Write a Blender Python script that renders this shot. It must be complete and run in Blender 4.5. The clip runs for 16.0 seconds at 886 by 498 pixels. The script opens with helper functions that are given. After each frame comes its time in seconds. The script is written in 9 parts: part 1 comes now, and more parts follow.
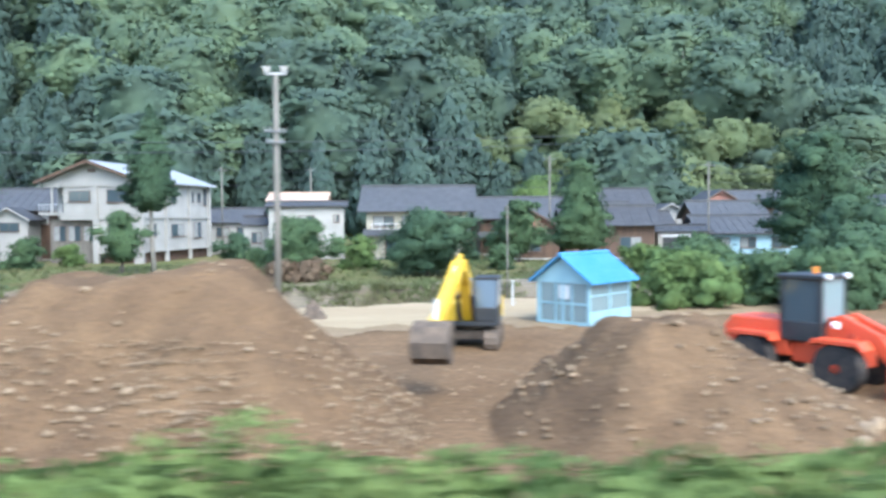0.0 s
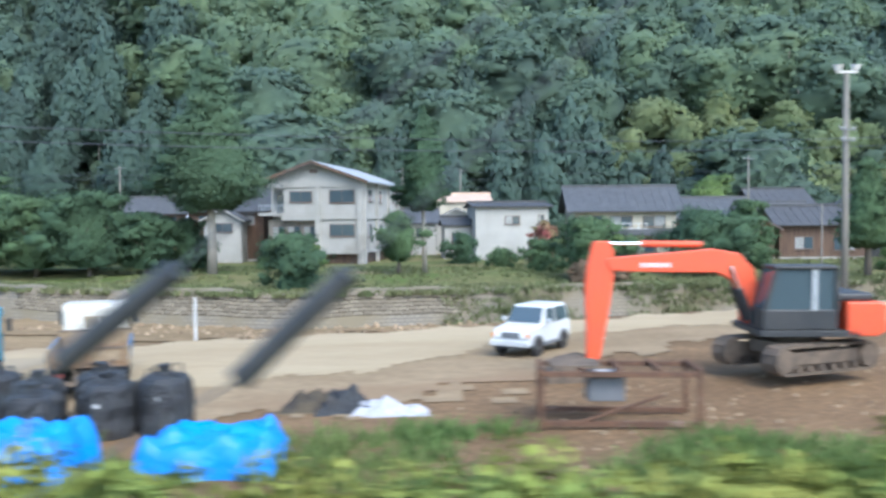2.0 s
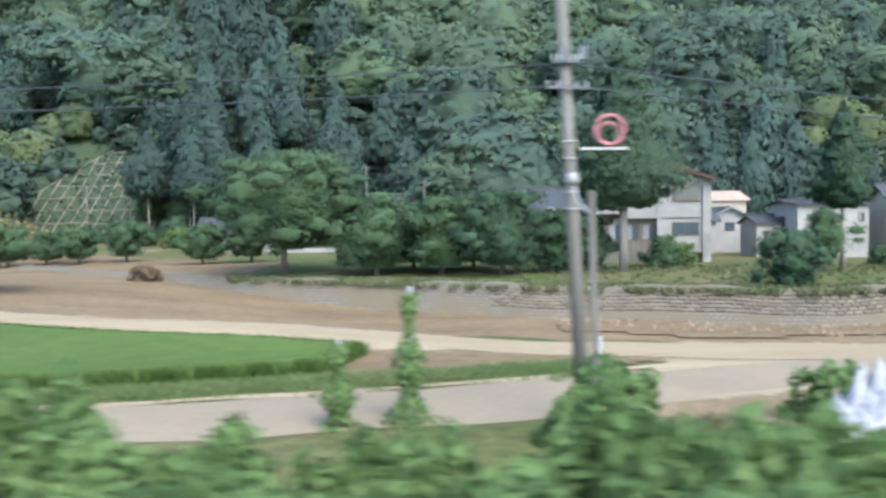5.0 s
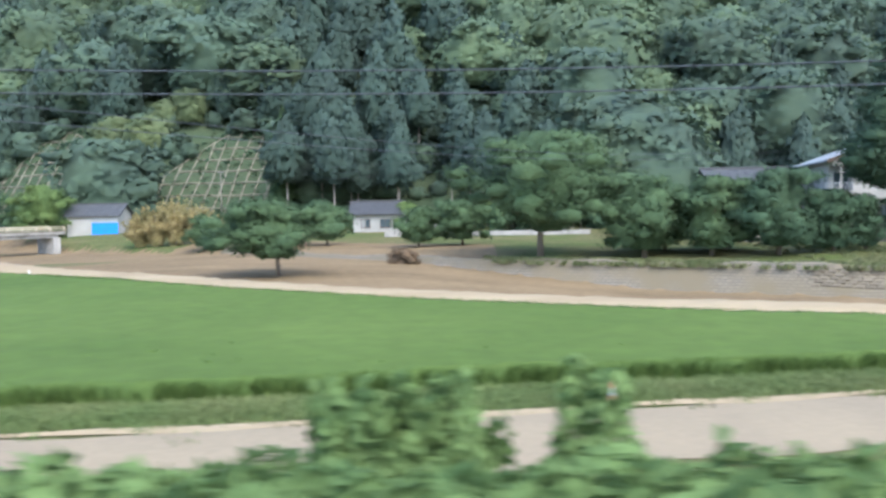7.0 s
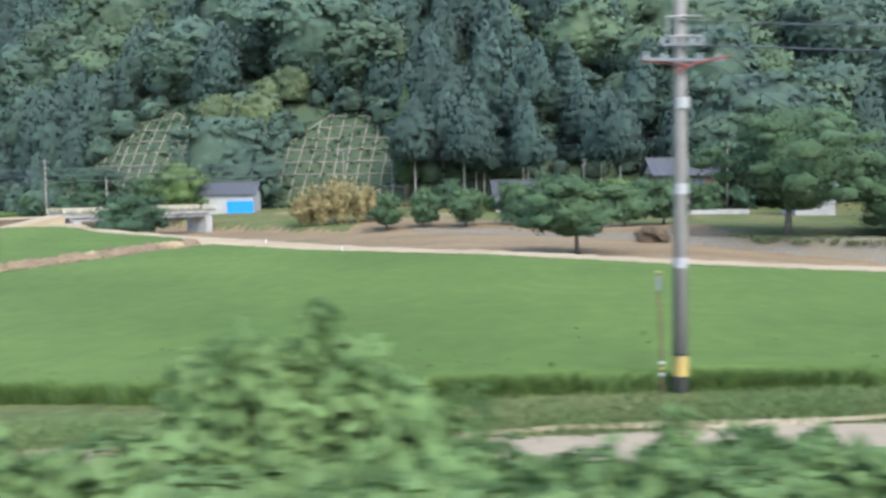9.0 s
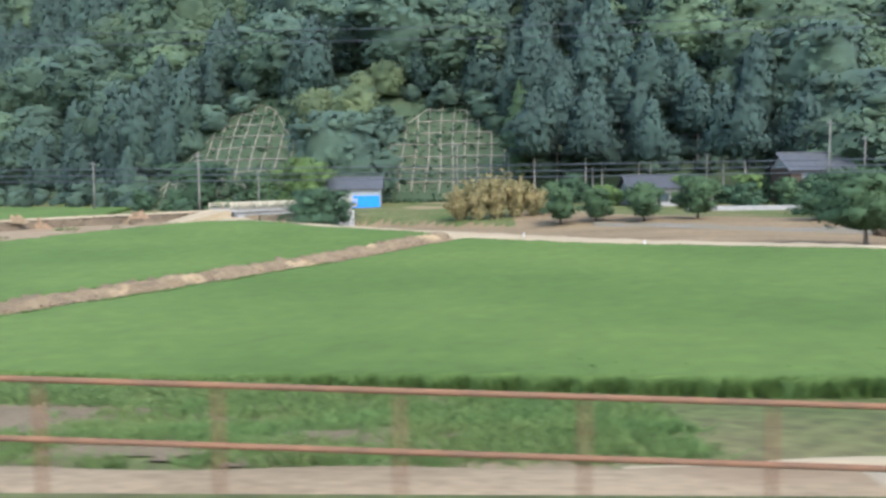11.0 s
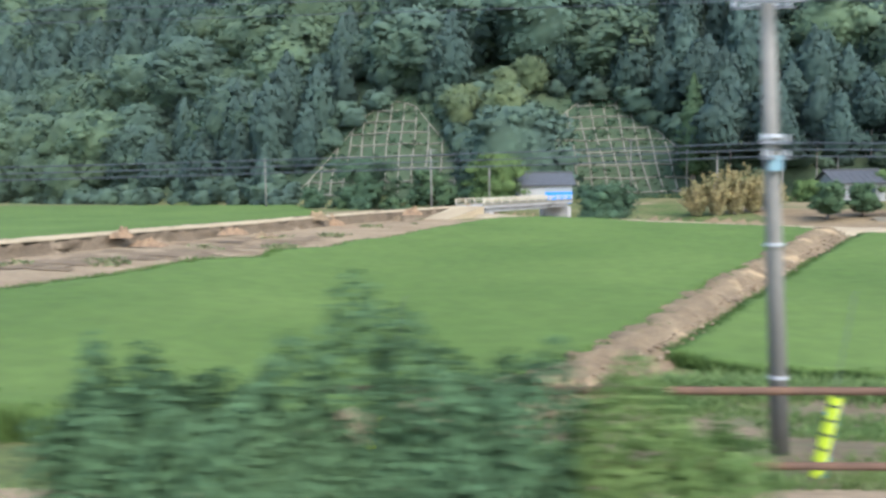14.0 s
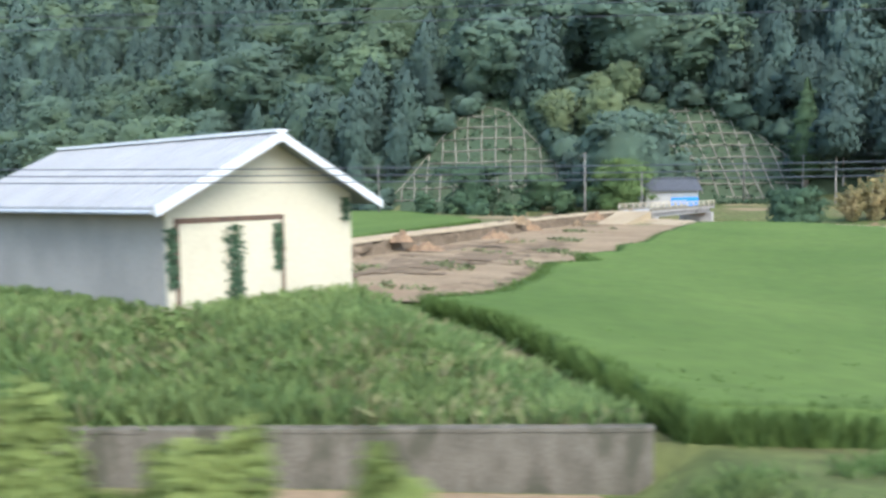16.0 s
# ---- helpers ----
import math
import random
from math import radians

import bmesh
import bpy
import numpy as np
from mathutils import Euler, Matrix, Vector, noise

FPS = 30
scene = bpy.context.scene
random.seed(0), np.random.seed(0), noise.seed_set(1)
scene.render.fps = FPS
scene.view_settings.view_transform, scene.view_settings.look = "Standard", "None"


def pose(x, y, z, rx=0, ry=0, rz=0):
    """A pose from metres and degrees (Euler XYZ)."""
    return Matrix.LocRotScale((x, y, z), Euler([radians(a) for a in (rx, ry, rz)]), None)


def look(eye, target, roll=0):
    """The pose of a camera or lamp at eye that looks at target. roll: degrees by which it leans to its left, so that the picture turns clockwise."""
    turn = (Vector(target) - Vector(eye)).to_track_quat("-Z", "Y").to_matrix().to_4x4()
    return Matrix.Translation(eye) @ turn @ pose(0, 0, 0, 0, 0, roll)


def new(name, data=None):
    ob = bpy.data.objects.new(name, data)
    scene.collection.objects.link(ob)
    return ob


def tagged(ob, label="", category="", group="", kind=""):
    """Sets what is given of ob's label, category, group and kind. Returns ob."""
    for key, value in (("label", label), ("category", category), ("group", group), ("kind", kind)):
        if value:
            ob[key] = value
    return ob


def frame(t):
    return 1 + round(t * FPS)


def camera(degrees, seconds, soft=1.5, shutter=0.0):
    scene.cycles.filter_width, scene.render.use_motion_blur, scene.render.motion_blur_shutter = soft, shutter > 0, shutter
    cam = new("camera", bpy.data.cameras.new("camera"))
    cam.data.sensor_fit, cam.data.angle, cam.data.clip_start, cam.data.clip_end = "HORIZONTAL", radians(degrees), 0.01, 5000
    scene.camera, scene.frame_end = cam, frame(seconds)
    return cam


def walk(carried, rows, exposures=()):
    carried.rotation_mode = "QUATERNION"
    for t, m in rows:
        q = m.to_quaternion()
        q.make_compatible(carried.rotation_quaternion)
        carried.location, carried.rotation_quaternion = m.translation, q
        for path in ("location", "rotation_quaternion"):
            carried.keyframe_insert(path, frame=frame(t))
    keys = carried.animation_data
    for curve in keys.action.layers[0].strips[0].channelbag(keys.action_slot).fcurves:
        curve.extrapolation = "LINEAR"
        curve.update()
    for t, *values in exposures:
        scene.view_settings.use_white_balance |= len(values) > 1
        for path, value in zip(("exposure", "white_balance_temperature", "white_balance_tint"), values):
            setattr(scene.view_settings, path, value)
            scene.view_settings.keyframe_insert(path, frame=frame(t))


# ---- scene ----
cam = camera(56.0, 16.0, soft=2.8, shutter=0.42)
PATH = [
    (0.0, pose(-0.00, 0.28, 3.7, 87.89, 0.33, -0.10)),
    (0.5, pose(-6.50, 0.17, 3.7, 87.90, 0.39, 0.20)),
    (1.0, pose(-12.98, 0.15, 3.7, 87.97, 0.42, 0.34)),
    (1.5, pose(-19.50, 0.11, 3.7, 88.13, 0.42, 0.35)),
    (2.0, pose(-26.00, 0.02, 3.7, 87.99, 0.43, 0.22)),
    (2.5, pose(-32.49, 0.33, 3.7, 87.89, 0.50, 0.29)),
    (3.0, pose(-38.99, 0.62, 3.7, 87.71, 0.58, 0.59)),
    (3.5, pose(-45.49, 0.58, 3.7, 87.98, 0.56, 0.76)),
    (4.0, pose(-52.01, 0.12, 3.7, 87.86, 0.56, 0.96)),
    (4.5, pose(-58.51, -0.12, 3.7, 87.89, 0.55, 1.19)),
    (5.0, pose(-65.06, -0.37, 3.7, 88.05, 0.52, 1.38)),
    (7.5, pose(-97.00, -0.39, 3.7, 86.62, 0.86, 2.44)),
    (8.0, pose(-103.40, -0.51, 3.7, 86.29, 0.77, 2.48)),
    (8.5, pose(-109.83, -0.58, 3.7, 85.95, 0.74, 2.44)),
    (9.0, pose(-116.10, -0.73, 3.7, 85.70, 0.71, 2.47)),
    (11.5, pose(-146.64, -0.88, 3.7, 85.31, 0.65, 2.28)),
    (12.0, pose(-152.71, -0.79, 3.7, 85.18, 0.68, 2.29)),
    (12.5, pose(-158.75, -0.61, 3.7, 85.24, 0.78, 2.33)),
    (13.0, pose(-164.73, -0.20, 3.7, 85.36, 0.80, 2.31)),
    (13.5, pose(-170.67, 0.04, 3.7, 85.35, 0.88, 2.25)),
    (14.0, pose(-176.57, 0.28, 3.7, 85.33, 0.86, 2.25)),
    (14.5, pose(-182.43, 0.51, 3.7, 85.61, 0.85, 2.22)),
    (15.0, pose(-188.22, 0.60, 3.7, 85.50, 0.79, 2.21)),
    (15.5, pose(-193.97, 0.68, 3.7, 85.50, 0.81, 2.22)),
    (16.0, pose(-199.66, 0.70, 3.7, 85.83, 0.87, 2.21)),
]
walk(cam, PATH, exposures=((0, 1.92, 5600, 5), (1.2, 1.72, 5600, 5), (2.5, 1.58, 5650, 5), (5, 1.6, 5800, 6), (7.5, 1.7, 5850, 8), (9, 1.65, 5850, 8), (12, 1.6, 5900, 7), (16, 1.65, 5900, 7)))

# ---- world and light: hazy, softly overcast daylight ----
world = bpy.data.worlds.new("sky")
scene.world = world
world.use_nodes = True
wn = world.node_tree.nodes
sky = wn.new("ShaderNodeTexSky")
sky.sky_type = "NISHITA"
sky.sun_disc = False
sky.sun_elevation, sky.sun_rotation = radians(48), radians(151)
sky.air_density, sky.dust_density, sky.ozone_density = 1.0, 2.0, 1.0
wn["Background"].inputs["Strength"].default_value = 0.2
world.node_tree.links.new(sky.outputs["Color"], wn["Background"].inputs["Color"])
sun_data = bpy.data.lights.new("sun", "SUN")
sun_data.energy, sun_data.angle, sun_data.color = 1.1, radians(35), (1.0, 0.95, 0.87)
sun = new("sun", sun_data)
sun.matrix_world = look((0, 0, 100), (-30, 54, 32))


# ---- materials ----
def node_mat(name):
    m = bpy.data.materials.new(name)
    m.use_nodes = True
    nt = m.node_tree
    return m, nt, nt.nodes["Principled BSDF"]


def mat(name, colour, second=None, scale=1.0, rough=0.8, bump=0.0, metal=0.0, fine=0.0, island=0.0, stain=None, stain_at=0.6, stretch=None):
    """Two-scale procedural surface: broad patches of second, fine grain, stains of their own shape, bump."""
    m, nt, b = node_mat(name)
    N, L = nt.nodes.new, nt.links.new
    b.inputs["Roughness"].default_value = rough
    b.inputs["Specular IOR Level"].default_value = 0.03 if rough >= 0.75 else 0.35
    b.inputs["Metallic"].default_value = metal
    co = N("ShaderNodeTexCoord").outputs["Object"]
    if stretch:
        mp = N("ShaderNodeMapping")
        mp.inputs["Scale"].default_value = stretch
        L(co, mp.inputs["Vector"])
        co = mp.outputs["Vector"]

    def noise_tex(s, detail):
        n = N("ShaderNodeTexNoise")
        n.inputs["Scale"].default_value, n.inputs["Detail"].default_value = s, detail
        L(co, n.inputs["Vector"])
        return n.outputs["Fac"]

    def mix(fac, a, c, blend="MIX"):
        x = N("ShaderNodeMix")
        x.data_type, x.blend_type = "RGBA", blend
        if isinstance(fac, float):
            x.inputs[0].default_value = fac
        else:
            L(fac, x.inputs[0])
        for i, v in ((6, a), (7, c)):
            if isinstance(v, tuple):
                x.inputs[i].default_value = (*v, 1)
            else:
                L(v, x.inputs[i])
        return x.outputs[2]

    def ramp(fac, lo, hi):
        r = N("ShaderNodeMapRange")
        r.inputs[1].default_value, r.inputs[2].default_value = lo, hi
        L(fac, r.inputs[0])
        return r.outputs[0]

    out = mix(ramp(noise_tex(scale, 5), 0.35, 0.65), colour, second or tuple(c * 0.75 for c in colour))
    if fine:
        out = mix(ramp(noise_tex(scale * 14, 4), 0.3, 0.7), out, mix(fine, out, (0.02, 0.018, 0.012)))
    if stain:
        out = mix(ramp(noise_tex(scale * 0.37, 6), stain_at, stain_at + 0.08), out, stain)
    if island:
        g = N("ShaderNodeNewGeometry")
        h = N("ShaderNodeHueSaturation")
        L(ramp2(nt, g.outputs["Random Per Island"], 1 - island, 1 + island), h.inputs["Value"])
        L(out, h.inputs["Color"])
        out = h.outputs["Color"]
    L(out, b.inputs["Base Color"])
    if bump:
        bp = N("ShaderNodeBump")
        bp.inputs["Strength"].default_value, bp.inputs["Distance"].default_value = 0.8, bump
        L(noise_tex(scale * 6, 6), bp.inputs["Height"])
        L(bp.outputs["Normal"], b.inputs["Normal"])
    return m


def ramp2(nt, fac, lo, hi):
    r = nt.nodes.new("ShaderNodeMapRange")
    r.inputs[3].default_value, r.inputs[4].default_value = lo, hi
    nt.links.new(fac, r.inputs[0])
    return r.outputs[0]


def leaf_mat(name, colour, second, island=0.35, scale=0.07, through_light=0.25, leafy=0.0, gloss=0.08, species=0.0, haze_sheen=0.0):
    """Leaves with light through them; species: how far one tree's green differs from the next; a pale sheen stands in
    for distance haze.
    """
    m = mat(name, colour, second, scale=scale, rough=0.8, island=island, fine=0.35 if leafy else 0.0, bump=leafy)
    nt, b = m.node_tree, m.node_tree.nodes["Principled BSDF"]
    b.inputs["Specular IOR Level"].default_value = gloss
    b.inputs["Roughness"].default_value = 0.8 if gloss < 0.2 else 0.75
    b.inputs["Sheen Weight"].default_value, b.inputs["Sheen Roughness"].default_value = haze_sheen, 0.9
    b.inputs["Sheen Tint"].default_value = (0.8, 0.95, 0.85, 1)
    tr = nt.nodes.new("ShaderNodeBsdfTranslucent")
    src = b.inputs["Base Color"].links[0].from_socket
    if species:
        at, hs = nt.nodes.new("ShaderNodeAttribute"), nt.nodes.new("ShaderNodeHueSaturation")
        at.attribute_name = "tree_tone"
        nt.links.new(ramp2(nt, at.outputs["Fac"], 1 - species, 1 + species), hs.inputs["Value"])
        nt.links.new(src, hs.inputs["Color"])
        src = hs.outputs["Color"]
        nt.links.new(src, b.inputs["Base Color"])
    nt.links.new(src, tr.inputs["Color"])
    mx = nt.nodes.new("ShaderNodeMixShader")
    mx.inputs[0].default_value = through_light
    nt.links.new(b.outputs[0], mx.inputs[1])
    nt.links.new(tr.outputs[0], mx.inputs[2])
    nt.links.new(mx.outputs[0], nt.nodes["Material Output"].inputs["Surface"])
    return m


def glass_mat(name, tint=(0.05, 0.07, 0.08), rough=0.08):
    m, nt, b = node_mat(name)
    b.inputs["Base Color"].default_value = (*tint, 1)
    b.inputs["Roughness"].default_value = rough
    b.inputs["Specular IOR Level"].default_value = 0.8
    return m


M_GRASS = mat("meadow", (0.085, 0.115, 0.035), (0.16, 0.14, 0.065), scale=0.12, fine=0.5, bump=0.05, stain=(0.20, 0.15, 0.09), stain_at=0.6)
M_FLOOR = mat("forest_floor", (0.05, 0.075, 0.042), (0.065, 0.085, 0.045), scale=0.1, fine=0.4)
M_SILT = mat("river_silt", (0.235, 0.168, 0.096), (0.175, 0.126, 0.072), scale=0.16, fine=0.35, bump=0.06, stain=(0.10, 0.10, 0.045), stain_at=0.62, stretch=(0.5, 1.4, 1.0))
M_SOIL = mat("bare_soil", (0.20, 0.128, 0.07), (0.15, 0.095, 0.052), scale=0.35, fine=0.45, bump=0.08, stain=(0.30, 0.235, 0.16), stain_at=0.6)
M_SAND = mat("packed_sand", (0.33, 0.262, 0.165), (0.28, 0.215, 0.132), scale=0.3, fine=0.12, bump=0.02, stain=(0.25, 0.18, 0.12), stain_at=0.64, stretch=(0.35, 1.2, 1))
M_ASPHALT = mat("dusty_asphalt", (0.245, 0.198, 0.135), (0.27, 0.217, 0.145), scale=0.35, fine=0.1, bump=0.01)
M_RICE = leaf_mat("rice_blades", (0.088, 0.132, 0.034), (0.076, 0.118, 0.03), island=0.15, scale=0.05, through_light=0.3)
M_RICEBED = mat("rice_canopy", (0.097, 0.139, 0.037), (0.075, 0.114, 0.030), scale=0.07, fine=0.22, bump=0.06)
# Distance haze is put into these greens: cooled towards blue, plus a pale sheen.
M_BROAD = leaf_mat("broadleaf_crowns", (0.072, 0.11, 0.066), (0.05, 0.08, 0.057), island=0.1, scale=0.09, through_light=0.35, leafy=0.0, gloss=0.16, species=0.18, haze_sheen=0.062)
M_BROAD2 = leaf_mat("light_broadleaf_crowns", (0.096, 0.136, 0.066), (0.066, 0.102, 0.06), island=0.1, scale=0.09, through_light=0.35, leafy=0.0, gloss=0.16, species=0.18, haze_sheen=0.062)
M_CEDAR = leaf_mat("cedar_needles", (0.05, 0.082, 0.06), (0.039, 0.066, 0.052), island=0.1, scale=0.09, through_light=0.35, leafy=0.0, gloss=0.16, species=0.18, haze_sheen=0.062)
M_BAMBOO = leaf_mat("bamboo_leaves", (0.125, 0.15, 0.058), (0.088, 0.118, 0.052), island=0.1, scale=0.09, through_light=0.35, leafy=0.0, gloss=0.16, species=0.18, haze_sheen=0.062)
M_YELLOW = leaf_mat("dry_yellow_leaves", (0.3, 0.235, 0.11), (0.2, 0.18, 0.08), scale=0.4)
M_BARK = mat("bark", (0.16, 0.13, 0.10), (0.10, 0.085, 0.07), scale=2.0, rough=0.9, bump=0.02, stretch=(1, 1, 0.2))
M_PALEBARK = mat("pale_trunk_bark", (0.30, 0.27, 0.23), (0.2, 0.18, 0.15), scale=1.5, rough=0.9, stretch=(1, 1, 0.2))
M_KUDZU = leaf_mat("kudzu_leaves", (0.172, 0.245, 0.09), (0.135, 0.205, 0.074), island=0.2, scale=0.4, through_light=0.45)
M_WEED = leaf_mat("weed_blades", (0.115, 0.178, 0.056), (0.145, 0.185, 0.06), island=0.2, scale=0.3, through_light=0.4)
M_DRYGRASS = leaf_mat("dry_grass", (0.15, 0.152, 0.074), (0.118, 0.138, 0.06), island=0.2, scale=0.3)


# ---- mesh helpers ----
class Build:
    """Collects simple solids into one mesh."""

    def __init__(self):
        self.v, self.f = [], []

    def add(self, verts, faces):
        o = len(self.v)
        self.v += [tuple(p) for p in verts]
        self.f += [tuple(o + i for i in q) for q in faces]
        return self

    def box(self, x0, y0, z0, x1, y1, z1, m=None):
        vs = [(x, y, z) for z in (z0, z1) for y in (y0, y1) for x in (x0, x1)]
        if m:
            vs = [m @ Vector(p) for p in vs]
        return self.add(vs, [(0, 2, 3, 1), (4, 5, 7, 6), (0, 1, 5, 4), (2, 6, 7, 3), (0, 4, 6, 2), (1, 3, 7, 5)])

    def tube(self, a, b, r0, r1=None, n=8, caps=True):
        a, b = Vector(a), Vector(b)
        r1 = r0 if r1 is None else r1
        q = (b - a).to_track_quat("Z", "Y")
        ring = [Vector((math.cos(2 * math.pi * i / n), math.sin(2 * math.pi * i / n), 0)) for i in range(n)]
        vs = [a + q @ (p * r0) for p in ring] + [b + q @ (p * r1) for p in ring]
        fs = [(i, (i + 1) % n, n + (i + 1) % n, n + i) for i in range(n)]
        if caps:
            fs += [tuple(range(n))[::-1], tuple(range(n, 2 * n))]
        return self.add(vs, fs)

    def path(self, pts, r, n=6):
        """One bent pipe through the points."""
        P = [Vector(p) for p in pts]
        rings = []
        for i, p in enumerate(P):
            d = (P[min(i + 1, len(P) - 1)] - P[max(i - 1, 0)]).normalized()
            a = d.cross(Vector((0.13, 0.21, 1) if abs(d.z) < 0.9 else (1, 0.2, 0.1))).normalized()
            b = d.cross(a)
            rings.append([p + (a * math.cos(2 * math.pi * k / n) + b * math.sin(2 * math.pi * k / n)) * r for k in range(n)])
        return self.profile(rings)

    def prism(self, outline, y0, y1, m=None):
        """An outline in x and z, drawn out from y0 to y1."""
        n = len(outline)
        vs = [(x, y0, z) for x, z in outline] + [(x, y1, z) for x, z in outline]
        if m:
            vs = [m @ Vector(p) for p in vs]
        return self.add(vs, [tuple(range(n)), tuple(range(n, 2 * n))[::-1]] + [(i, n + i, n + (i + 1) % n, (i + 1) % n) for i in range(n)])

    def profile(self, rings):
        """Closed rings of equal length, skinned one to the next, with end caps."""
        n = len(rings[0])
        o = [p for r in rings for p in r]
        fs = [(k * n + i, k * n + (i + 1) % n, (k + 1) * n + (i + 1) % n, (k + 1) * n + i) for k in range(len(rings) - 1) for i in range(n)]
        return self.add(o, fs + [tuple(range(n))[::-1], tuple(range((len(rings) - 1) * n, len(rings) * n))])

    def mesh(self, name, bevel=0.0, smooth=False):
        me = bpy.data.meshes.new(name)
        me.from_pydata(self.v, [], self.f)
        bm = bmesh.new()
        bm.from_mesh(me)
        bmesh.ops.recalc_face_normals(bm, faces=bm.faces)
        if bevel:
            edges = [e for e in bm.edges if e.is_manifold and e.calc_face_angle(0) > 0.6]
            bmesh.ops.bevel(bm, geom=edges, offset=bevel, segments=2, profile=0.5, affect="EDGES", clamp_overlap=True)
        if smooth:
            for f in bm.faces:
                f.smooth = True
        bm.to_mesh(me)
        bm.free()
        return me


def part(name, build, material, parent=None, label="", bevel=0.0, smooth=False):
    """Links what was built as one mesh object under a thing or a part."""
    me = build if isinstance(build, bpy.types.Mesh) else build.mesh(name, bevel, smooth)
    if not me.materials:
        me.materials.append(material)
    ob = new(name, me)
    ob.parent = parent
    return tagged(ob, label=label)


def thing(name, m, label, category, group="", kind=""):
    """An Empty at a thing's base, to parent its parts."""
    ob = new(name)
    ob.empty_display_size = 0.2
    ob.matrix_basis = m
    return tagged(ob, label, category, group, kind)


def array_mesh(name, verts, faces, material, smooth=False, normals=None):
    """A mesh from numpy arrays: verts (n, 3), faces (k, 3 or 4), and, for soft foliage, a shading normal for each vertex."""
    me = bpy.data.meshes.new(name)
    verts, faces = np.asarray(verts, np.float32), np.asarray(faces, np.int32)
    me.vertices.add(len(verts))
    me.vertices.foreach_set("co", verts.ravel())
    k = faces.shape[1]
    me.loops.add(faces.size)
    me.loops.foreach_set("vertex_index", faces.ravel())
    me.polygons.add(len(faces))
    me.polygons.foreach_set("loop_start", np.arange(0, faces.size, k, dtype=np.int32))
    if smooth:
        me.polygons.foreach_set("use_smooth", np.ones(len(faces), bool))
    me.update(calc_edges=True)
    if normals is not None:
        at = me.attributes.new("custom_normal", "FLOAT_VECTOR", "POINT")
        at.data.foreach_set("vector", np.asarray(normals, np.float32).ravel())
    me.materials.append(material)
    return me


# ---- the lie of the land ----
NEAR_EDGE = ((-420, 330), (-230, 192), (-190, 150), (-178, 130), (-165, 104.5), (-143.1, 86.5), (-125.1, 70.6), (-108, 56.3), (-95, 48.4), (-75, 40), (-62, 36), (-54.5, 34), (-48, 33.6), (-39, 34.4), (-24, 38.2), (-5.5, 45.5), (5.7, 50.5), (60, 66), (300, 90))
FAR_EDGE = ((-420, 350), (-240, 214), (-190, 168), (-160, 140), (-130, 116), (-110, 98), (-85, 82), (-60, 71), (-38, 65), (0, 72), (60, 84), (300, 105))
BED = ((-200, -3.6), (-165, -3.6), (-140, -3.0), (-118, -2.1), (-98, -2.3), (-75, -4.2), (-40, -4.5), (60, -4.0))
PLAIN = ((-300, -1.3), (-200, -1.45), (-60, -1.45), (-40, -1.2), (-20, -0.85), (60, -0.8))
FOOT = ((-500, 340), (-330, 282), (-260, 240), (-225, 202), (-205, 190), (-175, 182), (-165, 178), (-120, 172), (-60, 170), (0, 176), (60, 186), (300, 230))
np_noise = np.random.RandomState(5)
WAVES = [(np_noise.uniform(-1, 1, 2) * f, np_noise.uniform(0, 6.28), 1 / f) for f in (0.012, 0.02, 0.03, 0.05, 0.08) for _ in range(3)]


def line(table, x):
    return np.interp(x, [p[0] for p in table], [p[1] for p in table])


def smooth_step(a, b, x):
    t = np.clip((x - a) / (b - a), 0, 1)
    return t * t * (3 - 2 * t)


def swell(x, y):
    return sum(np.sin(x * w[0] + y * w[1] + p) * amp for w, p, amp in WAVES) / 60


DIP = ((13, 0), (17, -0.55), (21.5, -1.6), (27, -1.95), (35, -1.85), (48, -1.7), (63, -1.35), (80, -0.55), (95, 0))
DIP_SHARE = ((-204, 0), (-196, 0.25), (-180, 1), (-150, 1), (-115, 0))


def ground_z(x, y):
    x, y = np.asarray(x, float), np.asarray(y, float)
    plain = line(PLAIN, x) + line(DIP, y) * line(DIP_SHARE, x) - 0.22 * smooth_step(24, 40, y) * smooth_step(-60, -45, x)
    near, far, bed = line(NEAR_EDGE, x), line(FAR_EDGE, x), line(BED, x)
    z = plain + (bed - plain) * smooth_step(near, near + 5, y)
    top = -2.1 + 0.6 * smooth_step(far + 2, far + 14, y) + 1.2 * smooth_step(130, 175, y) * smooth_step(-230, -150, x)
    z = z + (top - bed) * smooth_step(far - 2.2, far + 0.6, y)
    z = z + 2.4 * (1 - smooth_step(6.0, 10.4, y))
    left = np.interp(y, [16, 22, 29.5, 35, 60], [-196.4, -198.0, -201.0, -205.0, -220]) - x
    z = z + 1.35 * smooth_step(0.4, 4.2, left) * smooth_step(17.7, 22, y) * (1 - smooth_step(31, 37, y)) * smooth_step(-232, -222, x)
    z = z - 1.0 * smooth_step(-195.5, -196.3, x) * smooth_step(12, 14, y) * (1 - smooth_step(17.5, 17.72, y)) * smooth_step(-225, -216, x)
    foot = line(FOOT, x)
    up = np.clip(y - foot, 0, None)
    hill = 0.66 * up + 0.9 * swell(x, y) * np.clip(up / 25, 0, 1) * 4
    return z + np.clip(hill, 0, 165 + 12 * np.sin(x / 60))


def gz(x, y):
    return float(ground_z(x, y))


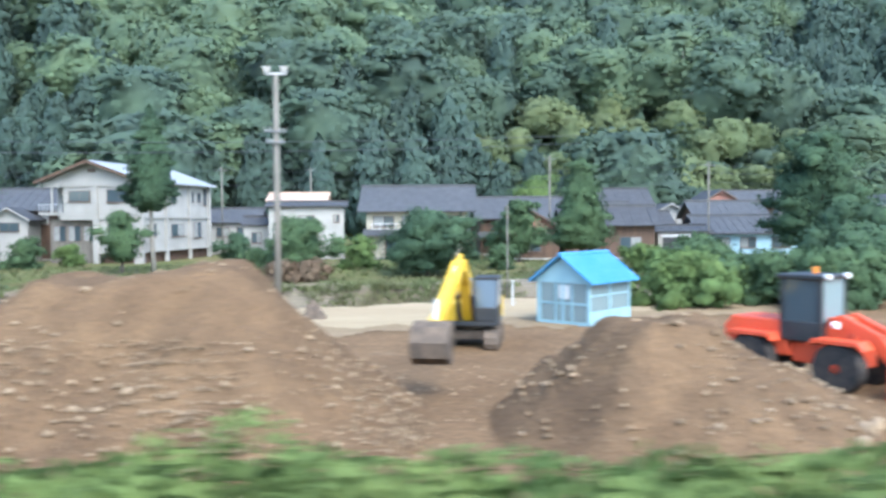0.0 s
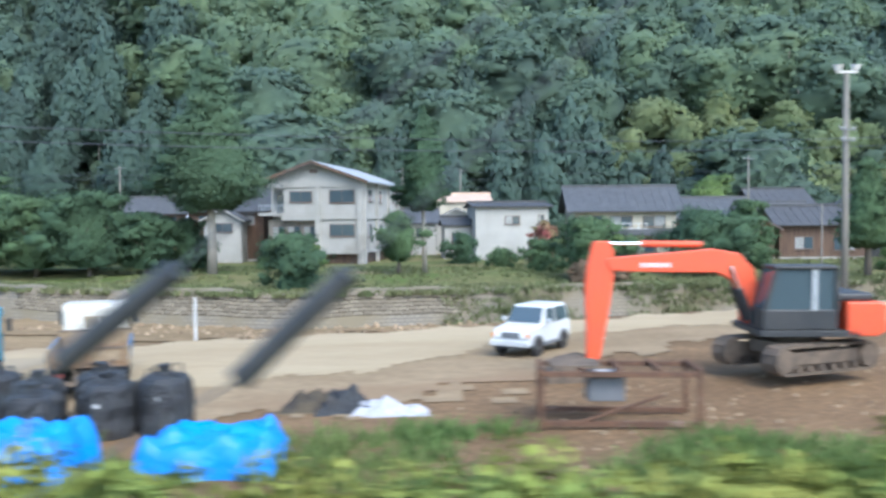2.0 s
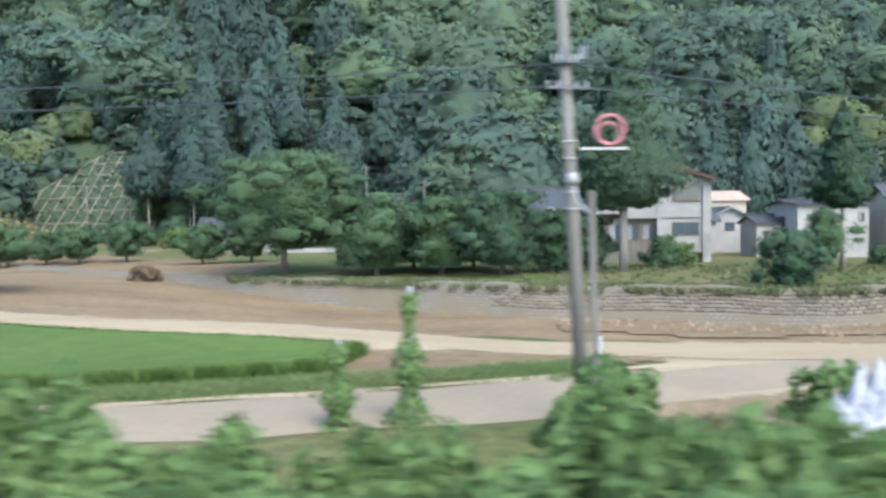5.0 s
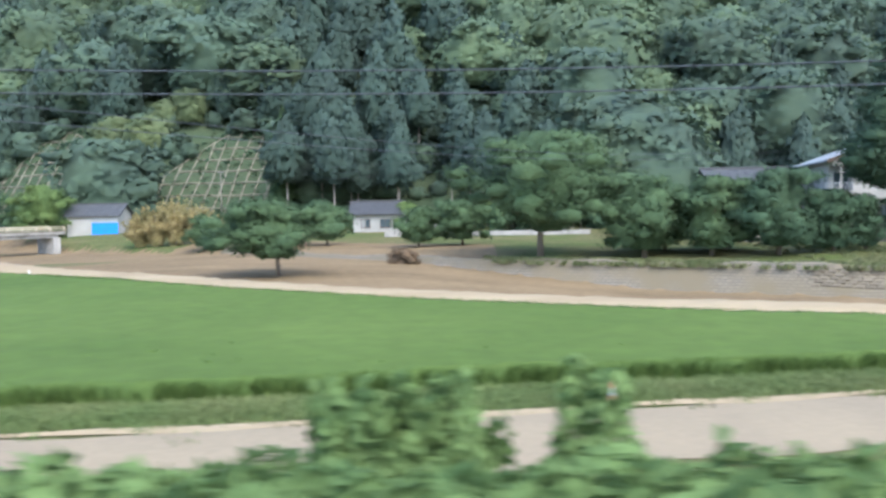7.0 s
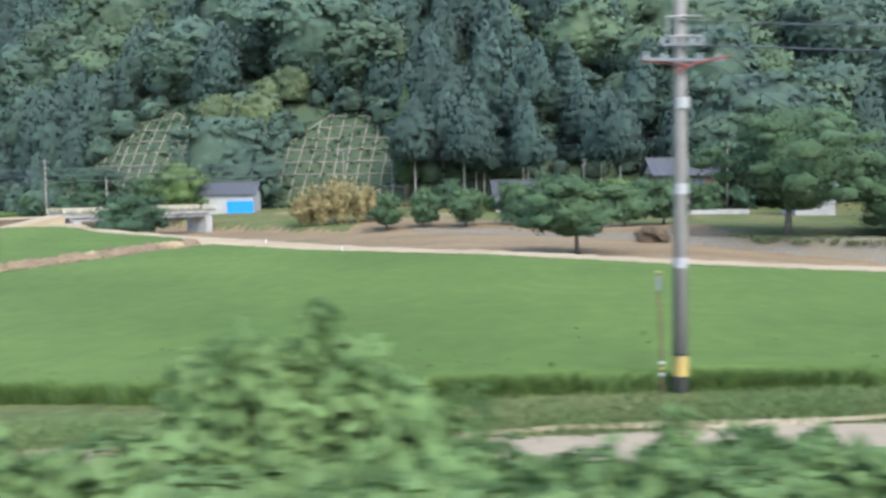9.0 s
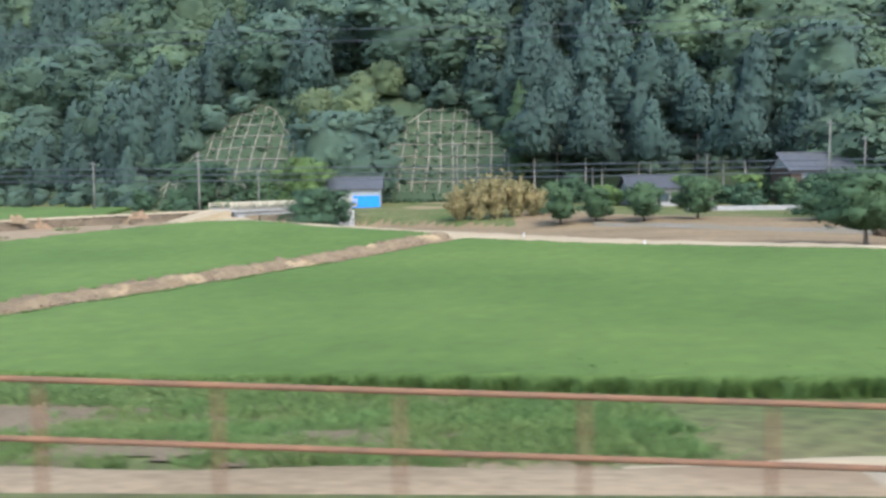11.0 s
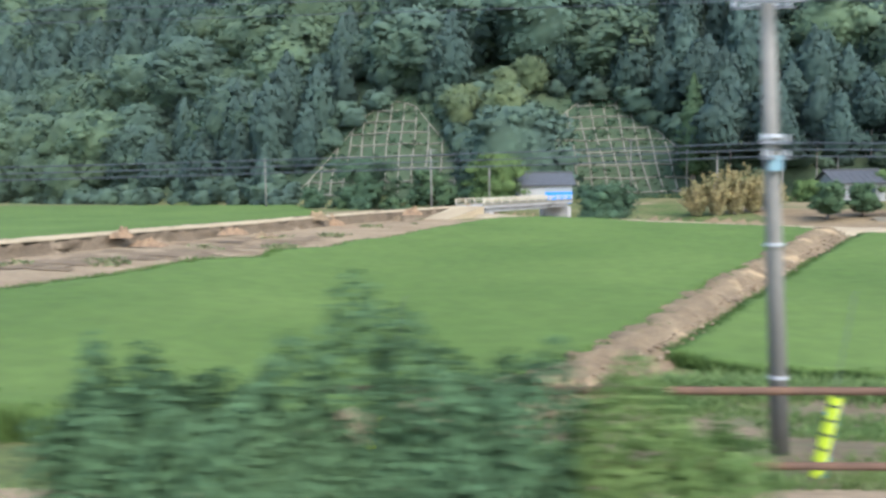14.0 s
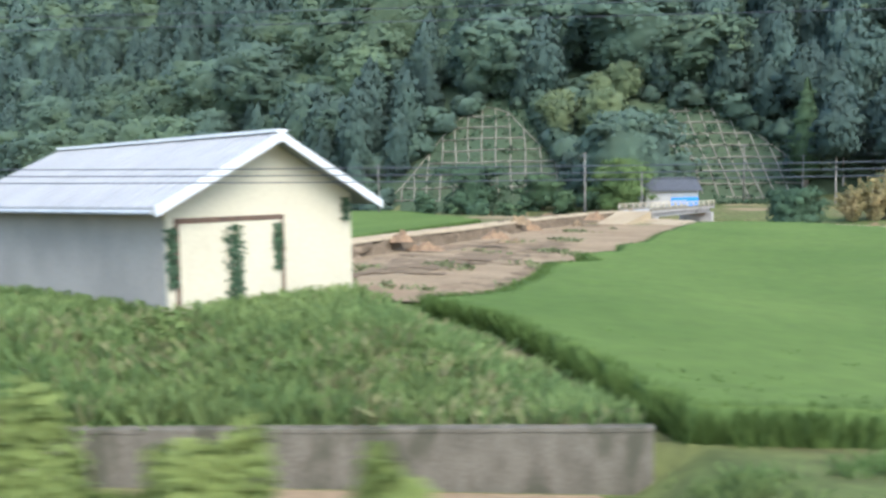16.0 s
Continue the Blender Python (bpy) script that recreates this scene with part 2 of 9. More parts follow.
xs = np.concatenate([np.arange(-3000, -420, 120), np.arange(-420, -240, 6), np.arange(-240, 60, 1.5), np.arange(60, 180, 6), np.arange(180, 3000, 120)])
ys = np.concatenate([np.arange(-3000, -20, 150), np.arange(-20, 4, 3), np.arange(4, 15, 0.5), np.arange(15, 20, 0.25), np.arange(20, 150, 1.5), np.arange(150, 460, 5), np.arange(460, 3000, 120)])
gx, gy = np.meshgrid(xs, ys)
gzz = ground_z(gx, gy)
nx, ny = len(xs), len(ys)
ii = (np.arange(ny - 1)[:, None] * nx + np.arange(nx - 1)[None]).ravel()
quads = np.stack([ii, ii + 1, ii + nx + 1, ii + nx], 1)
me = array_mesh("ground", np.stack([gx, gy, gzz], -1).reshape(-1, 3), quads, M_GRASS, True)
for m in (M_SOIL, M_SILT, M_FLOOR):
    me.materials.append(m)
cx, cy = gx.ravel()[ii] + 0.7, gy.ravel()[ii] + 0.7
slot = np.zeros(len(ii), np.int32)
slot[(cx > -38 - (cy - 20) * 0.5) & (cy > 11) & (cy < line(NEAR_EDGE, cx))] = 1
slot[(cy > line(NEAR_EDGE, cx) + 0.5) & (cy < line(FAR_EDGE, cx) - 1)] = 2
slot[(cx < -88) & (cx > -135) & (cy > line(NEAR_EDGE, cx)) & (cy < line(FAR_EDGE, cx) + 22)] = 2
slot[cy > line(FOOT, cx) - 2] = 3
me.polygons.foreach_set("material_index", slot)
tagged(new("ground", me), "grassy valley floor with bare silt river bed", "ground", kind="structure")


def strip(name, centre, width, material, label, lift=0.05, step=1.2, across=4):
    """A strip draped over the ground along a centre line of (x, y) points; width a number or one per point."""
    pts = np.array(centre, float)
    s = np.concatenate([[0], np.cumsum(np.hypot(*np.diff(pts, axis=0).T))])
    u = np.arange(0, s[-1] + step, step).clip(0, s[-1])
    px, py = np.interp(u, s, pts[:, 0]), np.interp(u, s, pts[:, 1])
    w = np.interp(u, s, np.broadcast_to(width, len(pts)))
    tx, ty = np.gradient(px), np.gradient(py)
    ln = np.hypot(tx, ty) + 1e-9
    rows = []
    for k in range(across + 1):
        o = (k / across - 0.5) * (w + 0.35 * np.sin(u * 0.9 + k) * (k in (0, across)))
        X, Y = px - ty / ln * o, py + tx / ln * o
        Z = ground_z(X, Y) + lift + (0.03 if 0 < k < across else -0.02)
        rows.append(np.stack([X, Y, Z], -1))
    V = np.stack(rows, 1)
    n, c = V.shape[:2]
    i = (np.arange(n - 1)[:, None] * c + np.arange(c - 1)[None]).ravel()
    return tagged(new(name, array_mesh(name, V.reshape(-1, 3), np.stack([i, i + 1, i + c + 1, i + c], 1), material, True)), label, "road", kind="structure")


def sheet(name, corners, material, label, category, lift=0.04, step=1.5, fray=0.0, kind="structure"):
    """A patch of ground cover inside a polygon, draped over the ground."""
    c = np.array(corners, float)
    X, Y = np.meshgrid(np.arange(c[:, 0].min(), c[:, 0].max(), step), np.arange(c[:, 1].min(), c[:, 1].max(), step))
    qx, qy = X + step / 2, Y + step / 2
    keep = in_poly(qx + fray * (np.sin(qy * 1.7) + np.sin(qy * 4.1 + qx) * 0.6), qy + fray * (np.sin(qx * 1.3 + 1) + np.sin(qx * 3.7 - qy) * 0.6), c)[:-1, :-1].ravel()
    n = X.shape[1]
    i = (np.arange(X.shape[0] - 1)[:, None] * n + np.arange(n - 1)[None]).ravel()[keep]
    V = np.stack([X, Y, ground_z(X, Y) + lift], -1).reshape(-1, 3)
    return tagged(new(name, array_mesh(name, V, np.stack([i, i + 1, i + n + 1, i + n], 1), material, True)), label, category, kind=kind)


def in_poly(X, Y, c):
    r = np.zeros(np.shape(X), bool)
    for (x0, y0), (x1, y1) in zip(c, np.roll(c, -1, 0)):
        r ^= ((y0 > Y) != (y1 > Y)) & (X < (x1 - x0) * (Y - y0) / (y1 - y0 + 1e-12) + x0)
    return r


# ---- foliage ----
def leaf_quads(centres, normals, size, rng, tilt=0.28):
    """Leaf clumps: one bent quad at each centre, turned loosely to its normal."""
    n = len(centres)
    nn = normals + rng.normal(0, tilt, (n, 3))
    nn /= np.linalg.norm(nn, axis=1, keepdims=True) + 1e-9
    a = np.cross(nn, rng.normal(0, 1, (n, 3)))
    a /= np.linalg.norm(a, axis=1, keepdims=True) + 1e-9
    b = np.cross(nn, a)
    s = (np.asarray(size) * rng.uniform(0.6, 1.35, n))[:, None]
    V = np.stack([centres - a * s * 0.5, centres - b * s * 0.32 - nn * s * 0.12, centres + a * s * 0.5, centres + b * s * 0.32 - nn * s * 0.12], 1)
    return V.reshape(-1, 3)


ICO_V = np.array([(0, -0.526, 0.851), (0, 0.526, 0.851), (0, -0.526, -0.851), (0, 0.526, -0.851), (-0.526, 0.851, 0), (0.526, 0.851, 0), (-0.526, -0.851, 0), (0.526, -0.851, 0), (-0.851, 0, 0.526), (0.851, 0, 0.526), (-0.851, 0, -0.526), (0.851, 0, -0.526)])
ICO_F = np.array([(f) for f in ((a, b, c) for a in range(12) for b in range(a + 1, 12) for c in range(b + 1, 12)) if all(np.linalg.norm(ICO_V[i] - ICO_V[j]) < 1.1 for i, j in ((f[0], f[1]), (f[1], f[2]), (f[0], f[2])))])
flip = np.einsum("ij,ij->i", np.cross(ICO_V[ICO_F[:, 1]] - ICO_V[ICO_F[:, 0]], ICO_V[ICO_F[:, 2]] - ICO_V[ICO_F[:, 0]]), ICO_V[ICO_F[:, 0]]) < 0
ICO_F[flip] = ICO_F[flip][:, ::-1]


def crown(kind, rng, clumps, leaves, w, h, leaf):
    """A crown, base at z 0: a leafy core, clumps half sunk in it, and loose leaf sprays over the whole skin. Returns verts, triangles."""
    def skin(z):
        if kind == "cedar":
            return np.clip(1.02 - z ** 1.5, 0.02, 1) ** 0.9 * np.clip(z / 0.1, 0.4, 1)
        if kind == "spread":
            return np.sqrt(np.clip(1 - ((z - 0.5) / 0.52) ** 2, 0.03, 1))
        return np.sqrt(np.clip(1 - ((z - 0.45) / 0.56) ** 2, 0.03, 1))
    flat, lo, hi, core = {"cedar": (0.45, 0.08, 0.2, 0.74), "spread": (0.5, 0.07, 0.16, 0.42), "broad": (0.66, 0.08, 0.19, 0.76), "wisp": (0.8, 0.08, 0.2, 0.4), "tree": (0.6, 0.09, 0.22, 0.48)}[kind]
    loose = kind in ("wisp", "tree", "spread")
    p1, p2, p3 = rng.uniform(0, 6.28, 3)

    def lobe(z, t):
        return 1 + (1.7 if loose else 1.0) * (0.16 * np.sin(2 * t + p1 + 2 * z) + 0.12 * np.sin(3 * t + p2 - 5 * z) + 0.1 * np.sin(7 * z + p3))
    m, k = 8, 10
    zc = np.linspace(0.02, 0.97, m)[:, None]
    tc = np.linspace(0, 2 * np.pi, k, endpoint=False)[None] + rng.uniform(0, 0.6, (m, 1))
    rc = 0.5 * skin(zc) * lobe(zc, tc) * core * rng.uniform(0.8, 1.12, (m, k))
    body = np.stack([rc * np.cos(tc) * w, rc * np.sin(tc) * w, (zc + 0 * tc) * h], -1).reshape(-1, 3)
    q = (np.arange(m - 1)[:, None] * k + np.arange(k)[None]).ravel()
    q1 = (np.arange(m - 1)[:, None] * k + (np.arange(k)[None] + 1) % k).ravel()
    body_f = np.concatenate([np.stack([q, q1, q1 + k], 1), np.stack([q, q1 + k, q + k], 1)])
    z = rng.uniform(0.05, 0.93, clumps) ** (1.25 if kind == "cedar" else 0.85)
    th = rng.uniform(0, 2 * np.pi, clumps)
    r = 0.5 * skin(z) * lobe(z, th) * rng.uniform(0.55, 0.98, clumps)
    rad = rng.uniform(lo, hi, clumps) * (0.6 + 0.4 * skin(z))
    C = np.stack([r * np.cos(th) * w, r * np.sin(th) * w, z * h], 1)
    R = (rad * w)[:, None, None] * np.array([1, 1, flat])
    B = ICO_V[None] * R * rng.uniform(0.45, 0.8, (clumps, 12, 1)) + C[:, None]
    BF = len(body) + (np.arange(clumps)[:, None, None] * 12 + ICO_F[None]).reshape(-1, 3)
    n1 = int(leaves * 0.6)
    pick = rng.randint(0, clumps, n1)
    d = rng.normal(0, 1, (n1, 3))
    d[:, 2] = d[:, 2] * 0.8 + 0.3
    d /= np.linalg.norm(d, axis=1, keepdims=True)
    P = C[pick] + d * R[pick, 0] * rng.uniform(0.7, 1.35, n1)[:, None]
    z2, t2 = rng.uniform(0.03, 0.98, leaves - n1), rng.uniform(0, 2 * np.pi, leaves - n1)
    r2 = 0.5 * skin(z2) * lobe(z2, t2) * (core + rng.uniform(0.0, 0.26, leaves - n1))
    P = np.concatenate([P, np.stack([r2 * np.cos(t2) * w, r2 * np.sin(t2) * w, z2 * h], 1)])
    d = np.concatenate([d, np.stack([np.cos(t2), np.sin(t2), 0.25 + 0.8 * (z2 - 0.3)], 1)])
    nn = d + rng.normal(0, 0.3, (leaves, 3))
    a = np.cross(nn, rng.normal(0, 1, (leaves, 3)))
    a /= np.linalg.norm(a, axis=1, keepdims=True) + 1e-9
    b = np.cross(nn, a)
    s = (leaf * rng.uniform(0.6, 1.4, leaves))[:, None]
    T = np.stack([P - a * s * 0.5 - nn * s * 0.1, P + a * s * 0.5 - nn * s * 0.1, P + b * s * 0.7], 1)
    V = np.concatenate([body, B.reshape(-1, 3), T.reshape(-1, 3)])
    # shading normals that follow the crown's lobes, so that light models the crown and not each leaf
    out = V * np.array([1 / w, 1 / w, 1 / h]) - np.array([0, 0, 0.35])
    out /= np.linalg.norm(out, axis=1, keepdims=True) + 1e-9
    lob = np.concatenate([out[:len(body)], np.repeat(ICO_V[None], clumps, 0).reshape(-1, 3), np.repeat(d / (np.linalg.norm(d, axis=1, keepdims=True) + 1e-9), 3, 0)])
    N = out * (0.5 if loose else 0.8) + lob * (0.65 if loose else 0.42) + np.array([0, 0, 0.12]) + np.repeat(rng.normal(0, 0.16, (len(V), 1)), 3, 1) * rng.normal(0, 1, (1, 3))
    N /= np.linalg.norm(N, axis=1, keepdims=True) + 1e-9
    return V, np.concatenate([body_f, BF, len(body) + clumps * 12 + np.arange(leaves * 3).reshape(-1, 3)]), N


def forest(name, spots, heights, kind, material, leaf, leaves, label, clumps=12, width=0.6, seed=1, lift=0.1):
    """Many far crowns in one mesh."""
    rng = np.random.RandomState(seed)
    kinds = [crown(kind, rng, clumps, leaves, 1.0, 1.0, leaf) for _ in range(10)]
    verts, faces, norms, tones, o = [], [], [], [], 0
    for (x, y, z), h in zip(spots, heights):
        V, F, N = kinds[rng.randint(10)]
        t, w = rng.uniform(0, 6.28), h * width * rng.uniform(0.8, 1.25)
        c, s = np.cos(t) * w, np.sin(t) * w
        verts.append(np.stack([V[:, 0] * c - V[:, 1] * s + x, V[:, 0] * s + V[:, 1] * c + y, V[:, 2] * h * (1 - lift) + z + h * lift], 1))
        tones.append(np.full(len(V), rng.uniform(0.0, 1.0), np.float32))
        norms.append(np.stack([N[:, 0] * np.cos(t) - N[:, 1] * np.sin(t), N[:, 0] * np.sin(t) + N[:, 1] * np.cos(t), N[:, 2]], 1))
        faces.append(F + o)
        o += len(V)
    me = array_mesh(name, np.concatenate(verts), np.concatenate(faces), material, True, np.concatenate(norms))
    me.attributes.new("tree_tone", "FLOAT", "POINT").data.foreach_set("value", np.concatenate(tones))
    return tagged(new(name, me), label, "trees", kind="stuff")

# ---- the wooded hillside ----
rs = np.random.RandomState(11)
NETS = (((-222, 186), (-222, 196), (-203, 222), (-190, 224), (-178, 206), (-178, 184)), ((-166, 170), (-166, 190), (-154, 210), (-141, 210), (-131, 192), (-131, 168)))
ARCHES = ((-221, -178, ((0, 1), (0.1, 5), (0.3, 16), (0.42, 22), (0.55, 24.5), (0.68, 23), (0.82, 15), (0.92, 11), (1, 3))), (-166, -131.5, ((0, 9), (0.12, 13), (0.3, 19), (0.45, 23), (0.58, 24), (0.72, 22), (0.86, 16), (1, 9.5))))
spots = []
yy = -4.0
while yy < 270:
    gap = 9.6 if yy < 60 else 11.0 if yy < 150 else 14.0
    xa = np.arange(-470 - yy * 0.3, 150 + yy * 0.7, gap)
    xa = xa + rs.uniform(-0.45, 0.45, len(xa)) * gap
    ya = line(FOOT, xa) + yy + rs.uniform(-0.45, 0.45, len(xa)) * gap
    spots.append(np.stack([xa, ya], 1))
    yy += gap * 0.92
spots = np.concatenate(spots)
clear = np.zeros(len(spots), bool)
for x0, x1, arch in ARCHES:
    u = (spots[:, 0] - x0) / (x1 - x0)
    clear |= (u > 0) & (u < 1) & (ground_z(spots[:, 0], spots[:, 1]) < np.interp(u, *zip(*arch)) + 1.5)
clear |= (spots[:, 0] < -205) & (spots[:, 1] < line(FOOT, spots[:, 0]) + 2)
spots = spots[~clear]
SX, SY = spots.T
SZ = ground_z(SX, SY)
up = SY - line(FOOT, SX)
bamboo = (np.hypot((SX - 52) / 46, (SY - 200) / 19) < 1) | (np.hypot((SX + 172) / 10, (SY - 205) / 20) < 1)
patch = np.sin(SX * 0.045 + 1.3) + np.sin(SX * 0.021 - SY * 0.03) + np.sin(SY * 0.05 + SX * 0.012) + rs.normal(0, 0.75, len(SX))
cedar = ~bamboo & ((patch > 0.85) | ((SX < -205) & (patch > 0.1)) | ((SX > -140) & (SX < -75) & (up < 70) & (patch > -1.2)))
light = ~bamboo & ~cedar & (patch < -0.6)
dark = ~bamboo & ~cedar & ~light
S3 = np.stack([SX, SY, SZ - 0.6], 1)


def tall(sel, lo, hi):
    return rs.uniform(lo, hi, sel.sum())


near_wood = up < 105
fringe = cedar & (up < 17) & (SX > -140) & (SX < -66)
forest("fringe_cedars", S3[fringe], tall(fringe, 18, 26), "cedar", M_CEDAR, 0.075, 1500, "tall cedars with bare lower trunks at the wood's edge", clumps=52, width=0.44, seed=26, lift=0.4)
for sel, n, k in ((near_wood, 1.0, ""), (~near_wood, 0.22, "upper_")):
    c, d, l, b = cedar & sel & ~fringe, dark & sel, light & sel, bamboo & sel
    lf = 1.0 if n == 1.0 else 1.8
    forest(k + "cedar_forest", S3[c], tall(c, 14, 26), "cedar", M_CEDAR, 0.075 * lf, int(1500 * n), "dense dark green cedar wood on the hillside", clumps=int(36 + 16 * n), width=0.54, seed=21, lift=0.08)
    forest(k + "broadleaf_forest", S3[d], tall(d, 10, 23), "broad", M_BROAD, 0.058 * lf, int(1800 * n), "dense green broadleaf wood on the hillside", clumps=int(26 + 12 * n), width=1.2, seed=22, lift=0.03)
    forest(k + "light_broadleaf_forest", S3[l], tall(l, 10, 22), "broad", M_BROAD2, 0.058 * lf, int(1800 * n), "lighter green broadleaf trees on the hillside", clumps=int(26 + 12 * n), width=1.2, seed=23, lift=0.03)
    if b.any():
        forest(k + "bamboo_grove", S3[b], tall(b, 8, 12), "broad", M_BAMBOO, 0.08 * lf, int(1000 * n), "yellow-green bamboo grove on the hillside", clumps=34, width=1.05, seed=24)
# undergrowth on the open parts of the lower slope
ru = np.random.RandomState(19)
ux = ru.uniform(-330, 110, 1100)
uy = line(FOOT, ux) + ru.uniform(-5, 36, 1100)
uz = ground_z(ux, uy)
inside = np.zeros(len(ux), bool)
for x0, x1, arch in ARCHES:
    u = (ux - x0) / (x1 - x0)
    inside |= (u > 0) & (u < 1) & (uz < np.interp(u, *zip(*arch)) - 0.5)
inside |= (ux > -138) & (ux < -68) & (uy < line(FOOT, ux) + 7)
under = np.stack([ux, uy, uz - 0.5], 1)[~inside]
forest("hillside_undergrowth", under, ru.uniform(2.5, 6, len(under)), "broad", M_BROAD, 0.16, 220, "shrubby undergrowth on the lower hillside", clumps=9, width=1.5, seed=25, lift=0.0)
tb = Build()
edge = fringe | (cedar & (up < 30) & (SX > -140) & (SX < -66) & (rs.uniform(0, 1, len(SX)) < 0.5))
for x, y, z in S3[edge]:
    tb.tube((x, y, z), (x, y, z + 13), 0.2, 0.12, 5, False)
for x, y in ((-150.5, 232), (-147.5, 233), (-153, 231), (64, 214)):
    z = gz(x, y)
    tb.tube((x, y, z), (x, y, z + 17), 0.24, 0.12, 5, False)
tagged(part("cedar_trunks", tb, M_PALEBARK), "pale bare cedar trunks under the wood's edge", "trees", kind="stuff")

# ---- roads, fields, banks ----
M_SANDSOIL = mat("sandy_soil", (0.27, 0.20, 0.122), (0.215, 0.155, 0.092), scale=0.35, fine=0.3, bump=0.03, stain=(0.19, 0.13, 0.078), stain_at=0.58, stretch=(0.5, 1.2, 1))
strip("road_near", ((-40, 28), (-52, 27.5), (-57, 26), (-66, 22.6), (-74, 20.7), (-92.5, 17.2), (-100, 16.2), (-112, 15.3), (-120, 14.2), (-140, 12.5)),
      (6, 5.4, 5, 4.7, 4.3, 4.2, 3.4, 2.6, 2.4, 2.2), M_ASPHALT, "dusty pale asphalt lane beside the railway", 0.04)
strip("road_shoulder", ((-57, 29), (-66, 25.3), (-74, 23.0), (-92.5, 19.5), (-100, 18.1), (-112, 16.9), (-120, 15.7), (-138, 13.9)), 0.5, M_SAND, "sandy edge of the lane", 0.06, 1.0, 2)
strip("lane_sand", ((-134, 12.8), (-150, 12.8), (-165, 12.8), (-190, 12.8), (-240, 12.8)), 1.9, M_SANDSOIL, "pale sandy end of the lane beside the railway", 0.12, 0.8)
strip("road_far", ((-44, 30.6), (-54, 31.4), (-61, 32.5), (-68, 34.8), (-74, 36.6), (-80, 38.2), (-87.7, 41.2), (-93, 43.8), (-98.7, 46.8), (-105.5, 51.2), (-113, 56.5), (-124.5, 66.6), (-139, 79.6), (-158, 93), (-171.5, 108), (-180, 130)),
      (4.5, 4.2, 3.4, 3.3, 3.3, 3.2, 3.2, 3.1, 3, 2.9, 2.9, 2.9, 3, 3.4, 4, 4), M_SAND, "pale sandy farm track along the river bank", 0.09)
sheet("yard", ((-60, 24.2), (-51, 23), (-41, 25), (-33, 23.7), (-27, 27), (-22.5, 33), (-14, 37), (-8, 41), (-5, 36), (-0.5, 37), (6, 41), (20, 46), (20, 54), (5.7, 49.6), (-5.5, 44.7), (-24, 37.4), (-39, 33.6), (-48, 32.8), (-57, 34)),
      M_SAND, "pale packed sand yard with wheel tracks", "yard", 0.045, 0.35, fray=0.45)
sheet("yard_margin", ((-62, 20.5), (-51, 19.5), (-41, 20), (-33, 19), (-26, 21), (-20.5, 28), (-13, 33), (-8, 38), (-5, 33.5), (0.5, 34.5), (8, 38), (22, 43), (22, 50), (-5, 43), (-24, 36), (-40, 32), (-57, 33)), M_SANDSOIL, "trodden mix of sand and soil round the yard", "yard", 0.03, 0.35, fray=0.9)
sheet("soil_patch", ((-219, 38), (-211.5, 56), (-201, 84.6), (-187, 112), (-168, 103), (-188.8, 66), (-197.1, 38.7)), M_SANDSOIL, "bare washed-out soil beside the field", "soil", 0.06, 0.6, fray=0.7)
rs = np.random.RandomState(95)
for v in bpy.data.objects["soil_patch"].data.vertices:
    x, y = v.co.x, v.co.y
    v.co.z += 0.035 + 0.04 * math.sin(x * 1.1 + y * 0.6) * math.sin(y * 0.8 - x * 0.3) + 0.05 * max(0, math.sin(x * 0.42 - y * 0.23 + 1)) + rs.normal(0, 0.02)
M_DARKSILT = mat("damp_silt", (0.15, 0.108, 0.066), (0.19, 0.138, 0.085), scale=0.5, fine=0.3, bump=0.03)
sheet("damp_silt", ((-213, 46), (-207, 56), (-196, 84), (-190, 80), (-197, 63), (-200, 58), (-204, 50)), M_DARKSILT, "darker silt on the washed-out soil", "soil", 0.15, 0.5, fray=1.6)
sheet("damp_silt", ((-203, 40.4), (-198.1, 48.8), (-195.2, 57.4), (-192.3, 63.3), (-194.2, 56), (-197.1, 47.1), (-200.1, 39.6)), M_DARKSILT, "darker silt along the field's edge", "soil", 0.15, 0.5, fray=0.9)
M_VERGESOIL = mat("trampled_grey_soil", (0.2, 0.15, 0.09), (0.14, 0.107, 0.064), scale=0.5, fine=0.4, bump=0.06, stain=(0.1, 0.105, 0.05), stain_at=0.58)
sheet("soil_verge", ((-172.9, 29.5), (-169.3, 29.5), (-166.3, 28.3), (-158.3, 27.4), (-147.3, 25.8), (-140, 15.1), (-147, 14.5), (-160, 13.6), (-178, 13.6), (-177.6, 16.7)), M_VERGESOIL, "trampled bare soil with weeds", "soil", 0.05, 0.5, fray=0.5)
sheet("soil_below_wall", ((-212, 13.2), (-197.2, 13.2), (-197.0, 16), (-197.2, 17.3), (-212, 17.3)), M_SANDSOIL, "bare sandy soil below the concrete wall", "soil", 0.05, 0.4, fray=0.2)
sheet("weedy_tip", ((-57.5, 29.6), (-70, 26.5), (-71, 36), (-61, 31.4)), M_SILT, "bare corner of the paddy field", "soil", 0.05, 0.6)
sheet("gravel_bank", ((-30, 62), (-36, 58), (-48, 56), (-58, 60), (-56, 66), (-38, 62)), M_SILT, "stony gravel bank in the river bed", "gravel", 0.1)


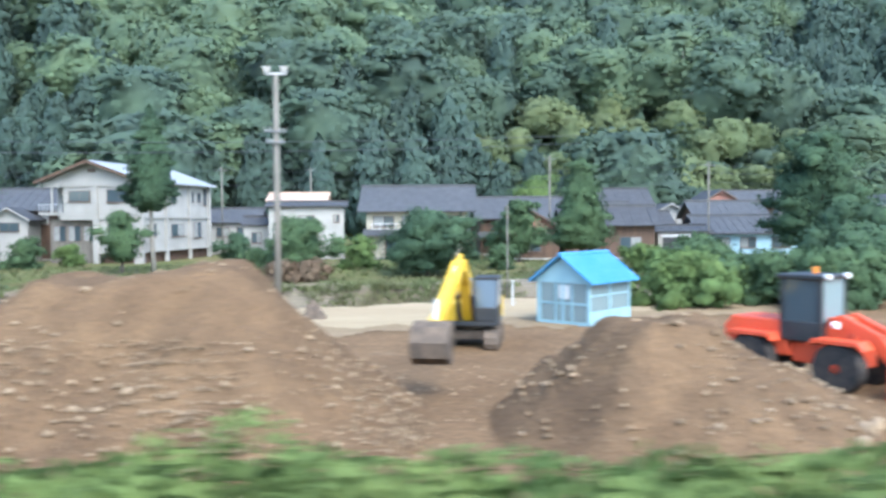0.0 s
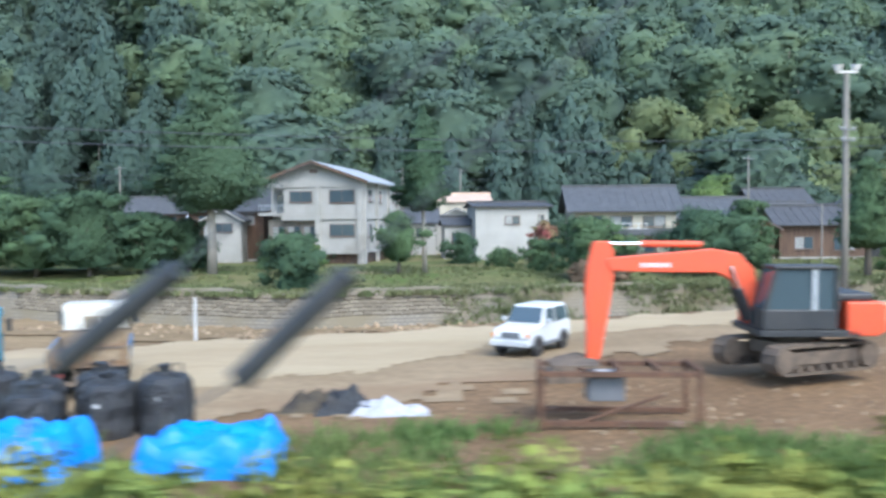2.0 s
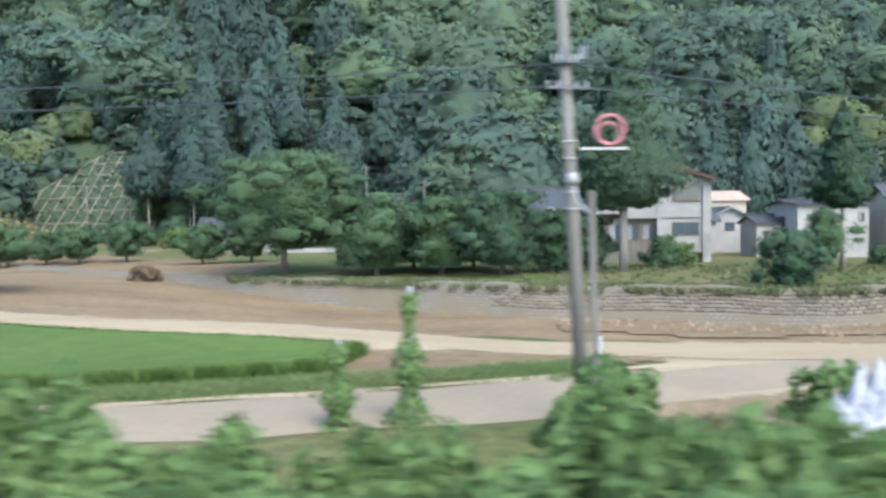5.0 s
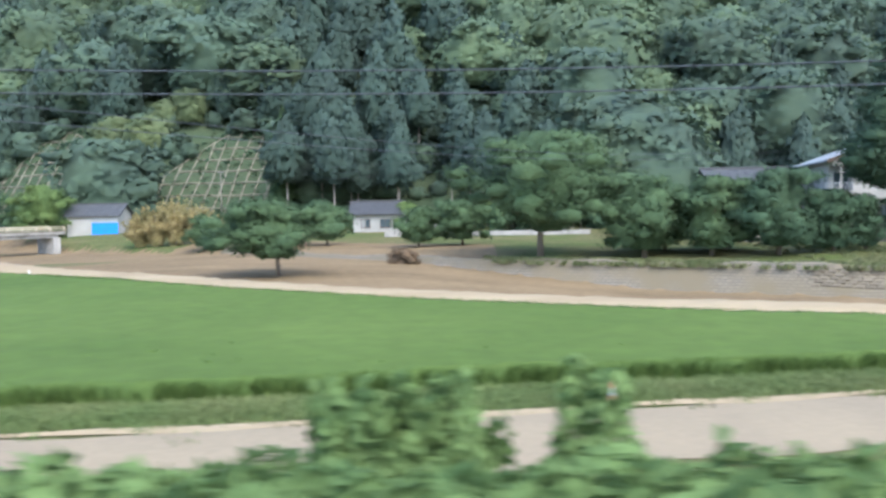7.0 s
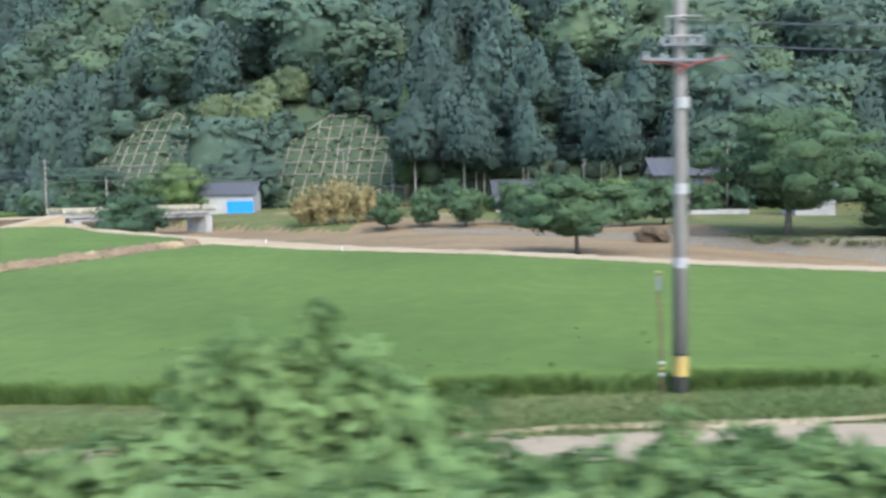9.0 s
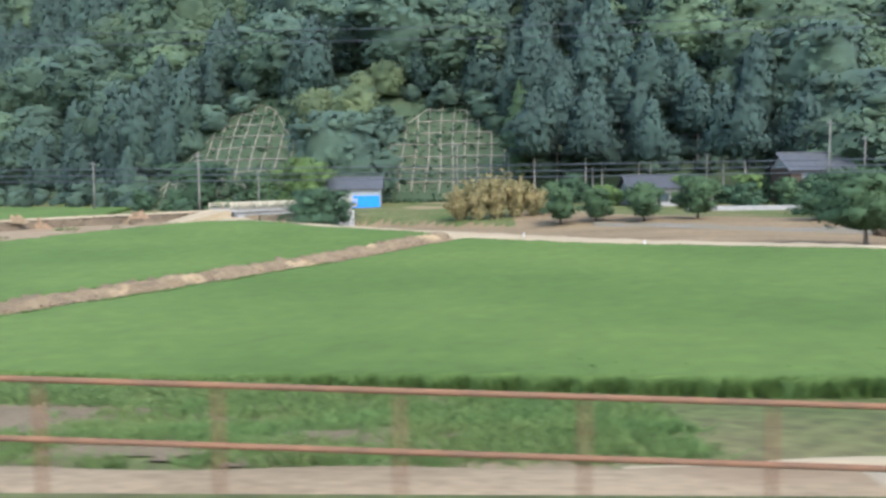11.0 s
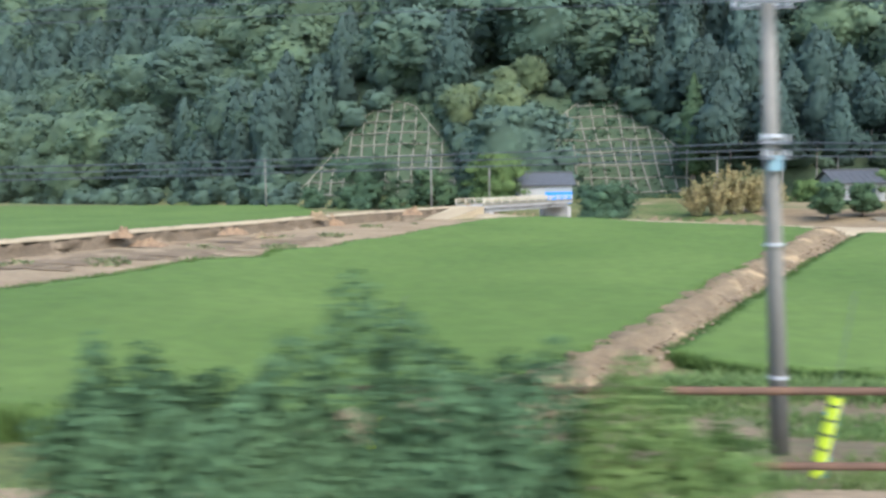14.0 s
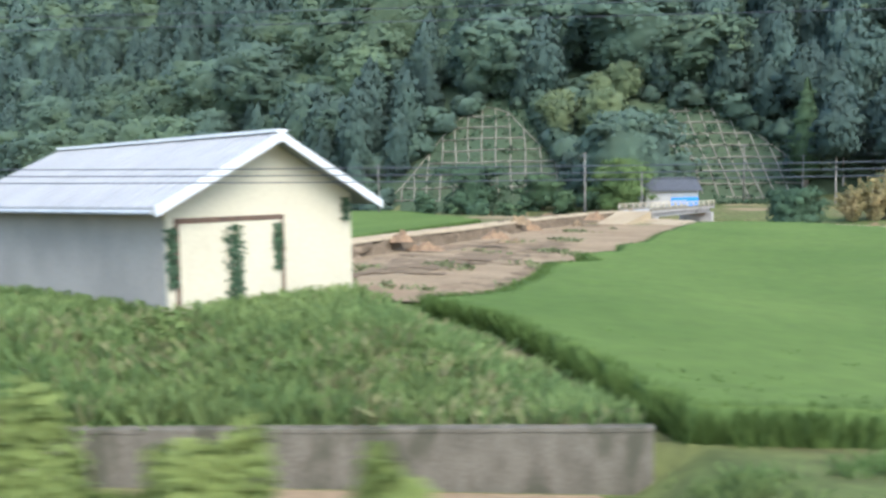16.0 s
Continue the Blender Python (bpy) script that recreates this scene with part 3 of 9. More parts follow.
def tufts(name, pos, height, material, label, seed, per=3, wide=0.12, lean=0.3, category="grass", blade=0.0):
    """Blades that stand in tufts: thin upright bent quads at each place; blade: half a blade's width."""
    rng = np.random.RandomState(seed)
    P = np.repeat(pos, per, 0) + np.concatenate([rng.normal(0, wide, (len(pos) * per, 2)), np.zeros((len(pos) * per, 1))], 1)
    n = len(P)
    h = (np.repeat(np.broadcast_to(height, len(pos)), per) * rng.uniform(0.65, 1.2, n))[:, None]
    t = rng.uniform(0, 6.28, n)
    a = np.stack([np.cos(t), np.sin(t), 0 * t], 1) * (blade or wide * 0.55) * rng.uniform(0.6, 1.3, n)[:, None]
    d = np.stack([rng.normal(0, lean, n), rng.normal(0, lean, n), np.ones(n)], 1)
    V = np.stack([P - a, P + a, P + a * 0.5 + d * h * 0.95, P - a * 0.3 + d * h], 1).reshape(-1, 3)
    return tagged(new(name, array_mesh(name, V, np.arange(4 * n).reshape(-1, 4), material)), label, category, kind="stuff")


def scatter(corners, per_m2, rng):
    c = np.array(corners, float)
    lo, hi = c.min(0), c.max(0)
    n = int((hi - lo).prod() * per_m2)
    X, Y = rng.uniform(lo[0], hi[0], n), rng.uniform(lo[1], hi[1], n)
    k = in_poly(X, Y, c)
    return np.stack([X[k], Y[k], ground_z(X[k], Y[k])], 1)


def paddy(name, corners, label, seed, density, height=0.55):
    """A rice field: closed canopy with a sheer edge, and blades that stand out of it."""
    rng = np.random.RandomState(seed)
    bed = sheet(name, corners, M_RICEBED, label, "field", height * 0.9, 0.5, kind="stuff")
    me = bed.data
    V = np.empty(len(me.vertices) * 3, np.float32)
    me.vertices.foreach_get("co", V)
    V = V.reshape(-1, 3)
    V[:, 2] += rng.normal(0, 0.018, len(V)) + 0.04 * np.sin(V[:, 0] * 0.5 + V[:, 1] * 0.9) * np.sin(V[:, 1] * 0.33)
    me.vertices.foreach_set("co", V.ravel())
    bm = bmesh.new()
    bm.from_mesh(me)
    rim = [e for e in bm.edges if e.is_boundary]
    for v in bmesh.ops.extrude_edge_only(bm, edges=rim)["geom"]:
        if isinstance(v, bmesh.types.BMVert):
            v.co.z -= height
    bmesh.ops.delete(bm, geom=[v for v in bm.verts if not v.link_faces], context="VERTS")
    # Sheer edges: stems in a darker green that carries the shade among them.
    me.materials.append(M_STEMSHADE)
    for f in bm.faces:
        f.material_index = int(abs(f.normal.z) < 0.5)
    bm.to_mesh(me)
    bm.free()
    P = scatter(corners, density, rng)
    P = P[rng.uniform(0, 1, len(P)) < np.clip((30 - P[:, 1]) / 14, 0, 1)]
    P[:, 2] += height * 0.7
    if density > 1:
        tufts(name + "_blades", P, height * 0.24, M_RICE, "upright rice plants in the green field", seed, per=4, wide=0.13, lean=0.5, category="rice")
    c = np.array(corners, float)
    rows = []
    for a, b in zip(c, np.roll(c, -1, 0)):
        u = rng.uniform(0, 1, (int(np.hypot(*(b - a)) * (44 if min(a[1], b[1]) < 60 else 8)), 1))
        q = a + (b - a) * u + rng.normal(0, 0.13, (len(u), 2))
        rows.append(np.concatenate([q, ground_z(q[:, 0], q[:, 1])[:, None]], 1))
    tufts(name + "_edge", np.concatenate(rows), height * 0.92, M_RICE, "tall rice plants along the field's edge", seed + 1, per=5, wide=0.1, lean=0.32, category="rice", blade=0.028)


M_STEMSHADE = mat("shaded_rice_stems", (0.075, 0.118, 0.033), (0.06, 0.098, 0.028), scale=1.5, fine=0.3)
FIELD_A = ((-70, 27.6), (-77, 25.2), (-90, 23.3), (-98, 21.6), (-106, 20.3), (-112, 19.8), (-120, 19.1), (-135.1, 22.5), (-147.3, 26.6), (-158.3, 27.8), (-163.5, 28.2), (-167.6, 29.4), (-169.3, 32.0), (-166.8, 36.0), (-160.4, 47.2), (-151.5, 62.5), (-146, 70.5), (-141.5, 76.9), (-125.7, 64.6), (-113, 53.2), (-105, 47.8), (-93, 40.9), (-80, 35.2), (-74, 33.6), (-69, 31.4))
FIELD_B = ((-180.6, 19.4), (-178.1, 22.8), (-174.3, 27.8), (-169.9, 34.6), (-163.1, 48.5), (-153.9, 63.8), (-148.2, 73.6), (-144.8, 79), (-147, 82), (-159, 90.3), (-169, 101), (-173, 100), (-181.2, 84.5), (-184.9, 74.5), (-187.3, 72.1), (-188.3, 66.7), (-191.8, 63.1), (-191.5, 57.7), (-194.8, 54.1), (-196.1, 46.5), (-198.6, 38.1), (-201.8, 35.4), (-198.7, 31.3), (-196.3, 23.8), (-195.2, 17.9), (-188.1, 18.3))
FIELD_C = ((-226, 55), (-219, 62), (-211, 88), (-199, 124), (-216, 178), (-300, 200), (-330, 150), (-300, 80))
paddy("rice_field", FIELD_A, "even bright green rice paddy beside the lane", 31, 1.4)
paddy("rice_field", FIELD_B, "bright green rice paddy above a stony bank", 32, 1.8, 0.85)
paddy("rice_field", FIELD_C, "far green rice paddy beyond the washed-out track", 33, 0.4)


def bank(name, centre, profile, material, label, category, rough=0.12, step=0.6, seed=1, rise=0.0):
    """A ridge along a line: profile gives (offset, height above the ground) across it, roughened."""
    rng = np.random.RandomState(seed)
    pts = np.array(centre, float)
    s = np.concatenate([[0], np.cumsum(np.hypot(*np.diff(pts, axis=0).T))])
    u = np.arange(0, s[-1], step)
    px, py = np.interp(u, s, pts[:, 0]), np.interp(u, s, pts[:, 1])
    tx, ty = np.gradient(px), np.gradient(py)
    ln = np.hypot(tx, ty) + 1e-9
    rows = []
    for k, (o, h) in enumerate(profile):
        j = rng.normal(0, rough, len(u)) * (0 < k < len(profile) - 1)
        X, Y = px - ty / ln * (o + j), py + tx / ln * (o + j)
        h = -0.1 + (h + 0.1) * (np.clip(u / rise, 0, 1) if rise else 1 + 0 * u)
        rows.append(np.stack([X, Y, ground_z(X, Y) + h + rng.normal(0, rough * 0.6, len(u)) * (h > 0)], -1))
    V = np.stack(rows, 1)
    n, c = V.shape[:2]
    i = (np.arange(n - 1)[:, None] * c + np.arange(c - 1)[None]).ravel()
    return tagged(new(name, array_mesh(name, V.reshape(-1, 3), np.stack([i, i + 1, i + c + 1, i + c], 1), material)), label, category, kind="structure")


M_STONY = mat("stony_soil", (0.245, 0.178, 0.105), (0.175, 0.125, 0.075), scale=0.9, fine=0.5, bump=0.14, stain=(0.30, 0.215, 0.12), stain_at=0.6)
bank("field_berm", ((-180.9, 17.0), (-179.3, 19.2), (-176.9, 22.4), (-173.2, 27.2), (-168.9, 34.0), (-162.0, 48.0), (-152.8, 63.2), (-147, 73), (-143.2, 79)), ((-1.4, -0.1), (-0.9, 0.22), (-0.3, 0.5), (0.3, 0.8), (0.9, 0.86), (1.4, 0.8), (2.2, 0.4)), M_STONY, "stony brown soil bank between two rice fields", "berm", 0.16, 0.4, 2, 2.6)
M_CUT = mat("cut_earth", (0.165, 0.122, 0.08), (0.115, 0.085, 0.056), scale=0.8, fine=0.45, bump=0.12, stain=(0.22, 0.165, 0.11), stain_at=0.6)
bank("washed_out_track", ((-240, 2), (-228, 22), (-214.5, 52), (-206.5, 72), (-196, 97), (-184, 121), (-178, 129)), ((-2.4, -0.1), (-2.0, 0.25), (-1.85, 0.6), (-1.75, 1.1), (-0.6, 1.2), (0.6, 1.2), (1.7, 1.12), (2.3, 0.5), (3, -0.1)), M_CUT, "washed-out earth track with a broken edge", "track", 0.16, 0.6, 3)
bank("track_surface", ((-240, 2), (-228, 22), (-214.5, 52), (-206.5, 72), (-196, 97), (-184, 121), (-178, 129)), ((-1.85, 1.14), (-1.6, 1.3), (0.6, 1.32), (1.75, 1.15)), M_SAND, "pale sandy surface of the raised track", "track", 0.03, 0.6, 4)

bank("farm_track_bank", ((-61, 32.5), (-68, 34.8), (-74, 36.6), (-80, 38.2), (-87.7, 41.2), (-93, 43.8), (-98.7, 46.8), (-105.5, 51.2), (-113, 56.5), (-124.5, 66.6), (-139, 79.6), (-158, 93), (-171.5, 108), (-176, 118)), ((-2.6, -0.1), (-1.9, 0.4), (-0.8, 0.47), (0.8, 0.47), (1.9, 0.4), (2.8, -0.1)), M_SAND, "pale sandy farm track on a low bank", "track", 0.05, 0.8, 6, 14.0)

M_BLOCKWALL, nt_w, b_w = node_mat("river_wall_blocks")
brick = nt_w.nodes.new("ShaderNodeTexBrick")
brick.inputs["Color1"].default_value = (0.165, 0.14, 0.105, 1)
brick.inputs["Color2"].default_value = (0.135, 0.116, 0.088, 1)
brick.inputs["Mortar"].default_value = (0.08, 0.067, 0.048, 1)
brick.inputs["Scale"].default_value = 1.0
brick.inputs["Brick Width"].default_value, brick.inputs["Row Height"].default_value, brick.inputs["Mortar Size"].default_value = 0.5, 0.26, 0.03
co_w, sp_w, cb_w = nt_w.nodes.new("ShaderNodeTexCoord"), nt_w.nodes.new("ShaderNodeSeparateXYZ"), nt_w.nodes.new("ShaderNodeCombineXYZ")
nt_w.links.new(co_w.outputs["Object"], sp_w.inputs[0])
nt_w.links.new(sp_w.outputs["X"], cb_w.inputs["X"])
nt_w.links.new(sp_w.outputs["Z"], cb_w.inputs["Y"])
nt_w.links.new(cb_w.outputs[0], brick.inputs["Vector"])
dirt_w, mr_w, mx_w = nt_w.nodes.new("ShaderNodeTexNoise"), nt_w.nodes.new("ShaderNodeMapRange"), nt_w.nodes.new("ShaderNodeMix")
dirt_w.inputs["Scale"].default_value, dirt_w.inputs["Detail"].default_value = 0.22, 6
mr_w.inputs[1].default_value, mr_w.inputs[2].default_value = 0.36, 0.6
mx_w.data_type = "RGBA"
mx_w.inputs[7].default_value = (0.125, 0.10, 0.06, 1)
nt_w.links.new(co_w.outputs["Object"], dirt_w.inputs["Vector"])
nt_w.links.new(dirt_w.outputs["Fac"], mr_w.inputs[0])
nt_w.links.new(mr_w.outputs[0], mx_w.inputs[0])
nt_w.links.new(brick.outputs["Color"], mx_w.inputs[6])
nt_w.links.new(mx_w.outputs[2], b_w.inputs["Base Color"])
b_w.inputs["Roughness"].default_value = 0.9


def river_wall():
    """The revetment of the far bank: a battered wall from the bed to the bank's edge."""
    x = np.arange(-125, 60, 1.0)
    foot, top = line(FAR_EDGE, x) - 3.1, line(FAR_EDGE, x) - 0.7
    wob = 0.25 * np.sin(x * 0.37) + 0.15 * np.sin(x * 1.1)
    z0 = line(BED, x) - 0.3
    z1 = np.minimum(-1.85 + wob * 0.4, 9)
    rows = [np.stack([x, foot + (top - foot) * k + wob * 0.3, z0 + (z1 - z0) * k], -1) for k in (0, 0.25, 0.5, 0.75, 1)] + [np.stack([x, top + 1.6, z1 + 0.05], -1)]
    V = np.stack(rows, 1)
    n, c = V.shape[:2]
    i = (np.arange(n - 1)[:, None] * c + np.arange(c - 1)[None]).ravel()
    tagged(new("river_wall", array_mesh("river_wall", V.reshape(-1, 3), np.stack([i, i + 1, i + c + 1, i + c], 1), M_BLOCKWALL)), "silt-stained concrete block river wall", "wall", kind="structure")


river_wall()
rg = np.random.RandomState(44)
xe = rg.uniform(-90, 60, 2600)
pe = np.stack([xe, line(FAR_EDGE, xe) + rg.uniform(-1.6, 3.5, 2600), np.zeros(2600)], 1)
pe[:, 2] = np.maximum(ground_z(pe[:, 0], pe[:, 1]), -2.2)
tufts("bank_grass", pe, 0.42, M_DRYGRASS, "dry and green grass along the river wall's top", 45, per=11, wide=0.17, lean=0.5)
xe = rg.uniform(-60, 60, 1800)
pe = np.stack([xe, line(FAR_EDGE, xe) + rg.uniform(1, 26, 1800), np.zeros(1800)], 1)
pe[:, 2] = ground_z(pe[:, 0], pe[:, 1])
tufts("meadow_grass", pe, 0.3, M_DRYGRASS, "uneven green meadow grass before the houses", 46, per=9, wide=0.17, lean=0.5)
xe, ke = rg.uniform(-26, 60, 2400), rg.uniform(0, 1, 2400)
ze = line(BED, xe) - 0.3
pe = np.stack([xe, line(FAR_EDGE, xe) - 3.15 + 2.4 * ke, ze + (-1.85 - ze) * ke], 1)
pe = pe[np.sin(xe * 0.6) + np.sin(xe * 0.23 + ke * 3) + rg.normal(0, 0.6, 2400) > -0.5]
tufts("wall_growth", pe, 0.4, M_DRYGRASS, "dry grass growing over the river wall's face", 54, per=9, wide=0.3, lean=0.7, blade=0.06)
# verge beside the lane and the paddy's foot
M_VERGE = leaf_mat("pale_verge_grass", (0.118, 0.165, 0.058), (0.15, 0.175, 0.07), island=0.25, scale=0.3)
vx = rg.uniform(-130, -60, 9000)
vy = np.interp(vx, [-130, -120, -112, -92, -74, -60], [16.0, 16.6, 18.0, 21.0, 24.4, 28.6]) + rg.normal(0, 0.6, 9000)
pe = np.stack([vx, vy, ground_z(vx, vy)], 1)
tufts("verge_grass", pe, 0.17, M_VERGE, "short roadside grass between lane and paddy", 47, per=16, wide=0.2, lean=0.7, blade=0.022)
pe = scatter(((-205, 15), (-196, 16), (-180, 18.6), (-172, 27), (-164, 28), (-147, 26), (-136, 22), (-136, 14.4), (-160, 13.6), (-205, 14.6)), 11, rg)
bare_soil = np.exp(-((pe[:, 0] + 156.5) / 4.2) ** 2 - ((pe[:, 1] - 22) / 4.5) ** 2)
keep = np.sin(pe[:, 0] * 0.83 + pe[:, 1] * 0.9 + 1) + np.sin(pe[:, 1] * 1.1 - pe[:, 0] * 0.47) + np.sin(pe[:, 0] * 0.31 + pe[:, 1] * 0.37) + rg.normal(0, 0.5, len(pe)) > 0.25 - 1.6 * (pe[:, 0] > -152) + 2.6 * bare_soil + 0.9 * (pe[:, 0] < -180)
tufts("verge_weeds", pe[keep], 0.22, M_WEED, "patchy low weeds on bare soil", 48, per=16, wide=0.2, lean=0.7, blade=0.026)


pe = scatter(((-152, 11.2), (-152, 13.9), (-196, 13.9), (-196, 11.2)), 9, rg)
keep = np.sin(pe[:, 0] * 0.61 + 2) + np.sin(pe[:, 0] * 1.7 + pe[:, 1] * 1.9) + rg.normal(0, 0.5, len(pe)) > 0.2 + 0.9 * (pe[:, 0] < -174)
tufts("lane_weeds", pe[keep], 0.2, M_VERGE, "low grass creeping over the sandy lane's end", 50, per=14, wide=0.2, lean=0.7, blade=0.024)


# ---- spoil heaps and stones ----
def heap(name, cx, cy, top_half, foot_l, foot_r, foot_y, height, seed, label):
    rng = np.random.RandomState(seed)
    X, Y = np.meshgrid(np.arange(cx - foot_l - 1, cx + foot_r + 1, 0.22), np.arange(cy - foot_y - 1, cy + foot_y + 1, 0.22))
    dx = np.where(X < cx, np.clip(cx - top_half - X, 0, None) / (foot_l - top_half), np.clip(X - cx - top_half, 0, None) / (foot_r - top_half))
    r = np.hypot(dx, np.clip(np.abs(Y - cy) - 0.5, 0, None) / foot_y)
    lump = sum(np.sin(X * a + Y * b + p) * w for a, b, p, w in ((0.9, 0.6, 1, 0.16), (1.7, -1.1, 0.4, 0.12), (2.9, -1.9, 2, 0.09), (4.1, 5.3, 0, 0.06), (7.7, -6.1, 3, 0.045)))
    h = np.minimum(height * 1.2 * np.clip(1 - r, 0, 1) ** 1.15, height * (1 + 0.04 * np.sin(X * 1.1)))
    h = h + (lump + rng.normal(0, 0.03, X.shape)) * np.clip(h, 0, 0.8) * np.where(h > height * 0.93, 0.45, 1)
    Z = ground_z(X, Y) + np.where(h > 0.01, h, -0.15)
    n = X.shape[1]
    i = (np.arange(X.shape[0] - 1)[:, None] * n + np.arange(n - 1)[None]).ravel()
    tagged(new(name, array_mesh(name, np.stack([X, Y, Z], -1).reshape(-1, 3), np.stack([i, i + 1, i + n + 1, i + n], 1), M_HEAP, True)), label, "soil heap")
    return X.ravel(), Y.ravel(), Z.ravel(), h.ravel()


M_HEAP = mat("heaped_soil", (0.175, 0.112, 0.062), (0.125, 0.08, 0.046), scale=0.9, fine=0.4, bump=0.16)
M_STONE = mat("pale_stone", (0.30, 0.225, 0.145), (0.20, 0.14, 0.085), scale=1.2, fine=0.3, bump=0.03, island=0.3)
heaps = [heap("soil_heap", -6.4, 18.6, 1.5, 6.6, 6.2, 5.4, 3.4, 61, "tall heap of brown soil and stones"),
         heap("soil_heap", 4.6, 18.2, 0.4, 3.6, 5.2, 4.4, 2.4, 62, "smaller heap of brown soil and rubble")]


def stone_mesh(rng, n, size, P):
    """n rough stones, each an irregular octahedron-like lump."""
    base = np.array([(1, 0, 0), (-1, 0, 0), (0, 1, 0), (0, -1, 0), (0, 0, 0.75), (0, 0, -0.6)], float)
    f = np.array([(0, 2, 4), (2, 1, 4), (1, 3, 4), (3, 0, 4), (2, 0, 5), (1, 2, 5), (3, 1, 5), (0, 3, 5)])
    t = rng.uniform(0, 6.28, n)
    s = size * rng.uniform(0.3, 1.0, n) ** 2.4
    V = base[None] * rng.uniform(0.55, 1.25, (n, 6, 1)) * s[:, None, None]
    c, si = np.cos(t)[:, None], np.sin(t)[:, None]
    V = np.stack([V[..., 0] * c - V[..., 1] * si, V[..., 0] * si + V[..., 1] * c, V[..., 2]], -1) + P[:, None]
    return V.reshape(-1, 3), (np.arange(n)[:, None, None] * 6 + f[None]).reshape(-1, 3)


rg = np.random.RandomState(71)
cand = []
for (X, Y, Z, h), n in zip(heaps, (5200, 2600)):
    k = np.where(h > 0.05)[0]
    k = rg.choice(k, n)
    k = k[(rg.uniform(0, 1, len(k)) < np.clip(1.1 - h[k] / 2.5, 0.08, 1) * np.clip(h[k] / 0.9, 0.05, 1) * (0.35 + 0.65 * (np.sin(X[k] * 0.9 + Y[k] * 1.7) > -0.2)))]
    cand.append(np.stack([X[k], Y[k], Z[k] + 0.02], 1))
gp = scatter(((-26, 13), (22, 13), (22, 24), (-12, 27), (-26, 21)), 4.5, rg)
P = np.concatenate(cand + [gp])
X, Y, Z, h = heaps[0]
k = np.where((h > 0.04) & (h < 2.3) & (Y < 18.6))[0]
k = rg.choice(k, 60000)
band = np.sin(X[k] * 1.3 + Y[k] * 0.5) + np.sin(X[k] * 0.6 - Y[k] * 0.8 + 1) * 0.7 + rg.normal(0, 1.0, len(k))
k = k[band > 0.35]
chips = np.stack([X[k], Y[k], Z[k]], 1) + rg.normal(0, 0.08, (len(k), 3)) * [1, 1, 0.1]
V, F = stone_mesh(rg, len(chips), 0.05, chips)
tagged(new("gravel_chips", array_mesh("gravel_chips", V, F, M_STONE)), "pale broken rock chips down the heap's front", "gravel", kind="stuff")
V, F = stone_mesh(rg, len(P), 0.13, P)
tagged(new("rubble", array_mesh("rubble", V, F, M_STONE)), "pale stones strewn over the soil heaps and yard", "stones", kind="stuff")
for k, (x, y, q) in enumerate(((6.9, 15.9, 0.2), (7.3, 16.3, 0.24), (7.9, 15.7, 0.22), (6.2, 16.8, 0.17), (7.5, 15.0, 0.15), (8.4, 16.2, 0.16))):
    me = Build().add(ICO_V * rg.uniform(0.8, 1.2, (12, 1)) * np.array([q * 1.5, q, q]), [tuple(f) for f in ICO_F.tolist()]).mesh("boulder", 0.02)
    ob = part("boulder", me, M_STONE)
    ob.matrix_basis = pose(x, y, gz(x, y) + 0.4 + q * 0.5, 8 * k, 10 * k, 50 * k)
    tagged(ob, "large pale broken boulder on the soil heap's foot", "boulder", "boulders at the soil heap")
P = scatter(((-211, 47), (-203, 58), (-192, 86), (-182, 112), (-180, 110), (-188, 88), (-198, 60), (-205, 46)), 2.6, rg)
P2 = []
for a, b in (((-179.3, 19.2), (-173.2, 27.2)), ((-173.2, 27.2), (-162.0, 48.0)), ((-162.0, 48.0), (-144, 78))):
    u = rg.uniform(0, 1, (1000, 1))
    q = np.array(a) * (1 - u) + np.array(b) * u + rg.normal(0, 0.5, (1000, 2)) + np.array([0.4, -0.25])
    P2.append(np.concatenate([q, (ground_z(q[:, 0], q[:, 1]) + rg.uniform(0.1, 0.66, 1000))[:, None]], 1))
foot = rg.uniform(0, 1, (700, 1))
q = np.array([(-213.5, 46)]) * (1 - foot) + np.array([(-181, 121)]) * foot + rg.normal(0, 0.8, (700, 2)) + np.array([0.6, 0])
P2.append(np.concatenate([q, (ground_z(q[:, 0], q[:, 1]) + 0.05)[:, None]], 1))
P = np.concatenate([P, scatter(((-213, 46), (-203, 62), (-190, 96), (-178, 108), (-176, 100), (-191, 62), (-198, 40)), 1.6, rg)] + P2)
V, F = stone_mesh(rg, len(P), 0.16, P)
tagged(new("berm_stones", array_mesh("berm_stones", V, F, M_STONE)), "loose stones on the berm and washed-out bank", "stones", kind="stuff")
xe = rg.uniform(-58, -20, 900)
P = np.stack([xe, line(FAR_EDGE, xe) - rg.uniform(1, 9, 900), np.zeros(900)], 1)
P[:, 2] = ground_z(P[:, 0], P[:, 1])
V, F = stone_mesh(rg, len(P), 0.45, P)
tagged(new("river_stones", array_mesh("river_stones", V, F, M_STONE)), "rubble at the river wall's foot", "stones", kind="stuff")


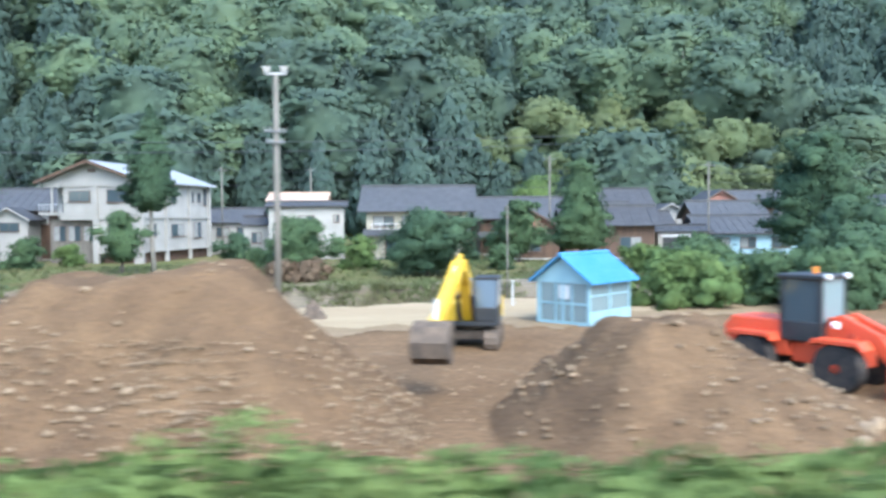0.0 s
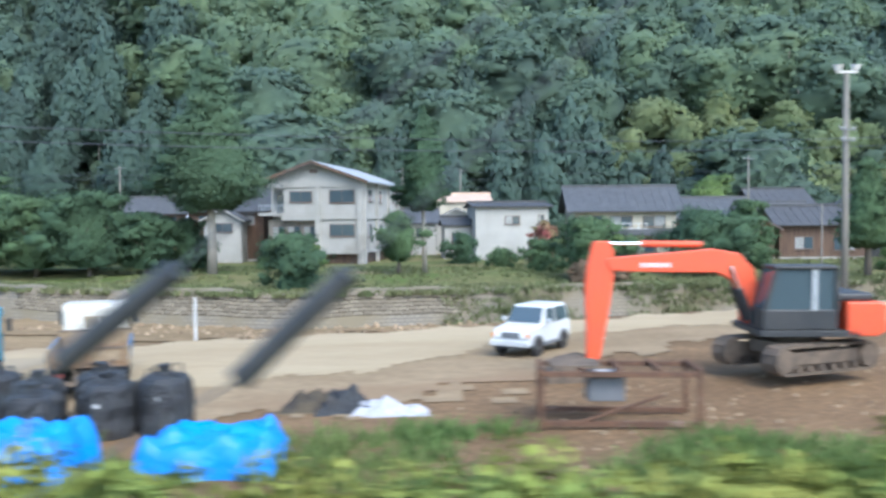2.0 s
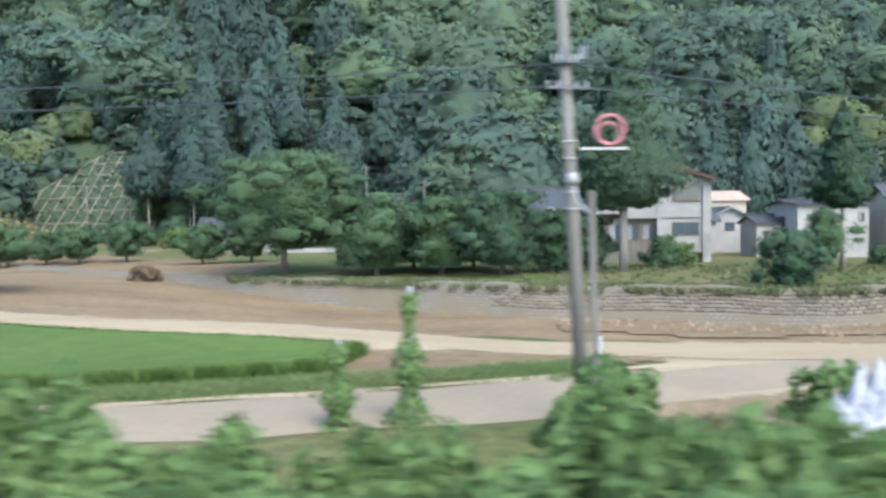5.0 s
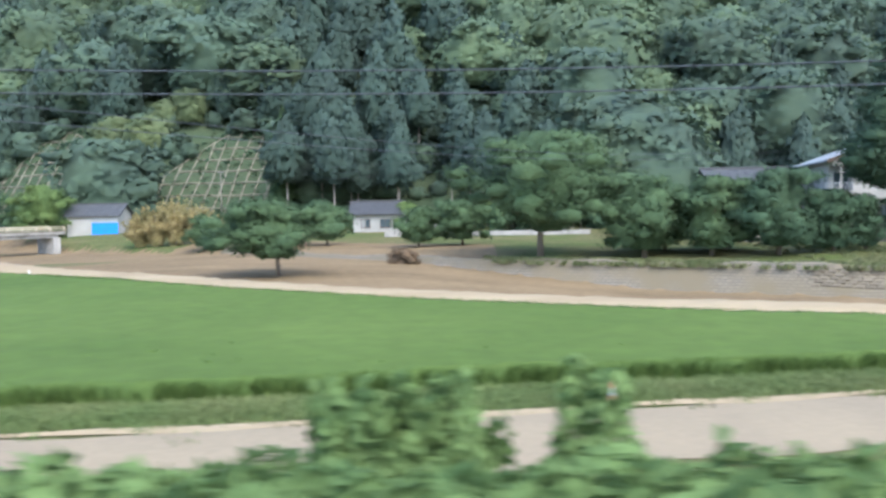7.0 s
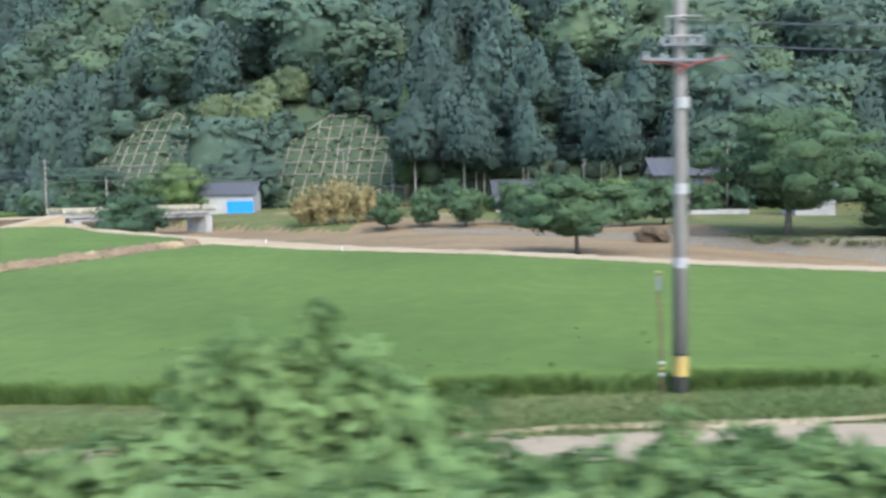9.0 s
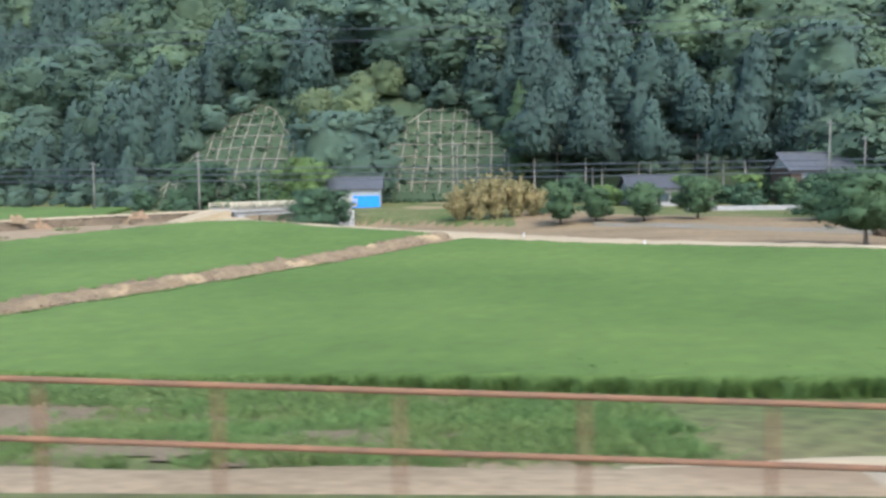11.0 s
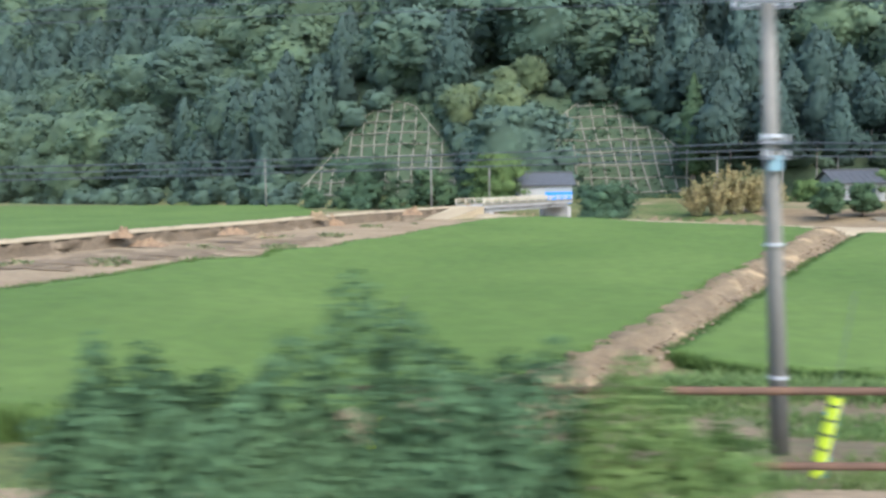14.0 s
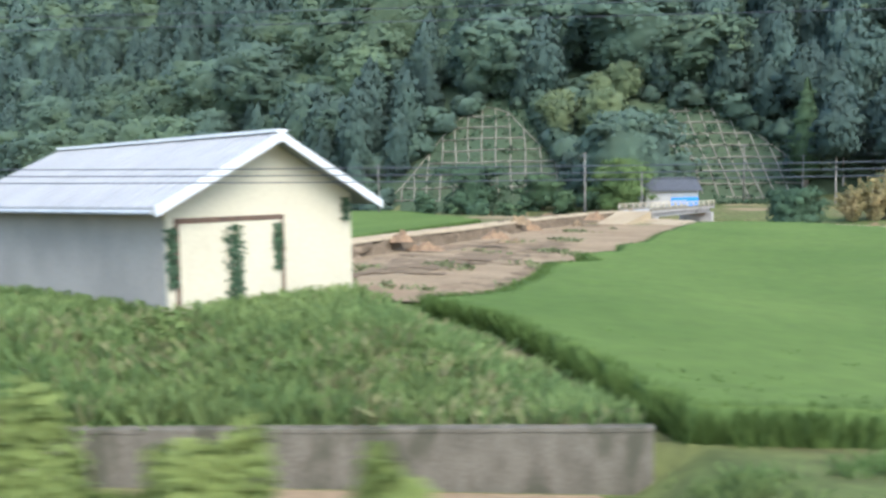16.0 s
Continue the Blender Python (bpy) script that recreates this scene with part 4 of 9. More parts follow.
# ---- the railway's weedy edge ----
def thicket(name, mounds, leaf, per, material, label, seed, stems=None):
    """Leafy mounds of (x, y, half width, half depth, top z): leaves over the shell of each, turned outwards."""
    rng = np.random.RandomState(seed)
    out = []
    for x, y, w, d, top in mounds:
        base = gz(x, y) - 0.1
        n = int(per * (w + d) * max(top - base, 0.4))
        a = rng.normal(0, 1, (n, 3))
        a[:, 2] = np.abs(a[:, 2])
        a /= np.linalg.norm(a, axis=1, keepdims=True)
        lump = 0.82 + 0.2 * np.sin(a[:, 0] * 5 + x * 3) * np.cos(a[:, 1] * 4 + y) + 0.12 * np.sin(a[:, 2] * 9 + x)
        r = lump * rng.uniform(0.7, 1.06, n) ** 0.5
        P = np.stack([x + a[:, 0] * w * r, y + a[:, 1] * d * r, base + a[:, 2] * (top - base) * r], 1)
        out.append(leaf_quads(P, a * [1 / w, 1 / d, 1 / max(top - base, 0.3)], leaf, rng, 0.45))
    V = np.concatenate(out)
    return tagged(new(name, array_mesh(name, V, np.arange(len(V)).reshape(-1, 4), material)), label, "undergrowth", kind="stuff")


rk = np.random.RandomState(81)
weeds = [(x, rk.uniform(5.6, 7.0), rk.uniform(0.7, 1.1), rk.uniform(0.5, 0.8), rk.uniform(1.95, 2.25)) for x in np.arange(17, -19, -0.5)]
thicket("trackside_weeds", weeds, 0.16, 260, M_WEED, "lush trackside weeds on the railway bank", 82)
scrub = [(x, rk.uniform(6.2, 8.5), rk.uniform(0.5, 1.0), rk.uniform(0.5, 0.8), rk.uniform(1.2, 1.9)) for x in np.arange(-19, -37, -0.45)] + [(x, rk.uniform(5.3, 6.1), 0.7, 0.5, rk.uniform(1.6, 1.85)) for x in np.arange(-18, -37, -0.6)]
thicket("trackside_scrub", scrub, 0.14, 260, mat("scrub_leaves", (0.20, 0.20, 0.05), (0.12, 0.16, 0.04), scale=0.5, island=0.35), "yellowish trackside scrub on the railway bank", 83)
kudzu = [(x, rk.uniform(7.4, 10.2), rk.uniform(0.9, 1.5), rk.uniform(0.8, 1.2), rk.uniform(1.05, 1.7)) for x in np.arange(-36.5, -74, -0.55)]
kudzu += [(x, rk.uniform(7.6, 10.2), rk.uniform(0.8, 1.3), rk.uniform(0.7, 1.1), rk.uniform(0.1, 0.75)) for x in np.arange(-74, -131, -0.6)]
kudzu += [(x, rk.uniform(5.4, 7.4), rk.uniform(0.8, 1.2), rk.uniform(0.6, 1.0), rk.uniform(1.2, 1.5)) for x in np.arange(-37, -131, -0.6)]
kudzu += [(-71.4, 10, 2.1, 1.4, 2.5), (-73.6, 9.6, 1.6, 1.2, 2.0), (-92.6, 11, 0.6, 0.6, 1.75), (-91.8, 11, 0.85, 0.8, 1.95), (-91.0, 11, 0.9, 0.8, 2.0), (-89.2, 10.6, 1.0, 0.9, 1.6), (-118.0, 8, 1.25, 1.0, 2.65), (-117.0, 8, 1.2, 1.0, 2.15), (-119.0, 8.2, 1.0, 0.9, 2.0), (-43.5, 8.6, 1.3, 1.0, 1.6), (-53, 9.4, 1.2, 1, 1.35)]
kudzu += [(x, rk.uniform(5.7, 6.7), rk.uniform(0.8, 1.1), 0.8, rk.uniform(1.45, 1.78)) for x in np.arange(-72, -96, -0.7)]
kudzu += [(x, rk.uniform(6.2, 7.3), rk.uniform(0.9, 1.2), 0.9, rk.uniform(1.9, 2.2)) for x in np.arange(-42, -50.5, -0.7)]
kudzu += [(-70.6, 9, 0.9, 0.8, 2.1), (-69.8, 9.2, 0.8, 0.7, 1.8), (-62.3, 8, 0.9, 0.8, 1.85), (-61.4, 8, 0.9, 0.8, 1.95), (-60.6, 8, 0.9, 0.8, 1.9)]
kudzu += [(-61.6, 18.9, 1.25, 1.0, 0.62), (-62.6, 18.6, 0.9, 0.8, -0.1), (-55.9, 20.6, 1.3, 0.8, 0.15), (-54.4, 20.6, 1.0, 0.8, -0.1)]
kudzu += [(-105.6, 9.5, 0.4, 0.4, 1.55), (-105.2, 9.4, 0.75, 0.6, 0.95), (-102.6, 9.5, 0.7, 0.6, 1.0), (-102.1, 9.6, 0.5, 0.5, 0.75), (-99.9, 9.5, 0.28, 0.3, 1.2), (-99.7, 9.5, 0.5, 0.4, 0.6)]
thicket("kudzu_vines", kudzu, 0.24, 300, M_KUDZU, "kudzu vines smothering the railway bank", 84)
late = [(-190.7, 5.7, 0.55, 0.5, 2.35), (-191.6, 5.75, 0.6, 0.5, 2.55), (-188.1, 5.7, 0.5, 0.5, 2.15), (-187.1, 5.7, 0.4, 0.4, 2.1), (-195.2, 5.7, 0.6, 0.5, 2.2), (-194.3, 5.7, 0.42, 0.42, 2.38), (-192.0, 5.8, 0.4, 0.45, 2.25), (-200.2, 5.7, 0.45, 0.45, 2.15), (-201.4, 5.9, 0.65, 0.5, 2.25), (-202.6, 6.0, 0.9, 0.6, 2.3), (-204.2, 6.1, 1.0, 0.6, 2.3), (-206, 6.1, 1.0, 0.6, 2.3), (-184, 5.7, 0.4, 0.4, 1.95), (-158.8, 5.6, 0.45, 0.42, 1.75), (-157.0, 5.6, 0.55, 0.45, 1.95), (-153.9, 5.3, 0.45, 0.4, 1.6)]
thicket("trackside_bushes", late, 0.11, 2200, leaf_mat("pale_weed_leaves", (0.225, 0.255, 0.08), (0.175, 0.22, 0.068), island=0.2, scale=0.5, through_light=0.45), "bushy green weeds close beside the railway", 85)
big_bush = [(-179.5, 6.5, 0.65, 0.7, 2.72), (-178.9, 6.5, 0.9, 0.8, 2.75), (-178.2, 6.3, 0.95, 0.8, 2.7), (-177.5, 6.5, 1.0, 0.8, 2.75), (-176.9, 6.4, 0.9, 0.8, 2.66), (-176.3, 6.5, 0.75, 0.7, 2.5)]
thicket("dark_trackside_bush", big_bush, 0.075, 1700, mat("dark_bush_leaves", (0.066, 0.108, 0.05), (0.05, 0.086, 0.042), scale=0.6, island=0.3), "large dark green bush close beside the railway", 92)
low_bush = [(-163.2, 13.2, 0.75, 0.6, -0.4), (-159.4, 13.2, 0.9, 0.7, -0.25), (-175.4, 6.6, 0.9, 0.7, 2.35), (-174.7, 6.7, 0.55, 0.5, 1.9)]
thicket("light_trackside_bush", low_bush, 0.08, 1400, M_WEED, "light green bushy weeds beside the railway", 93)
mound = [(x - 1.6, y, 1.6, 1.4, gz(x - 1.6, y) + 0.55 * h) for x, y, h in ((-199.8, 27, 1.2), (-202.5, 29.5, 1.4), (-201, 24, 1.3), (-204, 25.5, 1.7), (-199.6, 21.5, 1.0), (-202.5, 20.5, 1.2), (-206, 21.5, 1.5), (-209, 23, 1.6), (-211, 20, 1.5), (-205.5, 18.7, 0.9), (-209.5, 18.6, 1.0), (-214, 20, 1.5), (-200.5, 18.8, 0.55))]
thicket("weedy_mound", mound, 0.15, 420, M_WEED, "tall grass and weeds round the shed", 86)

pe = scatter(((-63, 11.5), (-36, 11.5), (-38, 19), (-46, 21.5), (-55, 22.5), (-62, 19)), 11, rg)
keep = np.sin(pe[:, 0] * 0.7) + np.sin(pe[:, 1] * 1.3 + pe[:, 0] * 0.4) + rg.normal(0, 0.5, len(pe)) > -0.4
tufts("rough_grass", pe[keep], 0.28, M_DRYGRASS, "patchy dry grass and weeds on soil", 49, per=14, wide=0.18, lean=0.6, blade=0.026)
pe = scatter(((-36.5, 9.5), (-10, 9.5), (-9, 13.5), (-22, 18), (-34, 19)), 8, rg)
keep = np.sin(pe[:, 0] * 0.9 + 1) + np.sin(pe[:, 1] * 1.1 - pe[:, 0] * 0.5) + rg.normal(0, 0.5, len(pe)) > -0.9 + 1.6 * smooth_step(13, 19, pe[:, 1])
tufts("yard_verge_grass", pe[keep], 0.3, M_WEED, "green grass creeping over the yard's railway edge", 53, per=15, wide=0.2, lean=0.6, blade=0.028)
sheet("bare_verge", ((-62, 18), (-50, 16), (-38, 14), (-36, 20), (-44, 22.5), (-56, 22)), M_SOIL, "bare brown earth with weeds beside the yard", "soil", 0.03, 0.5, fray=0.6)

# rank grass over the mound that the shed stands on
rm = np.random.RandomState(87)
pe = scatter(((-196.2, 17.9), (-197.6, 22), (-200.6, 29.5), (-204.6, 33), (-214, 35), (-224, 30), (-224, 18), (-205, 17.9)), 16, rm)
lush = np.sin(pe[:, 0] * 0.8 + 2) + np.sin(pe[:, 1] * 1.1 + pe[:, 0] * 0.3)
M_MOUND = leaf_mat("rank_grass_blades", (0.185, 0.24, 0.085), (0.145, 0.208, 0.072), island=0.2, scale=0.3, through_light=0.45)
tufts("mound_grass", pe[lush > -0.6], 0.72, M_MOUND, "rank green grass on the mound round the shed", 88, per=9, wide=0.13, lean=0.4)
tufts("mound_low_grass", pe[lush <= -0.6], 0.55, M_MOUND, "lower green grass on the mound round the shed", 89, per=8, wide=0.13, lean=0.5)
M_STRAW = leaf_mat("straw_grass", (0.24, 0.235, 0.115), (0.2, 0.2, 0.09), island=0.25, scale=0.3)
tufts("mound_straw", pe[(lush > -1.7) & (lush < 0.2)][::2], 0.62, M_STRAW, "yellowed grass among the green on the mound", 96, per=6, wide=0.13, lean=0.5)
ps = scatter(((-213, 46), (-203, 62), (-190, 96), (-183, 100), (-191, 62), (-198, 40)), 1.6, rm)
ps = ps[np.sin(ps[:, 0] * 0.9 + ps[:, 1] * 0.35) + np.sin(ps[:, 1] * 0.55 - ps[:, 0] * 0.2) + rm.normal(0, 0.25, len(ps)) > 1.15]
tufts("soil_weeds", ps, 0.35, M_DRYGRASS, "sparse weeds on the washed-out soil", 97, per=6, wide=0.25, lean=0.7)
rm2 = np.random.RandomState(90)
pe = scatter(((-172.7, 28.3), (-168.3, 28.7), (-158.3, 27.5), (-147.3, 26.2), (-147.2, 23.9), (-160.3, 25.4), (-168.3, 26.6)), 26, rm2)
pe = pe[np.sin(pe[:, 0] * 1.3) + np.sin(pe[:, 1] * 3 + pe[:, 0] * 0.6) > -0.9]
tufts("field_foot_weeds", pe, 0.42 * np.clip((pe[:, 1] - 23.4) / 2.5, 0.3, 1), M_MOUND, "weeds along the paddy's foot", 91, per=12, wide=0.25, lean=1.1, blade=0.04)

# ---- machines and things in the yard ----
M_ORANGE = mat("orange_paint", (0.62, 0.085, 0.03), (0.55, 0.08, 0.035), scale=1.2, rough=0.45, fine=0.12, stain=(0.36, 0.16, 0.09), stain_at=0.66)
M_YPAINT = mat("yellow_paint", (0.68, 0.43, 0.02), (0.6, 0.38, 0.03), scale=1.2, rough=0.45, fine=0.12, stain=(0.35, 0.22, 0.06), stain_at=0.66)
M_BLACK = mat("black_paint", (0.022, 0.024, 0.026), (0.035, 0.035, 0.035), scale=2, rough=0.5, fine=0.1)
M_TRACK = mat("muddy_steel", (0.17, 0.13, 0.095), (0.10, 0.08, 0.065), scale=2.5, rough=0.85, fine=0.35, bump=0.01)
M_STEEL = mat("bare_steel", (0.42, 0.40, 0.37), (0.33, 0.31, 0.28), scale=3, rough=0.4, metal=0.6)
M_CHROME = mat("polished_rod", (0.75, 0.75, 0.74), (0.68, 0.68, 0.67), scale=3, rough=0.2, metal=0.9)
M_GREYPAINT = mat("grey_paint", (0.36, 0.37, 0.37), (0.30, 0.31, 0.31), scale=2, rough=0.5)
M_RUST = mat("rusty_steel", (0.15, 0.085, 0.055), (0.10, 0.062, 0.045), scale=3, rough=0.9, fine=0.35, stain=(0.20, 0.145, 0.11), stain_at=0.6)
M_TYRE = mat("tyre_rubber", (0.03, 0.03, 0.03), (0.06, 0.052, 0.045), scale=4, rough=0.85)
M_WHITE = mat("white_paint", (0.50, 0.50, 0.485), (0.46, 0.46, 0.445), scale=1.0, rough=0.35, fine=0.04)
M_CREAM = mat("cream_paint", (0.42, 0.37, 0.265), (0.35, 0.30, 0.21), scale=1.4, rough=0.5, fine=0.15, stain=(0.36, 0.25, 0.15), stain_at=0.62)
M_BLUEPAINT = mat("blue_paint", (0.055, 0.135, 0.25), (0.075, 0.14, 0.22), scale=1.6, rough=0.6, fine=0.2, stain=(0.19, 0.14, 0.095), stain_at=0.52)
M_CYAN = mat("turquoise_paint", (0.02, 0.225, 0.32), (0.03, 0.20, 0.28), scale=1.4, rough=0.4, fine=0.1)
M_CYANLT = mat("pale_turquoise_paint", (0.12, 0.33, 0.38), (0.075, 0.28, 0.34), scale=0.9, rough=0.45, fine=0.12)
M_BEDDIRT = mat("muddy_truck_bed", (0.26, 0.17, 0.10), (0.18, 0.12, 0.075), scale=2, rough=0.9, fine=0.4)
M_GLASS = glass_mat("dark_glass")
M_GLASSLT = glass_mat("pale_glass", (0.16, 0.21, 0.215), 0.15)
M_LAMP = mat("lamp_lens", (0.75, 0.74, 0.7), (0.7, 0.7, 0.68), rough=0.15)
M_AMBER = mat("amber_lens", (0.75, 0.25, 0.04), (0.7, 0.22, 0.04), rough=0.25)
M_RED = mat("red_lens", (0.2, 0.04, 0.035), (0.14, 0.05, 0.04), rough=0.4)
M_CONCRETE = mat("weathered_concrete", (0.36, 0.34, 0.31), (0.28, 0.265, 0.24), scale=0.9, rough=0.9, fine=0.25, bump=0.01, stain=(0.16, 0.15, 0.13), stain_at=0.62)
M_ROLL = mat("muddy_rolled_matting", (0.085, 0.07, 0.05), (0.045, 0.042, 0.04), scale=3, rough=0.9, fine=0.35, bump=0.04)
M_DUSTGLASS = mat("dust_coated_glass", (0.2, 0.165, 0.11), (0.13, 0.11, 0.08), scale=3, rough=0.4, fine=0.2)
M_DIRTYWHITE = mat("mud_splashed_white_paint", (0.46, 0.44, 0.385), (0.38, 0.35, 0.29), scale=1.6, rough=0.5, fine=0.15, stain=(0.27, 0.215, 0.15), stain_at=0.6)
M_MUDPAINT = mat("mud_caked_paint", (0.25, 0.19, 0.125), (0.19, 0.14, 0.09), scale=2.2, rough=0.9, fine=0.35, bump=0.02, stain=(0.33, 0.28, 0.2), stain_at=0.62)
M_TARP = mat("blue_tarpaulin", (0.012, 0.20, 0.60), (0.02, 0.17, 0.53), scale=1.2, rough=0.4, bump=0.05)
M_BAG = mat("black_woven_bag", (0.017, 0.018, 0.02), (0.034, 0.035, 0.036), scale=2.5, rough=0.5, fine=0.15, bump=0.09, stain=(0.06, 0.052, 0.042), stain_at=0.62)
M_WHITESHEET = mat("white_sheeting", (0.43, 0.43, 0.445), (0.33, 0.33, 0.35), scale=2.2, rough=0.75, fine=0.12, bump=0.08)
M_MIDGREY = mat("dark_grey_plastic", (0.10, 0.105, 0.11), (0.13, 0.13, 0.135), scale=2, rough=0.6)


def turn_to(x, y, hx, hy, z=None):
    """Pose of a thing at (x, y) on the ground whose own x axis points along (hx, hy)."""
    return Matrix.Translation((x, y, gz(x, y) if z is None else z)) @ Matrix.Rotation(math.atan2(hy, hx), 4, "Z")


def crawler(root, y, m):
    """One crawler track: belt of shoes round a frame, sprocket, idler and rollers."""
    L, h, w = 3.7, 0.8, 0.56
    ring = []
    for k in range(36):
        s = k / 36 * (2 * (L - h) + math.pi * h)
        if s < L - h:
            p = (s - (L - h) / 2, 0.0)
        elif s < L - h + math.pi * h / 2:
            a = (s - (L - h)) / (h / 2)
            p = ((L - h) / 2 + h / 2 * math.sin(a), h / 2 - h / 2 * math.cos(a))
        elif s < 2 * (L - h) + math.pi * h / 2:
            p = ((L - h) / 2 - (s - (L - h) - math.pi * h / 2), h)
        else:
            a = (s - 2 * (L - h) - math.pi * h / 2) / (h / 2)
            p = (-(L - h) / 2 - h / 2 * math.sin(a), h / 2 + h / 2 * math.cos(a))
        ring.append(p)
    belt = part("track", Build().box(-1.35, y - 0.17, 0.25, 1.35, y + 0.2, 0.6, m), M_TRACK, root, "mud-caked crawler track", bevel=0.03)
    for (x0, z0), (x1, z1) in zip(ring, ring[1:] + ring[:1]):
        d = Vector((x1 - x0, 0, z1 - z0))
        nrm = Vector((-d.z, 0, d.x)).normalized()
        q = [Vector((x0, 0, z0)), Vector((x0, 0, z0)) + d * 0.9]
        pts = [p + nrm * k for p in q for k in (0, 0.07)]
        vs = [m @ (p + Vector((0, y + sgn * w / 2, 0))) for sgn in (-1, 1) for p in pts]
        part("track_shoe", Build().add(vs, [(0, 1, 3, 2), (4, 6, 7, 5), (0, 4, 5, 1), (2, 3, 7, 6), (1, 5, 7, 3), (0, 2, 6, 4)]), M_TRACK, belt)
    for x in (-1.45, 1.45):
        part("track_wheel", Build().tube(m @ Vector((x, y - 0.27, 0.4)), m @ Vector((x, y + 0.27, 0.4)), 0.3, n=16), M_TRACK, belt)
    for k in range(6):
        x = -1.0 + 0.4 * k
        part("roller", Build().tube(m @ Vector((x, y - 0.25, 0.16)), m @ Vector((x, y + 0.25, 0.16)), 0.1, n=10), M_TRACK, belt)


def beam(pts, w):
    """A closed outline in x and z as a box beam of width w about y 0."""
    return Build().prism(pts, -w / 2, w / 2)


def excavator(pose_m, under_turn, paint, paint_label, label, boom, arm, rod, cab_paint, hood):
    """A crawler excavator: own x forwards, y to its left. boom, arm: outlines; bucket hangs from the arm's foot."""
    root = thing("excavator", pose_m, label, "excavator")
    um = Matrix.Rotation(radians(under_turn), 4, "Z")
    for y in (-0.98, 0.98):
        crawler(root, y, um)
    part("undercarriage", Build().box(-0.9, -0.8, 0.4, 0.9, 0.8, 0.75, um).tube((0, 0, 0.7), (0, 0, 1.0), 0.55, n=20), M_TRACK, root, bevel=0.03)
    part("deck", Build().box(-1.3, -1.22, 0.98, 1.35, 1.22, 1.16), M_BLACK, root, bevel=0.02)
    cw = Build()
    prof = [(-0.95, 1.0), (-1.75, 1.0), (-1.98, 1.12), (-2.02, 1.78), (-1.9, 1.92), (-0.95, 1.92)]
    cw.prism(prof, -1.22, 1.22)
    part("counterweight", cw, paint, root, paint_label + " counterweight", bevel=0.05)
    part("engine_hood", Build().box(-1.75, -0.95, 1.92, -0.72, 1.0, 2.14), hood, root, bevel=0.07)
    part("side_panel", Build().box(-0.95, -1.22, 1.16, 1.2, -0.35, 1.85), paint, root, bevel=0.04)
    part("exhaust", Build().tube((-0.8, -0.6, 2.2), (-0.8, -0.6, 2.6), 0.06, n=10), M_BLACK, root)
    # cab: posts, roof, lower panel and panes
    cab = part("cab", Build().box(-0.7, 0.24, 1.16, 1.28, 1.22, 1.72), cab_paint, root, bevel=0.04)
    part("cab_roof", Build().box(-0.72, 0.22, 2.8, 0.98, 1.24, 2.9), cab_paint, cab, bevel=0.03)
    for x0, x1 in ((-0.68, -0.68), (1.22, 0.92), (-0.08, -0.1)):
        for y in (0.28, 1.18):
            p = Build()
            p.profile([[(x0 - 0.05, y - 0.04, 1.7), (x0 + 0.05, y - 0.04, 1.7), (x0 + 0.05, y + 0.04, 1.7), (x0 - 0.05, y + 0.04, 1.7)],
                       [(x1 - 0.05, y - 0.04, 2.82), (x1 + 0.05, y - 0.04, 2.82), (x1 + 0.05, y + 0.04, 2.82), (x1 - 0.05, y + 0.04, 2.82)]])
            part("cab_post", p, M_GREYPAINT if x0 == -0.08 and y > 1 else cab_paint, cab)
    for y in (0.3, 1.16):
        part("side_window", Build().add([(-0.62, y, 1.72), (-0.14, y, 1.72), (-0.16, y, 2.8), (-0.62, y, 2.8)], [(0, 1, 2, 3)]), M_GLASS, cab)
        part("door_window", Build().add([(-0.03, y, 1.72), (1.18, y, 1.72), (0.9, y, 2.8), (-0.05, y, 2.8)], [(0, 1, 2, 3)]), M_GLASS, cab)
    part("windscreen", Build().add([(1.25, 0.3, 1.72), (1.25, 1.16, 1.72), (0.94, 1.16, 2.8), (0.94, 0.3, 2.8)], [(0, 1, 2, 3)]), M_GLASS, cab)
    part("seat", Build().box(-0.45, 0.5, 1.7, 0.0, 0.95, 2.45), M_BLACK, cab, bevel=0.05)
    part("boom", beam(boom, 0.42), paint, root, paint_label + " curved boom", bevel=0.03)
    part("arm", beam(arm, 0.34), paint, root, bevel=0.03)
    (ax, az), (bx, bz), (cx_, cz), (dx, dz) = rod
    cyl = part("arm_cylinder", Build().tube((ax, 0, az), (ax + (bx - ax) * 0.62, 0, az + (bz - az) * 0.62), 0.09, n=12), paint, root)
    part("rod", Build().tube((ax + (bx - ax) * 0.62, 0, az + (bz - az) * 0.62), (bx, 0, bz), 0.045, n=10), M_CHROME, cyl, "bright steel rod")
    for y in (-0.33, 0.28):
        cyl = part("boom_cylinder", Build().tube((1.25, y, 1.25), (1.25 + (cx_ - 1.25) * 0.6, y, 1.25 + (cz - 1.25) * 0.6), 0.085, n=12), M_BLACK, root)
        part("rod", Build().tube((1.25 + (cx_ - 1.25) * 0.6, y, 1.25 + (cz - 1.25) * 0.6), (cx_, y, cz), 0.045, n=10), M_CHROME, cyl, "bright steel rod")
    bk = Build()
    curve = [(dx - 0.1, dz + 0.25), (dx + 0.35, dz + 0.42), (dx + 0.95, dz + 0.3), (dx + 1.3, dz - 0.1), (dx + 1.2, dz - 0.55), (dx + 0.75, dz - 0.8), (dx + 0.1, dz - 0.75)]
    inner = [(x + (dx + 0.5 - x) * 0.09, z + (dz - 0.2 - z) * 0.09) for x, z in curve]
    n = len(curve)
